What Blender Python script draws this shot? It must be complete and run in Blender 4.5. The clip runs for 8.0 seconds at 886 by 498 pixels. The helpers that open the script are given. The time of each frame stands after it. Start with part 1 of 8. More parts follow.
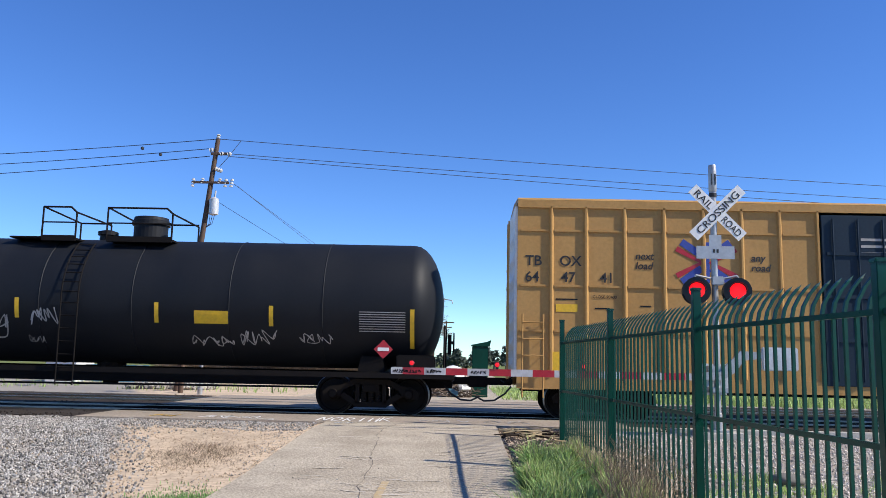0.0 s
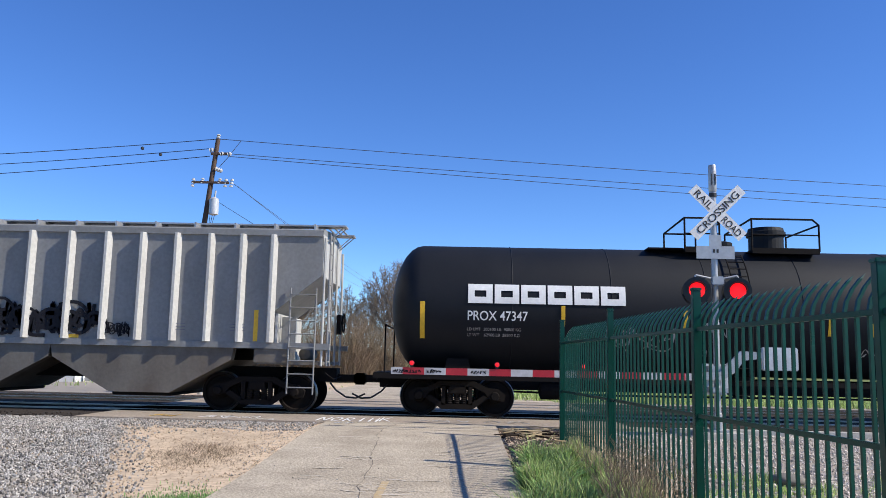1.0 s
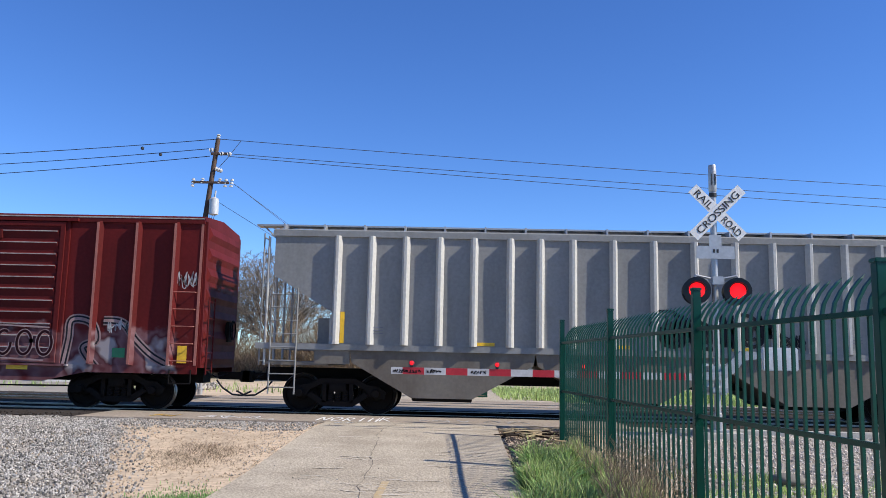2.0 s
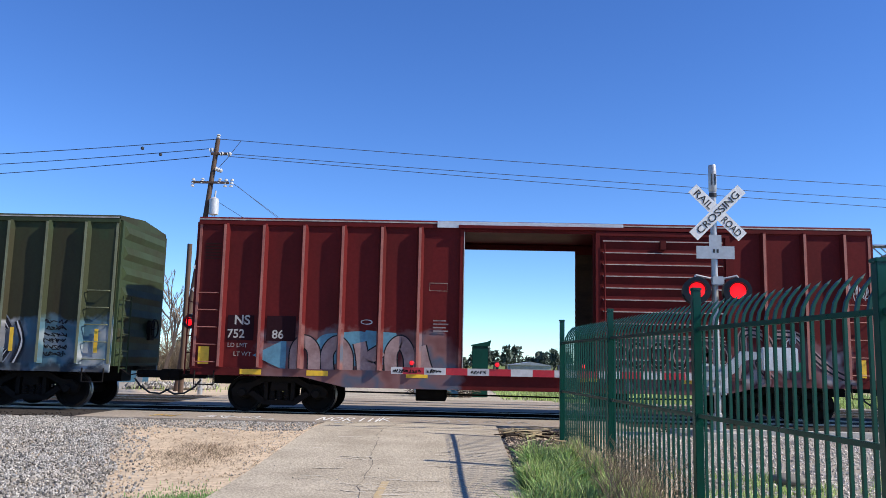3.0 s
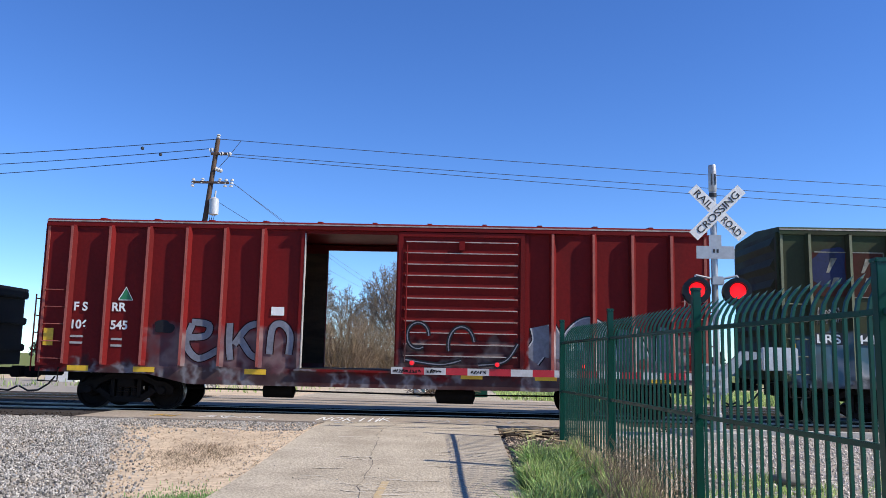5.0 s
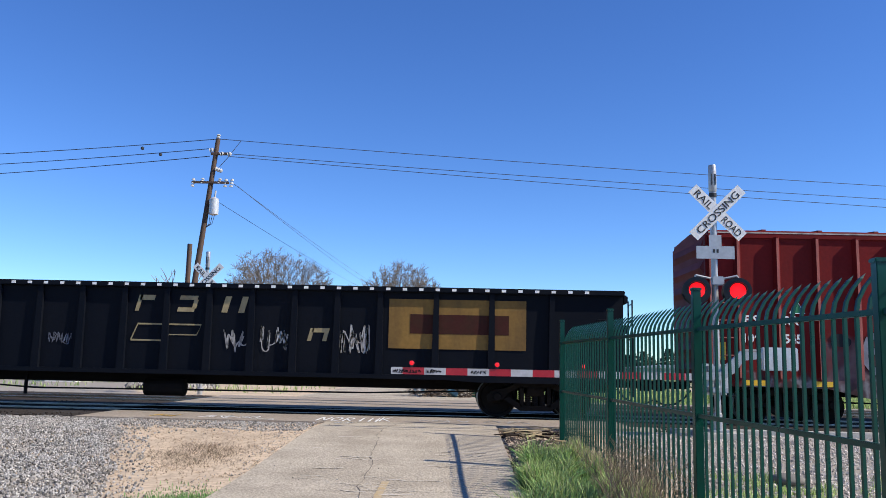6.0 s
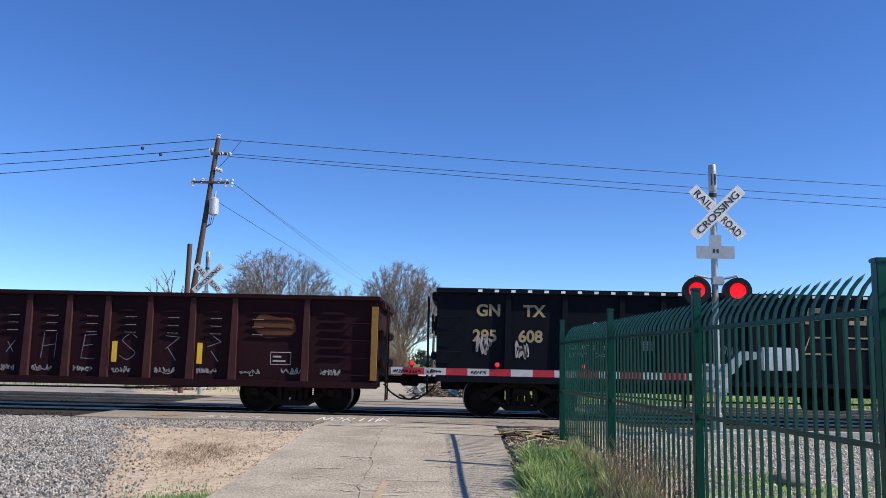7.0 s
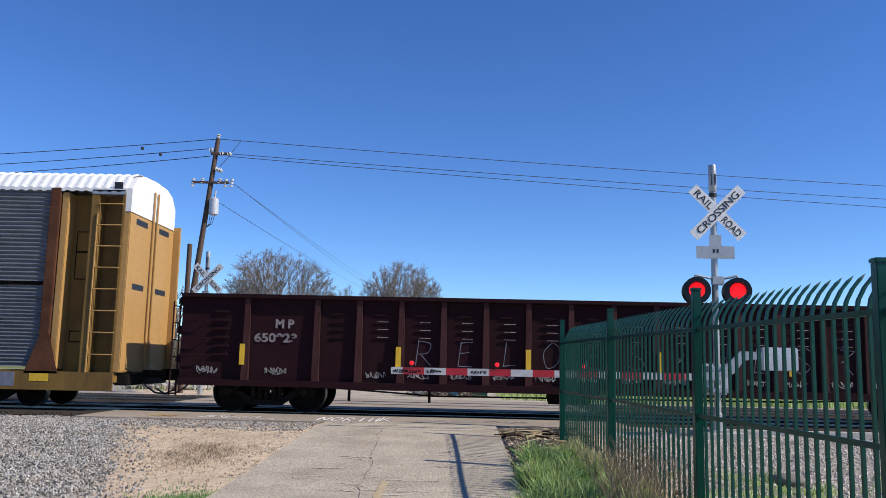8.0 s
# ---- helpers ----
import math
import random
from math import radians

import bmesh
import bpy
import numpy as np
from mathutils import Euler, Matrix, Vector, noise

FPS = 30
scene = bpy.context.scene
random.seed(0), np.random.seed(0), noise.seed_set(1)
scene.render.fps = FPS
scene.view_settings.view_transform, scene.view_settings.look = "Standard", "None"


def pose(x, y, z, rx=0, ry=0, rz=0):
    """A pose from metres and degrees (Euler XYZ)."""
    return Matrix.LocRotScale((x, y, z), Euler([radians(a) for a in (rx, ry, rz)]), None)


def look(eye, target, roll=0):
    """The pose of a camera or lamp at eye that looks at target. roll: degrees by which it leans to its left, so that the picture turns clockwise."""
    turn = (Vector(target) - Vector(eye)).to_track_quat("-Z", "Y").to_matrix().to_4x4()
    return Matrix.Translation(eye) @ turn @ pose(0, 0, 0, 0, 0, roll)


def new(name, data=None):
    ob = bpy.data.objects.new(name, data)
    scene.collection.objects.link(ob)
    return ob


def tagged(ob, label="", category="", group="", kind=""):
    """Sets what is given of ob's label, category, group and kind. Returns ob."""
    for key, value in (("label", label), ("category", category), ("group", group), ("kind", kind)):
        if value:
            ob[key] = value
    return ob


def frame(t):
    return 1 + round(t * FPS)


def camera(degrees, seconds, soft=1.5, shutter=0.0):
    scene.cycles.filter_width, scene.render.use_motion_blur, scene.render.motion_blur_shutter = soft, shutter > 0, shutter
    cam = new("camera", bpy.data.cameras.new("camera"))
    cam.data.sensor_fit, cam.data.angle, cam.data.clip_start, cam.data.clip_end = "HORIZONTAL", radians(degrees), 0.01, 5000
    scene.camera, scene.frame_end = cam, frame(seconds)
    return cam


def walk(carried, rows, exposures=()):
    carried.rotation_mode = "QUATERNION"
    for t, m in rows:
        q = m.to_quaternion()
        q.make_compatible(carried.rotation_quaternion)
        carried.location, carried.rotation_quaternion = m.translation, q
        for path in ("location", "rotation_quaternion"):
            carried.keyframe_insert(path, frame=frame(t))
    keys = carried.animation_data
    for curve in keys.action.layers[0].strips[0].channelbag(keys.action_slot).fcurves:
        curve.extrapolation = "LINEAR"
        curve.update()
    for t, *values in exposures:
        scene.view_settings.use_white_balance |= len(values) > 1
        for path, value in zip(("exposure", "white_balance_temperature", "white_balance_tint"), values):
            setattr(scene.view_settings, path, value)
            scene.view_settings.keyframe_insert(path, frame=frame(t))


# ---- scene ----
cam = camera(57.0, 8.0, soft=0.7)
EYE = pose(0, 0, 1.55, 90 + 7.85, -1.23, 1.19)
walk(cam, [(0.0, EYE), (8.0, EYE)], exposures=[(0.0, 0.35), (1.0, 0.32), (2.5, 0.35), (4.0, 0.4), (5.0, 0.38), (6.5, 0.24), (8.0, 0.1)])

# ---- light ----
SUN_TO = Vector((0.76, -0.2, 0.66)).normalized()
world = bpy.data.worlds.new("sky")
scene.world = world
world.use_nodes = True
wn = world.node_tree.nodes
sky = wn.new("ShaderNodeTexSky")
sky.sky_type = "NISHITA"
sky.sun_disc = False
sky.sun_elevation = math.asin(SUN_TO.z)
sky.sun_rotation = math.atan2(SUN_TO.x, SUN_TO.y)
sky.altitude, sky.air_density, sky.dust_density, sky.ozone_density = 1500, 0.9, 0.0, 3.0
wn["Background"].inputs["Strength"].default_value = 0.138
richer = wn.new("ShaderNodeHueSaturation")
richer.inputs["Saturation"].default_value = 1.18
richer.inputs["Hue"].default_value = 0.512
world.node_tree.links.new(sky.outputs[0], richer.inputs["Color"])
clear = wn.new("ShaderNodeMix")
clear.data_type, clear.blend_type = "RGBA", "MULTIPLY"
clear.inputs[0].default_value, clear.inputs[7].default_value = 1.0, (0.8, 0.995, 1.12, 1)
world.node_tree.links.new(richer.outputs[0], clear.inputs[6])
world.node_tree.links.new(clear.outputs[2], wn["Background"].inputs[0])
sun = new("sun", bpy.data.lights.new("sun", "SUN"))
sun.data.energy, sun.data.angle, sun.data.color = 5.0, radians(0.53), (1.0, 0.94, 0.84)
sun.matrix_world = look(SUN_TO * 60, (0, 0, 0))

# ---- materials ----
def paint(name, base, rough=0.6, metal=0.0, dirt=None, amount=0.35, scale=1.2, fine=14.0, streak=1.0, bump=0.12, gloss=0.5, spread=0.09, island=0.0, coat=0.0):
    """A worn surface: base colour, dirt in patches or streaks, fine grain and relief."""
    m = bpy.data.materials.new(name)
    m.use_nodes = True
    n, l = m.node_tree.nodes, m.node_tree.links
    b = n["Principled BSDF"]
    b.inputs["Metallic"].default_value = metal
    b.inputs["Coat Weight"].default_value = coat
    b.inputs["Specular IOR Level"].default_value = gloss
    tc, mp = n.new("ShaderNodeTexCoord"), n.new("ShaderNodeMapping")
    mp.inputs["Scale"].default_value = (1, 1, streak)
    info = n.new("ShaderNodeObjectInfo")
    add = n.new("ShaderNodeVectorMath")
    add.operation = "ADD"
    mul = n.new("ShaderNodeMath")
    mul.operation, mul.inputs[1].default_value = "MULTIPLY", 37.0
    l.new(info.outputs["Random"], mul.inputs[0])
    l.new(tc.outputs["Object"], add.inputs[0])
    l.new(mul.outputs[0], add.inputs[1])
    l.new(add.outputs[0], mp.inputs[0])
    big, small = n.new("ShaderNodeTexNoise"), n.new("ShaderNodeTexNoise")
    big.inputs["Scale"].default_value, big.inputs["Detail"].default_value, big.inputs["Roughness"].default_value = scale, 6, 0.62
    small.inputs["Scale"].default_value, small.inputs["Detail"].default_value = fine, 5
    l.new(mp.outputs[0], big.inputs["Vector"])
    l.new(add.outputs[0], small.inputs["Vector"])
    ramp = n.new("ShaderNodeMapRange")
    ramp.inputs["From Min"].default_value, ramp.inputs["From Max"].default_value = 0.42, 0.75
    ramp.inputs["To Max"].default_value = amount
    l.new(big.outputs["Fac"], ramp.inputs["Value"])
    mix = n.new("ShaderNodeMix")
    mix.data_type = "RGBA"
    dirt = dirt or tuple(c * 0.5 for c in base)
    mix.inputs[6].default_value, mix.inputs[7].default_value = (*base, 1), (*dirt, 1)
    l.new(ramp.outputs[0], mix.inputs[0])
    val = n.new("ShaderNodeMapRange")
    val.inputs["From Min"].default_value, val.inputs["From Max"].default_value = 0.3, 0.7
    val.inputs["To Min"].default_value, val.inputs["To Max"].default_value = 1 - spread, 1 + spread
    l.new(small.outputs["Fac"], val.inputs["Value"])
    hsv = n.new("ShaderNodeHueSaturation")
    l.new(mix.outputs[2], hsv.inputs["Color"])
    if island:
        geo, vary, both = n.new("ShaderNodeNewGeometry"), n.new("ShaderNodeMapRange"), n.new("ShaderNodeMath")
        vary.inputs["To Min"].default_value, vary.inputs["To Max"].default_value = 1 - island, 1 + island
        l.new(geo.outputs["Random Per Island"], vary.inputs["Value"])
        both.operation = "MULTIPLY"
        l.new(val.outputs[0], both.inputs[0])
        l.new(vary.outputs[0], both.inputs[1])
        l.new(both.outputs[0], hsv.inputs["Value"])
    else:
        l.new(val.outputs[0], hsv.inputs["Value"])
    l.new(hsv.outputs[0], b.inputs["Base Color"])
    rr = n.new("ShaderNodeMapRange")
    rr.inputs["To Min"].default_value, rr.inputs["To Max"].default_value = max(0.05, rough - 0.12), min(1.0, rough + 0.15)
    l.new(big.outputs["Fac"], rr.inputs["Value"])
    l.new(rr.outputs[0], b.inputs["Roughness"])
    if bump:
        bp = n.new("ShaderNodeBump")
        bp.inputs["Strength"].default_value, bp.inputs["Distance"].default_value = bump, 0.02
        l.new(small.outputs["Fac"], bp.inputs["Height"])
        l.new(bp.outputs[0], b.inputs["Normal"])
    return m


def glow(name, colour, strength):
    m = bpy.data.materials.new(name)
    m.use_nodes = True
    b = m.node_tree.nodes["Principled BSDF"]
    b.inputs["Base Color"].default_value = (*colour, 1)
    b.inputs["Emission Color"].default_value = (*colour, 1)
    b.inputs["Emission Strength"].default_value = strength
    return m


RUST = (0.12, 0.05, 0.026)
M = {
    "asphalt": paint("asphalt", (0.44, 0.375, 0.285), 0.92, dirt=(0.27, 0.225, 0.165), amount=0.85, scale=0.9, fine=34, bump=0.6, gloss=0.2, spread=0.38),
    "asphalt_dark": paint("asphalt_dark", (0.29, 0.24, 0.19), 0.92, dirt=(0.4, 0.33, 0.25), amount=0.7, scale=0.8, fine=24, bump=0.4, gloss=0.15, spread=0.28),
    "rail": paint("rail_steel", (0.05, 0.034, 0.026), 0.8, 0.1, gloss=0.1, fine=8),
    "rail_head": paint("rail_head_steel", (0.34, 0.32, 0.3), 0.35, 1.0, amount=0.3, fine=20),
    "tie": paint("creosoted_tie", (0.022, 0.017, 0.014), 0.95, gloss=0.05, fine=12, bump=0.4),
    # dark stone, lowered to near-black to hold the shade under the train
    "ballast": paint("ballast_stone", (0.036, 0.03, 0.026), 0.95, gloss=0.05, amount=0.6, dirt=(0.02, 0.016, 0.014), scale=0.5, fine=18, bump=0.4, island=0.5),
    "stone": paint("gravel_stone", (0.3, 0.282, 0.255), 0.9, gloss=0.2, dirt=(0.24, 0.19, 0.14), amount=0.5, fine=25, bump=0.3, island=0.75),
    "boxcar_red": paint("boxcar_oxide_red", (0.105, 0.011, 0.011), 0.6, gloss=0.1, dirt=(0.05, 0.01, 0.009), amount=0.8, scale=0.9, streak=0.25, bump=0.08),
    "boxcar_bright": paint("boxcar_bright_red", (0.15, 0.009, 0.009), 0.55, gloss=0.1, dirt=(0.07, 0.009, 0.009), amount=0.8, scale=0.9, streak=0.25, bump=0.08),
    "boxcar_green": paint("boxcar_olive_green", (0.034, 0.05, 0.024), 0.6, gloss=0.12, dirt=(0.03, 0.022, 0.013), amount=0.9, scale=0.8, streak=0.2, bump=0.08),
    "door_green": paint("boxcar_door_green", (0.035, 0.075, 0.03), 0.6, gloss=0.12, dirt=(0.03, 0.025, 0.016), amount=0.8, scale=0.9, streak=0.3, bump=0.08),
    "yellow": paint("boxcar_yellow", (0.43, 0.245, 0.085), 0.55, gloss=0.2, dirt=(0.33, 0.175, 0.05), amount=0.5, scale=0.8, streak=0.25, bump=0.06, spread=0.08),
    "navy": paint("door_navy", (0.009, 0.022, 0.038), 0.5, gloss=0.2, amount=0.5, streak=0.3, bump=0.06),
    "tank_black": paint("tank_black", (0.006, 0.0075, 0.011), 0.6, gloss=0.25, dirt=(0.013, 0.014, 0.017), amount=0.8, scale=0.6, streak=0.2, bump=0.05),
    "frame_black": paint("frame_black", (0.007, 0.006, 0.006), 0.8, gloss=0.15, dirt=(0.016, 0.012, 0.01), amount=0.7, fine=9),
    "truck": paint("truck_cast_steel", (0.01, 0.008, 0.007), 0.85, gloss=0.15, dirt=(0.02, 0.014, 0.01), amount=0.7, fine=10),
    "wheel": paint("wheel_steel", (0.012, 0.01, 0.009), 0.75, 0.2, gloss=0.1, dirt=(0.025, 0.018, 0.014), amount=0.6),
    "tread": paint("wheel_tread", (0.3, 0.29, 0.28), 0.35, 0.9),
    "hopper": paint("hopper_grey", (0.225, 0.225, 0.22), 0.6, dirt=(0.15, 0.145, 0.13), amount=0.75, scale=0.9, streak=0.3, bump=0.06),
    "hopper_low": paint("hopper_lower_grey", (0.15, 0.132, 0.108), 0.7, dirt=(0.075, 0.055, 0.04), amount=0.9, scale=0.9, streak=0.5),
    "gon_black": paint("gondola_black", (0.003, 0.0045, 0.0085), 0.6, gloss=0.1, dirt=(0.007, 0.008, 0.011), amount=0.8, scale=1.0, streak=0.3),
    "gon_red": paint("gondola_brown", (0.023, 0.007, 0.01), 0.75, gloss=0.08, dirt=(0.02, 0.01, 0.009), amount=0.9, scale=1.1, streak=0.35),
    "rust": paint("rusty_steel", RUST, 0.85, gloss=0.1, dirt=(0.05, 0.02, 0.014), amount=0.8, scale=2, fine=20),
    "galv": paint("galvanised_steel", (0.42, 0.42, 0.42), 0.45, 0.6, amount=0.4, scale=2, streak=0.2),
    "silver": paint("aluminium_paint", (0.55, 0.56, 0.57), 0.45, 0.3, amount=0.4),
    "white": paint("white_paint", (0.78, 0.77, 0.74), 0.5, dirt=(0.5, 0.48, 0.44), amount=0.4, scale=2, bump=0.03, spread=0.06),
    "offwhite": paint("faded_white_paint", (0.42, 0.4, 0.38), 0.65, dirt=(0.15, 0.12, 0.1), amount=0.6, scale=3, gloss=0.1, bump=0.03),
    "black": paint("black_paint", (0.014, 0.014, 0.015), 0.5, amount=0.2, bump=0.03),
    "yellow_mark": paint("yellow_reflective", (0.75, 0.45, 0.02), 0.45, dirt=(0.5, 0.28, 0.03), amount=0.5, scale=4, bump=0.02),
    "red_mark": paint("red_reflective", (0.42, 0.016, 0.028), 0.35, amount=0.3, scale=4, bump=0.02),
    "blue_mark": paint("blue_paint", (0.03, 0.06, 0.3), 0.5, amount=0.3, scale=4, bump=0.02),
    "green_mark": paint("green_paint", (0.02, 0.2, 0.08), 0.5, amount=0.3, scale=4, bump=0.02),
    "spray_white": paint("spray_white", (0.5, 0.49, 0.5), 0.6, dirt=(0.25, 0.22, 0.22), amount=0.7, scale=3, gloss=0.1, bump=0.02),
    "spray_pale": paint("spray_pale_pink", (0.33, 0.23, 0.22), 0.6, dirt=(0.16, 0.08, 0.075), amount=0.8, scale=2.5, gloss=0.1, bump=0.02),
    "spray_blue": paint("spray_light_blue", (0.11, 0.25, 0.33), 0.6, dirt=(0.07, 0.13, 0.17), amount=0.7, scale=2.5, gloss=0.1, bump=0.02),
    "spray_grey": paint("spray_grey", (0.2, 0.21, 0.25), 0.6, dirt=(0.09, 0.09, 0.1), amount=0.8, scale=2.5, gloss=0.1, bump=0.02),
    "spray_dark": paint("spray_dark", (0.018, 0.018, 0.022), 0.6, amount=0.3, gloss=0.1, bump=0.02),
    "fence": paint("fence_green", (0.003, 0.056, 0.038), 0.3, dirt=(0.003, 0.03, 0.021), amount=0.6, scale=3, bump=0.03, gloss=0.3),
    "pole_wood": paint("pole_wood", (0.1, 0.06, 0.04), 0.85, dirt=(0.06, 0.04, 0.03), amount=0.8, scale=3, streak=0.08, fine=30, bump=0.3),
    "wire": paint("wire", (0.03, 0.03, 0.032), 0.6, bump=0),
    "porcelain": paint("porcelain", (0.5, 0.49, 0.47), 0.25, bump=0),
    "concrete": paint("concrete", (0.42, 0.4, 0.36), 0.9, amount=0.5, scale=1.5, fine=30, bump=0.2),
    "car_wood": paint("lining_wood", (0.08, 0.05, 0.032), 0.85, gloss=0.2, dirt=(0.035, 0.025, 0.018), amount=0.8, scale=1.5, fine=20, streak=3),
    "bark": paint("bark", (0.13, 0.095, 0.07), 0.9, fine=12, bump=0.3),
    "twig": paint("twig", (0.2, 0.16, 0.125), 0.9, island=0.45, bump=0),
    "leaf": paint("leaf", (0.19, 0.34, 0.1), 0.5, dirt=(0.25, 0.37, 0.14), amount=0.6, island=0.5, bump=0),
    "grass": paint("grass", (0.34, 0.46, 0.14), 0.5, dirt=(0.52, 0.52, 0.24), amount=0.6, scale=3, island=0.5, bump=0),
    "dry_grass": paint("dry_grass", (0.52, 0.42, 0.26), 0.8, dirt=(0.3, 0.22, 0.13), amount=0.6, scale=3, island=0.45, bump=0),
    "conifer": paint("conifer", (0.05, 0.07, 0.05), 0.8, island=0.4, bump=0),
    "brush": paint("brush", (0.24, 0.175, 0.115), 0.9, dirt=(0.1, 0.09, 0.045), amount=0.7, scale=0.4, island=0.4, bump=0),
    "faded": paint("faded_name_paint", (0.27, 0.26, 0.21), 0.7, dirt=(0.09, 0.085, 0.06), amount=1.0, scale=5.5, gloss=0.1, bump=0.02, spread=0.2),
    "faded_red": paint("faded_emblem_red", (0.055, 0.017, 0.013), 0.7, dirt=(0.04, 0.025, 0.015), amount=0.8, scale=3, gloss=0.1, bump=0.02),
    "faded_blue": paint("faded_emblem_blue", (0.028, 0.036, 0.085), 0.7, dirt=(0.03, 0.032, 0.03), amount=1.0, scale=3, gloss=0.1, bump=0.02),
    "screen": paint("screen_steel", (0.14, 0.15, 0.165), 0.6, 0.2, dirt=(0.07, 0.07, 0.075), amount=0.7, scale=1.5, streak=4),
    # on the autorack this darker yellow carries the near side's shade
    "ochre": paint("shaded_weathered_ochre", (0.24, 0.135, 0.035), 0.7, gloss=0.2, dirt=(0.09, 0.055, 0.025), amount=0.9, scale=1.2, streak=0.3),
    # dark rubber, its colour sunk further for shade beneath the train
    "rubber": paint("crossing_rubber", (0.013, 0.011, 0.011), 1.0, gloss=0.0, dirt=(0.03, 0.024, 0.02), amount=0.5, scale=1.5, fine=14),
    # bare metal on the eaves; a painted highlight on door and gondola ridges
    "worn": paint("worn_highlight_edge", (0.42, 0.38, 0.34), 0.6, 0.2, dirt=(0.1, 0.07, 0.06), amount=0.8, scale=5),
    "tan_stone": paint("tan_pebble", (0.4, 0.29, 0.18), 0.95, dirt=(0.24, 0.17, 0.12), amount=0.6, island=0.5, bump=0),
    "cream": paint("faded_cream", (0.36, 0.28, 0.14), 0.6, dirt=(0.14, 0.11, 0.06), amount=0.8, scale=4, bump=0.02),
    # hopper grey with sunlight put into its colour, for ribs and ends
    "hopper_lit": paint("hopper_lit_grey", (0.47, 0.46, 0.43), 0.55, dirt=(0.3, 0.28, 0.25), amount=0.6, scale=1.5, streak=0.3),
    "light_stone": paint("pale_gravel", (0.56, 0.5, 0.43), 0.95, dirt=(0.34, 0.28, 0.21), amount=0.6, island=0.4, bump=0),
    # paler body paints: edge wear plus sunlight put into the colour
    "worn_lit_green": paint("worn_lit_olive_edge", (0.17, 0.18, 0.1), 0.6, dirt=(0.06, 0.06, 0.035), amount=0.7, scale=4, streak=0.4),
    "worn_lit_red": paint("worn_lit_oxide_edge", (0.34, 0.12, 0.09), 0.6, dirt=(0.13, 0.03, 0.025), amount=0.7, scale=4, streak=0.4),
    "worn_lit_bright": paint("worn_lit_red_edge", (0.36, 0.09, 0.065), 0.6, dirt=(0.17, 0.025, 0.02), amount=0.7, scale=4, streak=0.4),
    # gondola brown lightened so the side posts look sunlit
    "post_sunlit": paint("gondola_post_sunlit_brown", (0.062, 0.025, 0.025), 0.75, gloss=0.1, dirt=(0.03, 0.012, 0.01), amount=0.8, scale=3, streak=0.4),
    "faded_stencil": paint("faded_stencil", (0.26, 0.22, 0.22), 0.7, gloss=0.1, dirt=(0.05, 0.02, 0.02), amount=0.9, scale=6, bump=0.02),
    "gate_white": paint("weathered_gate_white", (0.5, 0.49, 0.49), 0.6, dirt=(0.3, 0.29, 0.29), amount=0.7, scale=3, bump=0.03),
    "scuff": paint("pale_scuff", (0.6, 0.54, 0.45), 0.9, gloss=0.1, dirt=(0.42, 0.36, 0.27), amount=1.0, scale=9, fine=30, bump=0.2),
    "crack": paint("crack_fill", (0.15, 0.125, 0.1), 0.95, fine=30),
    "faded_yellow": paint("faded_line_yellow", (0.46, 0.335, 0.17), 0.9, dirt=(0.38, 0.31, 0.23), amount=0.9, scale=6, fine=30),
    "boulder": paint("boulder_stone", (0.17, 0.155, 0.13), 0.95, fine=12, bump=0.5),
    "lamp_on": glow("lit_red_lens", (1.0, 0.008, 0.015), 0.95),
    "lamp_dim": paint("dark_red_lens", (0.09, 0.005, 0.006), 0.2, bump=0.05, fine=60),
}


def let_light_through(m, share_of=0.45):
    """Thin leaves pass part of the light."""
    n, l = m.node_tree.nodes, m.node_tree.links
    b, out = n["Principled BSDF"], n["Material Output"]
    tr, mix = n.new("ShaderNodeBsdfTranslucent"), n.new("ShaderNodeMixShader")
    l.new(b.inputs["Base Color"].links[0].from_socket, tr.inputs["Color"])
    mix.inputs[0].default_value = share_of
    l.new(b.outputs[0], mix.inputs[1])
    l.new(tr.outputs[0], mix.inputs[2])
    l.new(mix.outputs[0], out.inputs["Surface"])


for leafy in ("grass", "leaf", "dry_grass"):
    let_light_through(M[leafy])


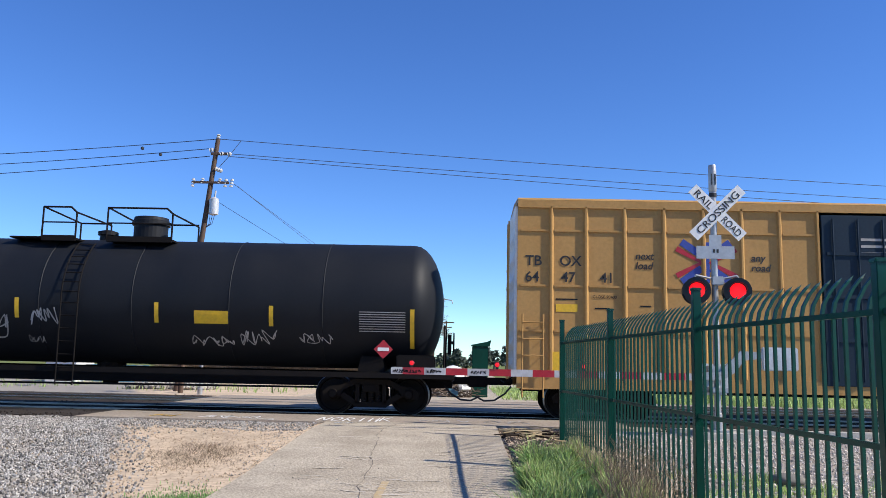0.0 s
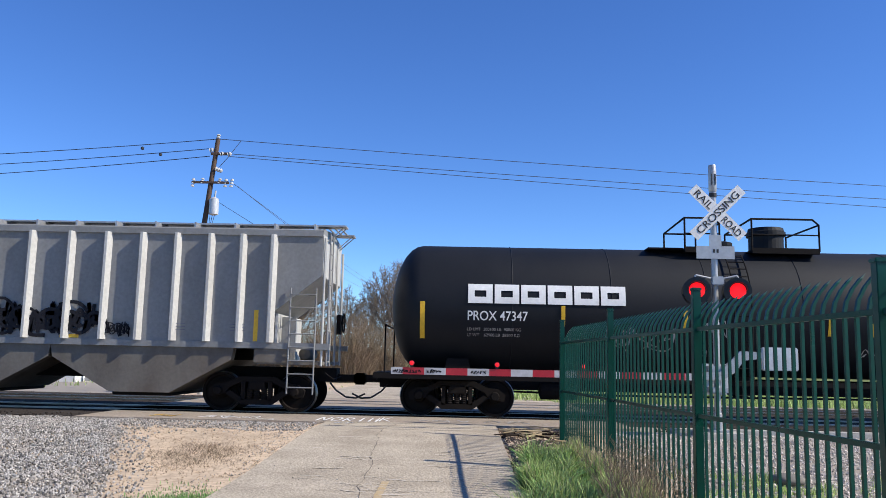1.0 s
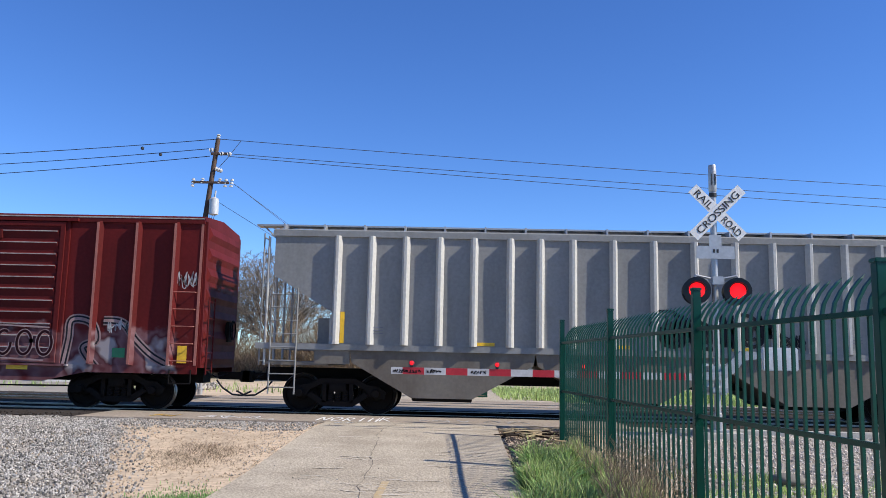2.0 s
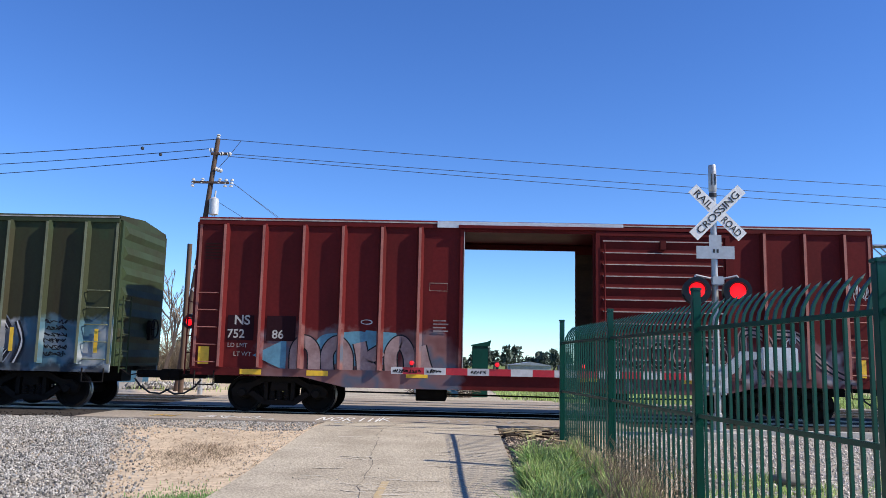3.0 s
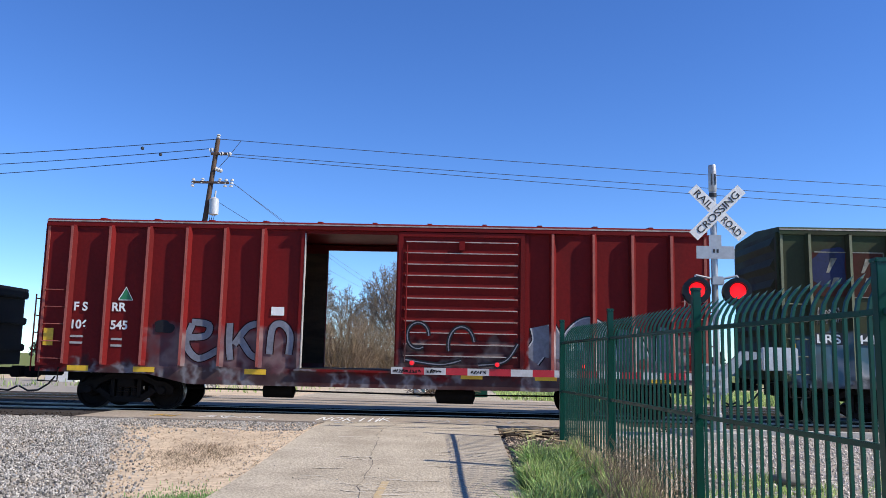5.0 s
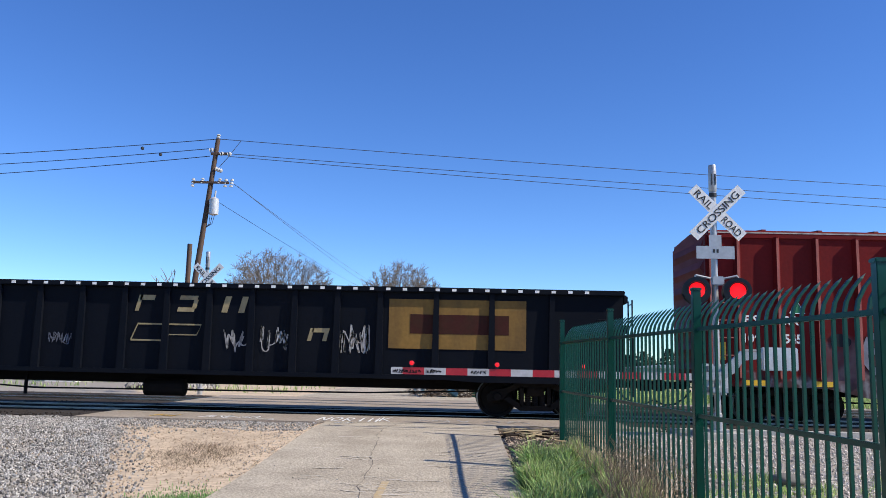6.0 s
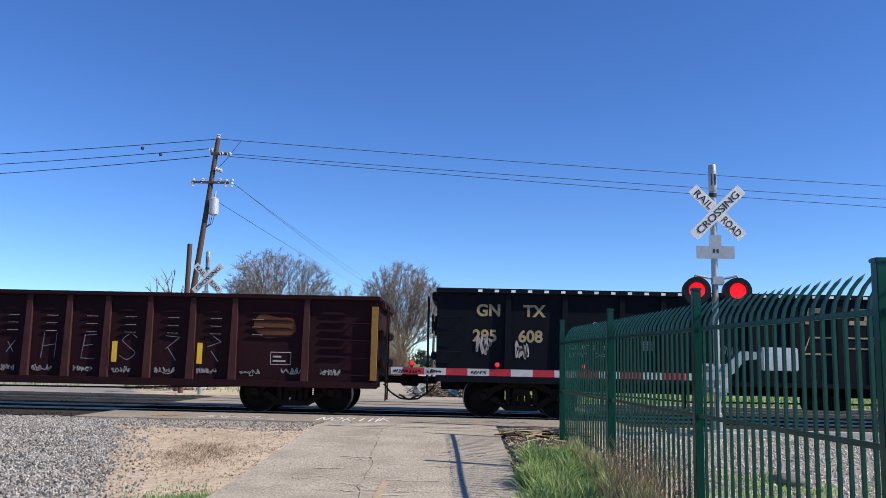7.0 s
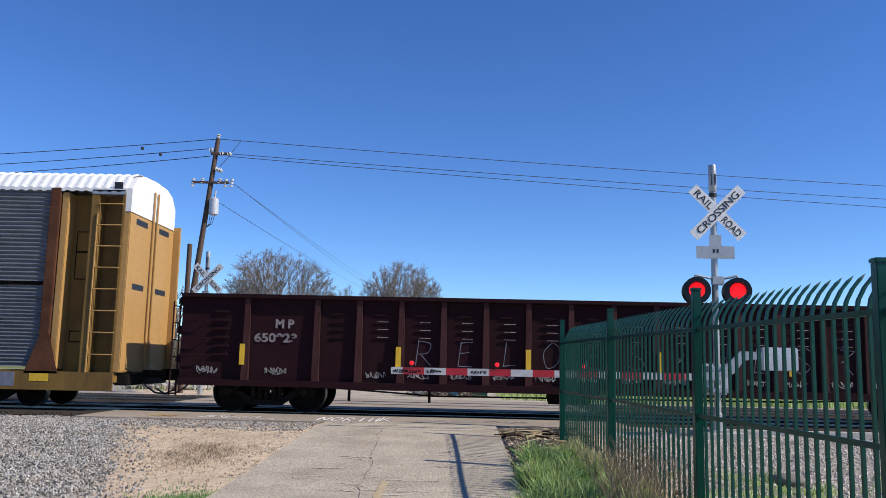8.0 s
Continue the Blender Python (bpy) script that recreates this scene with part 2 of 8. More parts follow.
def sprayed(m, x0, x1, z_top, colours, scale=1.3, strength=0.9, z_low=-1.0, seed=0.0):
    """Old spray paint over a side: hazy clouds of colour between x0 and x1, up to about z_top, with a ragged hazy edge."""
    n, l = m.node_tree.nodes, m.node_tree.links
    b = n["Principled BSDF"]
    under = b.inputs["Base Color"].links[0].from_socket
    tc, sep, wob = n.new("ShaderNodeTexCoord"), n.new("ShaderNodeSeparateXYZ"), n.new("ShaderNodeTexNoise")
    l.new(tc.outputs["Object"], sep.inputs[0])
    shift = n.new("ShaderNodeMapping")
    shift.inputs["Location"].default_value = (seed, seed * 0.37, seed * 1.7)
    shift.inputs["Scale"].default_value = (1, 0.12, 1)
    l.new(tc.outputs["Object"], shift.inputs[0])
    wob.inputs["Scale"].default_value, wob.inputs["Detail"].default_value = 2.2, 4
    l.new(shift.outputs[0], wob.inputs["Vector"])

    def ramped(socket, lo, hi, a, c):
        r = n.new("ShaderNodeMapRange")
        r.interpolation_type = "SMOOTHSTEP"
        for key, value in (("From Min", lo), ("From Max", hi), ("To Min", a), ("To Max", c)):
            r.inputs[key].default_value = value
        l.new(socket, r.inputs["Value"])
        return r.outputs[0]

    def maths(op, p, q):
        k = n.new("ShaderNodeMath")
        k.operation = op
        for i, s in enumerate((p, q)):
            if isinstance(s, float):
                k.inputs[i].default_value = s
            else:
                l.new(s, k.inputs[i])
        return k.outputs[0]

    ragged = maths("MULTIPLY", maths("SUBTRACT", wob.outputs["Fac"], 0.5), 1.1)
    zz, xx = maths("ADD", sep.outputs["Z"], ragged), maths("ADD", sep.outputs["X"], ragged)
    mask = maths("MULTIPLY", ramped(zz, z_top - 0.16, z_top + 0.06, 1.0, 0.0), ramped(zz, z_low - 0.05, z_low + 0.1, 0.0, 1.0))
    mask = maths("MULTIPLY", mask, maths("MULTIPLY", ramped(xx, x0 - 0.1, x0 + 0.15, 0.0, 1.0), ramped(xx, x1 - 0.15, x1 + 0.1, 1.0, 0.0)))
    wave = n.new("ShaderNodeTexNoise")
    wave.inputs["Scale"].default_value, wave.inputs["Detail"].default_value = scale, 2.5
    l.new(shift.outputs[0], wave.inputs["Vector"])
    ramp = n.new("ShaderNodeValToRGB")
    while len(ramp.color_ramp.elements) < len(colours):
        ramp.color_ramp.elements.new(0.5)
    for e, (pos, c) in zip(ramp.color_ramp.elements, colours):
        e.position, e.color = pos, (*c, 1)
    l.new(wave.outputs["Fac"], ramp.inputs["Fac"])
    mix = n.new("ShaderNodeMix")
    mix.data_type = "RGBA"
    l.new(maths("MULTIPLY", mask, strength), mix.inputs[0])
    l.new(under, mix.inputs[6])
    l.new(ramp.outputs[0], mix.inputs[7])
    l.new(mix.outputs[2], b.inputs["Base Color"])


INK, ASH, CHALK, SKYB, ROSE = (0.008, 0.008, 0.012), (0.085, 0.085, 0.1), (0.42, 0.42, 0.43), (0.075, 0.17, 0.23), (0.27, 0.17, 0.16)
WORN_LIT = {M["boxcar_green"]: M["worn_lit_green"], M["boxcar_red"]: M["worn_lit_red"], M["boxcar_bright"]: M["worn_lit_bright"]}
PLAIN = {M[k]: M[k].copy() for k in ("boxcar_green", "boxcar_red", "boxcar_bright")}
GRIME = ((0.0, (0.02, 0.015, 0.01)), (0.5, (0.05, 0.03, 0.018)), (1.0, (0.035, 0.02, 0.014)))
sprayed(M["boxcar_green"], -0.5, 16.2, 4.2, GRIME, 0.7, 0.3, 1.9, 4.0)
sprayed(M["boxcar_green"], 0.3, 16.0, 2.1, ((0.3, ASH), (0.5, SKYB), (0.62, CHALK), (0.8, (0.13, 0.16, 0.17))), 1.1, 0.75, 0.2, 9.0)
sprayed(M["boxcar_green"], 2.5, 6.1, 2.1, ((0.3, INK), (0.5, (0.03, 0.03, 0.036)), (0.62, ASH), (0.75, INK)), 1.6, 0.9, 0.2, 2.3)
sprayed(M["boxcar_green"], 11.4, 13.5, 2.0, ((0.3, INK), (0.5, ASH), (0.6, (0.1, 0.12, 0.15)), (0.72, INK)), 1.6, 0.8, 0.2, 5.1)
sprayed(M["boxcar_green"], -0.5, 16.2, 1.02, ((0.3, INK), (0.5, (0.03, 0.03, 0.036)), (0.56, ASH), (0.62, (0.2, 0.2, 0.21)), (0.7, INK)), 2.2, 0.85, -0.5, 7.7)
sprayed(M["door_green"], 8.0, 11.5, 3.05, GRIME, 0.9, 0.85, 2.0, 3.0)
sprayed(M["door_green"], 8.0, 11.5, 2.1, ((0.3, INK), (0.5, (0.035, 0.02, 0.02)), (0.6, (0.09, 0.07, 0.07)), (0.72, INK)), 1.8, 0.85, 0.2, 6.4)
sprayed(M["boxcar_red"], 1.6, 6.3, 1.95, ((0.3, (0.1, 0.03, 0.03)), (0.47, ROSE), (0.55, SKYB), (0.7, ROSE)), 1.2, 0.55, 0.2, 1.5)
sprayed(M["boxcar_red"], 9.35, 15.3, 1.95, ((0.3, (0.1, 0.02, 0.02)), (0.5, (0.24, 0.15, 0.16)), (0.58, (0.07, 0.03, 0.035)), (0.66, CHALK)), 1.5, 0.6, 0.2, 8.5)
sprayed(M["boxcar_bright"], 2.5, 6.3, 1.95, ((0.3, (0.12, 0.02, 0.02)), (0.48, ASH), (0.58, (0.2, 0.2, 0.2)), (0.68, INK)), 1.4, 0.55, 0.2, 3.3)
sprayed(M["boxcar_bright"], 8.4, 11.3, 1.9, ((0.35, (0.1, 0.02, 0.02)), (0.5, INK), (0.6, (0.12, 0.13, 0.13)), (0.7, INK)), 1.6, 0.7, 0.9, 5.3)
sprayed(M["boxcar_bright"], 11.4, 15.2, 1.95, ((0.3, (0.14, 0.03, 0.03)), (0.48, CHALK), (0.58, (0.2, 0.2, 0.22)), (0.68, ASH)), 1.4, 0.6, 0.2, 6.3)
sprayed(M["boxcar_bright"], 0.2, 15.6, 1.0, ((0.3, (0.03, 0.012, 0.012)), (0.5, (0.06, 0.045, 0.045)), (0.57, (0.2, 0.2, 0.21)), (0.64, (0.05, 0.02, 0.02))), 1.9, 0.85, -0.5, 2.3)


# ---- building helpers ----
def part(name, bm, material, parent=None, label="", smooth=False, kind=""):
    me = bpy.data.meshes.new(name)
    bm.to_mesh(me)
    bm.free()
    me.materials.append(material)
    if smooth:
        me.polygons.foreach_set("use_smooth", [True] * len(me.polygons))
        me.set_sharp_from_angle(angle=radians(40))
    ob = new(name, me)
    ob.parent = parent
    return tagged(ob, label, kind=kind)


def share(name, ob, parent, m):
    """Another piece on the same mesh."""
    c = new(name, ob.data)
    c.parent = parent
    c.matrix_basis = m
    return c


def thing(name, m, label, category, group="", kind=""):
    ob = new(name)
    ob.empty_display_size = 0.3
    ob.matrix_basis = m
    return tagged(ob, label, category, group, kind)


def box(bm, x0, x1, y0, y1, z0, z1):
    v = [bm.verts.new((x, y, z)) for x in (x0, x1) for y in (y0, y1) for z in (z0, z1)]
    for f in ((0, 1, 3, 2), (4, 6, 7, 5), (0, 4, 5, 1), (2, 3, 7, 6), (0, 2, 6, 4), (1, 5, 7, 3)):
        bm.faces.new([v[i] for i in f])
    return v


def boxes(*rows, bevel=0.0):
    bm = bmesh.new()
    for r in rows:
        box(bm, *r)
    if bevel:
        bmesh.ops.bevel(bm, geom=list(bm.edges), offset=bevel, segments=2, affect="EDGES")
    bmesh.ops.recalc_face_normals(bm, faces=bm.faces)
    return bm


def rod(bm, a, b, r, r2=None, n=10, cap=True):
    a, b = Vector(a), Vector(b)
    r2 = r if r2 is None else r2
    q = (b - a).to_track_quat("Z", "Y")
    rings = []
    for c, rr in ((a, r), (b, r2)):
        rings.append([bm.verts.new(c + q @ Vector((rr * math.cos(2 * math.pi * i / n), rr * math.sin(2 * math.pi * i / n), 0))) for i in range(n)])
    for i in range(n):
        j = (i + 1) % n
        bm.faces.new((rings[0][i], rings[0][j], rings[1][j], rings[1][i]))
    if cap:
        bm.faces.new(rings[0][::-1])
        bm.faces.new(rings[1])


def pipe(pts, r, n=8, bm=None):
    bm = bm or bmesh.new()
    for a, b in zip(pts, pts[1:]):
        rod(bm, a, b, r, n=n)
    return bm


def lathe(profile, n=28, axis="x", bm=None):
    """Turns (along, radius) rows round an axis."""
    bm = bm or bmesh.new()
    rings = []
    for s, r in profile:
        ring = []
        for i in range(n):
            a = 2 * math.pi * i / n
            c, d = r * math.cos(a), r * math.sin(a)
            p = {"x": (s, c, d), "y": (c, s, d), "z": (c, d, s)}[axis]
            ring.append(bm.verts.new(p))
        rings.append(ring)
    for a, b in zip(rings, rings[1:]):
        for i in range(n):
            j = (i + 1) % n
            bm.faces.new((a[i], a[j], b[j], b[i]))
    bm.faces.new(rings[0])
    bm.faces.new(rings[-1])
    bmesh.ops.recalc_face_normals(bm, faces=bm.faces)
    return bm


def plate(outline, y0, y1, bm=None):
    """An outline of (x, z) rows, thick from y0 to y1."""
    bm = bm or bmesh.new()
    a = [bm.verts.new((x, y0, z)) for x, z in outline]
    b = [bm.verts.new((x, y1, z)) for x, z in outline]
    bm.faces.new(a)
    bm.faces.new(b[::-1])
    for i in range(len(a)):
        j = (i + 1) % len(a)
        bm.faces.new((a[j], a[i], b[i], b[j]))
    bmesh.ops.recalc_face_normals(bm, faces=bm.faces)
    return bm


def lettering(text, size, m, material, parent, name="lettering", wide=1.0, bold=0.0, depth=0.001):
    cu = bpy.data.curves.new(name, "FONT")
    cu.body, cu.size, cu.extrude, cu.offset = text, size / 0.72, depth, bold
    cu.align_x = "LEFT"
    tmp = new(name, cu)
    me = bpy.data.meshes.new_from_object(tmp)
    bpy.data.objects.remove(tmp)
    me.transform(Matrix.Diagonal((wide, 1, 1, 1)))
    me.materials.clear()
    me.materials.append(material)
    ob = new(name, me)
    ob.parent = parent
    ob.matrix_basis = m
    return ob


# hand-drawn signs as strokes in a unit square
HAND = {
    "N": (((0, 0), (0.05, 1)), ((0.05, 1), (0.8, 0)), ((0.8, 0), (1, 1))),
    "O": (((0.5, 1), (0.05, 0.6), (0.3, 0.02), (0.85, 0.2), (0.9, 0.75), (0.5, 1)),),
    "R": (((0.1, 0), (0.15, 1)), ((0.1, 0.95), (0.8, 0.85), (0.7, 0.5), (0.15, 0.45)), ((0.3, 0.45), (0.95, 0))),
    "T": (((0.5, 0), (0.5, 1)), ((0.1, 0.9), (0.95, 0.95))),
    "H": (((0.1, 0), (0.1, 1)), ((0.85, 0), (0.8, 1)), ((0.1, 0.45), (0.85, 0.55))),
    "K": (((0.1, 0), (0.15, 1)), ((0.85, 1), (0.2, 0.5)), ((0.25, 0.55), (0.95, 0))),
    "E": (((0.8, 0.95), (0.1, 0.9)), ((0.15, 0.95), (0.1, 0.0)), ((0.12, 0.5), (0.65, 0.55)), ((0.08, 0.02), (0.85, 0.0))),
    "L": (((0.3, 1), (0.25, 0.05)), ((0.2, 0.05), (0.9, 0.1))),
    "S": (((0.9, 0.85), (0.5, 1), (0.1, 0.75), (0.5, 0.5), (0.9, 0.25), (0.5, 0), (0.05, 0.15)),),
    "x": (((0.3, 0.2), (0.7, 0.65)), ((0.7, 0.2), (0.3, 0.6))),
    "Z": (((0.1, 0.95), (0.9, 0.9)), ((0.9, 0.9), (0.2, 0.45)), ((0.3, 0.5), (0.85, 0.0))),
    "A": (((0.1, 0.55), (0.85, 0.75)), ((0.85, 0.75), (0.3, 1)), ((0.35, 0.4), (0.8, 0))),
}


def on_side(x, z, y=-1.508):
    return pose(x, y, z, 90, 0, 0)


def ribbon(bm, pts, width, y):
    """A flat stroke in the x-z plane at depth y."""
    left, right = [], []
    for i, (x, z) in enumerate(pts):
        a, b = pts[max(0, i - 1)], pts[min(len(pts) - 1, i + 1)]
        d = Vector((b[0] - a[0], b[1] - a[1]))
        d = d.normalized() if d.length > 1e-6 else Vector((1, 0))
        w = width * (0.8 + 0.2 * math.sin(i * 1.3) if width < 0.06 else 1.0) / 2
        left.append(bm.verts.new((x - d.y * w, y, z + d.x * w)))
        right.append(bm.verts.new((x + d.y * w, y, z - d.x * w)))
    for i in range(len(pts) - 1):
        bm.faces.new((left[i], right[i], right[i + 1], left[i + 1]))


def smooth_line(knots, steps=6):
    out = []
    for i in range(len(knots) - 1):
        p0, p1, p2, p3 = knots[max(0, i - 1)], knots[i], knots[i + 1], knots[min(len(knots) - 1, i + 2)]
        for k in range(steps):
            t = k / steps
            out.append(tuple(0.5 * (2 * p1[c] + (p2[c] - p0[c]) * t + (2 * p0[c] - 5 * p1[c] + 4 * p2[c] - p3[c]) * t * t + (3 * p1[c] - p0[c] - 3 * p2[c] + p3[c]) * t ** 3) for c in (0, 1)))
    out.append(knots[-1])
    return out


def scrawl(x, z, w, h, letters, width, seed, y=-1.506):
    """A sprayed tag: looping strokes with no letters in them."""
    rnd = random.Random(seed)
    bm = bmesh.new()
    step = w / letters
    line = []
    for i in range(letters):
        x0 = x + i * step
        line += [(x0 + rnd.uniform(0, 1.0) * step, z + (h * rnd.uniform(0.55, 1.0) if j % 2 else h * rnd.uniform(0, 0.45))) for j in range(rnd.randint(4, 6))]
    ribbon(bm, smooth_line(line), width, y)
    return bm


def blob(x, z, w, h, seed, y, n=40):
    rnd = random.Random(seed)
    ph = [rnd.uniform(0, 6.28) for _ in range(4)]
    bm = bmesh.new()
    v = []
    for i in range(n):
        a = 2 * math.pi * i / n
        r = 1 + 0.10 * math.sin(2 * a + ph[0]) + 0.09 * math.sin(3 * a + ph[1]) + 0.06 * math.sin(5 * a + ph[2])
        e = 0.75
        cx, cz = math.copysign(abs(math.cos(a)) ** e, math.cos(a)), math.copysign(abs(math.sin(a)) ** e, math.sin(a))
        v.append(bm.verts.new((x + w / 2 * r * cx, y, z + h / 2 * r * cz)))
    bm.faces.new(v)
    return bm


def swirls(x, z, w, h, count, width, seed, y):
    """Sprayed spirals in a row, one mesh each."""
    rnd = random.Random(seed)
    made = []
    for i in range(count):
        cx, cz = x + w * (i + 0.5 + rnd.uniform(-0.3, 0.3)) / count, z + h * rnd.uniform(0.3, 0.65)
        r, a0, turn = h * rnd.uniform(0.22, 0.5), rnd.uniform(0, 6.28), rnd.choice((-1, 1))
        pts = []
        for k in range(30):
            t = k / 29
            rr = r * (1 - 0.75 * t)
            a = a0 + turn * t * 7.5
            pts.append((cx + rr * 1.15 * math.cos(a), max(z, min(z + h, cz + rr * math.sin(a)))))
        made.append(bmesh.new())
        ribbon(made[-1], pts, width, y - 0.001 * i)
    return made


# ---- ground ----
def ground_height(x, y):
    """Level by the camera, rising to the tracks, flat behind them."""
    t = min(1.0, max(0.0, (y - 8.5) / 8.0))
    h = 0.25 * t * t * (3 - 2 * t)
    if y > 29:
        h -= 0.05 * min(1.0, (y - 29) / 5)
    return h


def surface(xs, ys, lift=0.0, rough=0.0, top=None):
    bm = bmesh.new()
    rows = [[bm.verts.new((x, y, (top(x, y) if top else ground_height(x, y)) + lift + (rough * noise.noise((x * 1.7, y * 1.7, 3.1)) if rough else 0))) for x in xs] for y in ys]
    for a, b in zip(rows, rows[1:]):
        for i in range(len(xs) - 1):
            bm.faces.new((a[i], a[i + 1], b[i + 1], b[i]))
    return bm


def spread(lo, hi, step):
    n = max(1, round((hi - lo) / step))
    return [lo + (hi - lo) * i / n for i in range(n + 1)]


def ground_material():
    m = paint("dirt_ground", (0.57, 0.44, 0.305), 0.95, gloss=0.1, dirt=(0.4, 0.315, 0.225), amount=0.95, scale=0.6, fine=9, bump=0.5, spread=0.2)
    n, l = m.node_tree.nodes, m.node_tree.links
    b = n["Principled BSDF"]
    src = b.inputs["Base Color"].links[0].from_socket
    tc, sep = n.new("ShaderNodeTexCoord"), n.new("ShaderNodeSeparateXYZ")
    l.new(tc.outputs["Object"], sep.inputs[0])
    far = n.new("ShaderNodeMapRange")
    far.inputs["From Min"].default_value, far.inputs["From Max"].default_value = 42, 75
    l.new(sep.outputs["Y"], far.inputs["Value"])
    mix = n.new("ShaderNodeMix")
    mix.data_type = "RGBA"
    mix.inputs[7].default_value = (0.15, 0.17, 0.055, 1)
    l.new(far.outputs[0], mix.inputs[0])
    l.new(src, mix.inputs[6])
    # grey stone dust under the gravel beside the road and behind the fence
    line = n.new("ShaderNodeVectorMath")
    line.operation, line.inputs[1].default_value = "DOT_PRODUCT", (-1.0, -0.37, 0.0)
    wob = n.new("ShaderNodeTexNoise")
    wob.inputs["Scale"].default_value = 0.9
    l.new(tc.outputs["Object"], line.inputs[0])
    l.new(tc.outputs["Object"], wob.inputs["Vector"])
    plus = n.new("ShaderNodeMath")
    plus.operation = "ADD"
    l.new(line.outputs["Value"], plus.inputs[0])
    l.new(wob.outputs["Fac"], plus.inputs[1])
    zone = n.new("ShaderNodeMapRange")
    zone.inputs["From Min"].default_value, zone.inputs["From Max"].default_value = 0.8, 1.5
    l.new(plus.outputs[0], zone.inputs["Value"])
    right = n.new("ShaderNodeMapRange")
    right.inputs["From Min"].default_value, right.inputs["From Max"].default_value = 2.6, 3.2
    l.new(sep.outputs["X"], right.inputs["Value"])
    near = n.new("ShaderNodeMath")
    near.operation, near.inputs[1].default_value = "LESS_THAN", 44.0
    l.new(sep.outputs["Y"], near.inputs[0])
    most, both = n.new("ShaderNodeMath"), n.new("ShaderNodeMath")
    most.operation, both.operation = "MAXIMUM", "MULTIPLY"
    l.new(zone.outputs[0], most.inputs[0])
    l.new(right.outputs[0], most.inputs[1])
    l.new(most.outputs[0], both.inputs[0])
    l.new(near.outputs[0], both.inputs[1])
    mix2 = n.new("ShaderNodeMix")
    mix2.data_type = "RGBA"
    mix2.inputs[7].default_value = (0.31, 0.275, 0.23, 1)
    l.new(both.outputs[0], mix2.inputs[0])
    l.new(mix.outputs[2], mix2.inputs[6])
    l.new(mix2.outputs[2], b.inputs["Base Color"])
    return m


M["dirt"] = ground_material()
xs = [-2500, -600, -150, -60] + spread(-30, 30, 0.5) + [60, 150, 600, 2500]
ys = [-2500, -400, -60, -15] + spread(-5, 45, 0.5) + [70, 150, 400, 1000, 2500]
tagged(part("ground", surface(xs, ys, -0.03, 0.03), M["dirt"], smooth=True), "dry brown dirt and gravel ground by the tracks", "ground", kind="structure")

road = tagged(part("road", surface(spread(-2.75, 0.75, 0.5), spread(-8, 17.3, 0.5), 0.02), M["asphalt"], smooth=True), "worn cracked grey asphalt road leading to the crossing", "road", kind="structure")
tagged(part("road", surface(spread(-5.5, 3.2, 0.6), spread(27.6, 90, 2), 0.02), M["asphalt"], smooth=True), "pale asphalt road going on behind the tracks", "road", kind="structure")
RAIL_Z = 0.28
crossing = tagged(part("road_crossing", boxes((-8.0, 3.6, 17.1, 19.2, 0.0, RAIL_Z - 0.012), (-8.0, 3.6, 21.8, 24.2, 0.0, RAIL_Z - 0.012),
                  (-8.0, 3.6, 24.37, 25.63, 0.0, RAIL_Z - 0.012), (-8.0, 3.6, 25.8, 28.0, 0.0, RAIL_Z - 0.014)), M["asphalt_dark"]), "asphalt crossing surface between the rails, chalk-marked", "crossing", kind="structure")

# rubber panels whose near-black colour includes the train's shade
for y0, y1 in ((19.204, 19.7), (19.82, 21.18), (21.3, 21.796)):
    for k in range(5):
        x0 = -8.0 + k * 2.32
        tagged(part("crossing_panel", boxes((x0, x0 + 2.31, y0, y1, 0.0, RAIL_Z - 0.01), bevel=0.008), M["rubber"], crossing), "dark rubber crossing panel with the train's shade in its colour")

# sheet of blackened ballast that deepens the train's shade
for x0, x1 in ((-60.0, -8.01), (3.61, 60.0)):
    tagged(part("track_bed", boxes((x0, x1, 17.65 if x0 < 0 else 18.3, 28.0, 0.0, 0.235)), M["ballast"]), "dark ballast bed under the tracks, blackened for the train's shade", "track bed", kind="structure")

# ---- tracks ----
def track(y, label):
    t = thing("railway_track", pose(0, y, 0), label, "railway track", kind="structure")
    for s in (-0.7535, 0.7535):
        bm = bmesh.new()
        for a, b, z0, z1 in ((-0.07, 0.07, 0.11, 0.135), (-0.012, 0.012, 0.135, 0.24)):
            box(bm, -300, 300, s + a, s + b, z0, z1)
        part("rail", bm, M["rail"], t)
        part("rail_head", boxes((-300, 300, s - 0.037, s + 0.037, 0.24, RAIL_Z), bevel=0.006), M["rail_head"], t, "polished rail head")
    tie = None
    for i in range(-70, 71):
        x = i * 0.53
        if -8.2 < x < 3.8:
            continue
        m = pose(x, 0, 0.04, 0, 0, 0)
        if tie is None:
            tie = part("tie", boxes((-0.115, 0.115, -1.3, 1.3, 0, 0.085)), M["tie"], t)
            tie.matrix_basis = m
        else:
            share("tie", tie, t, m)
    return t


track(20.5, "railway track on dark ties, carrying the train")
track(25.0, "second railway track on dark ties behind the train")


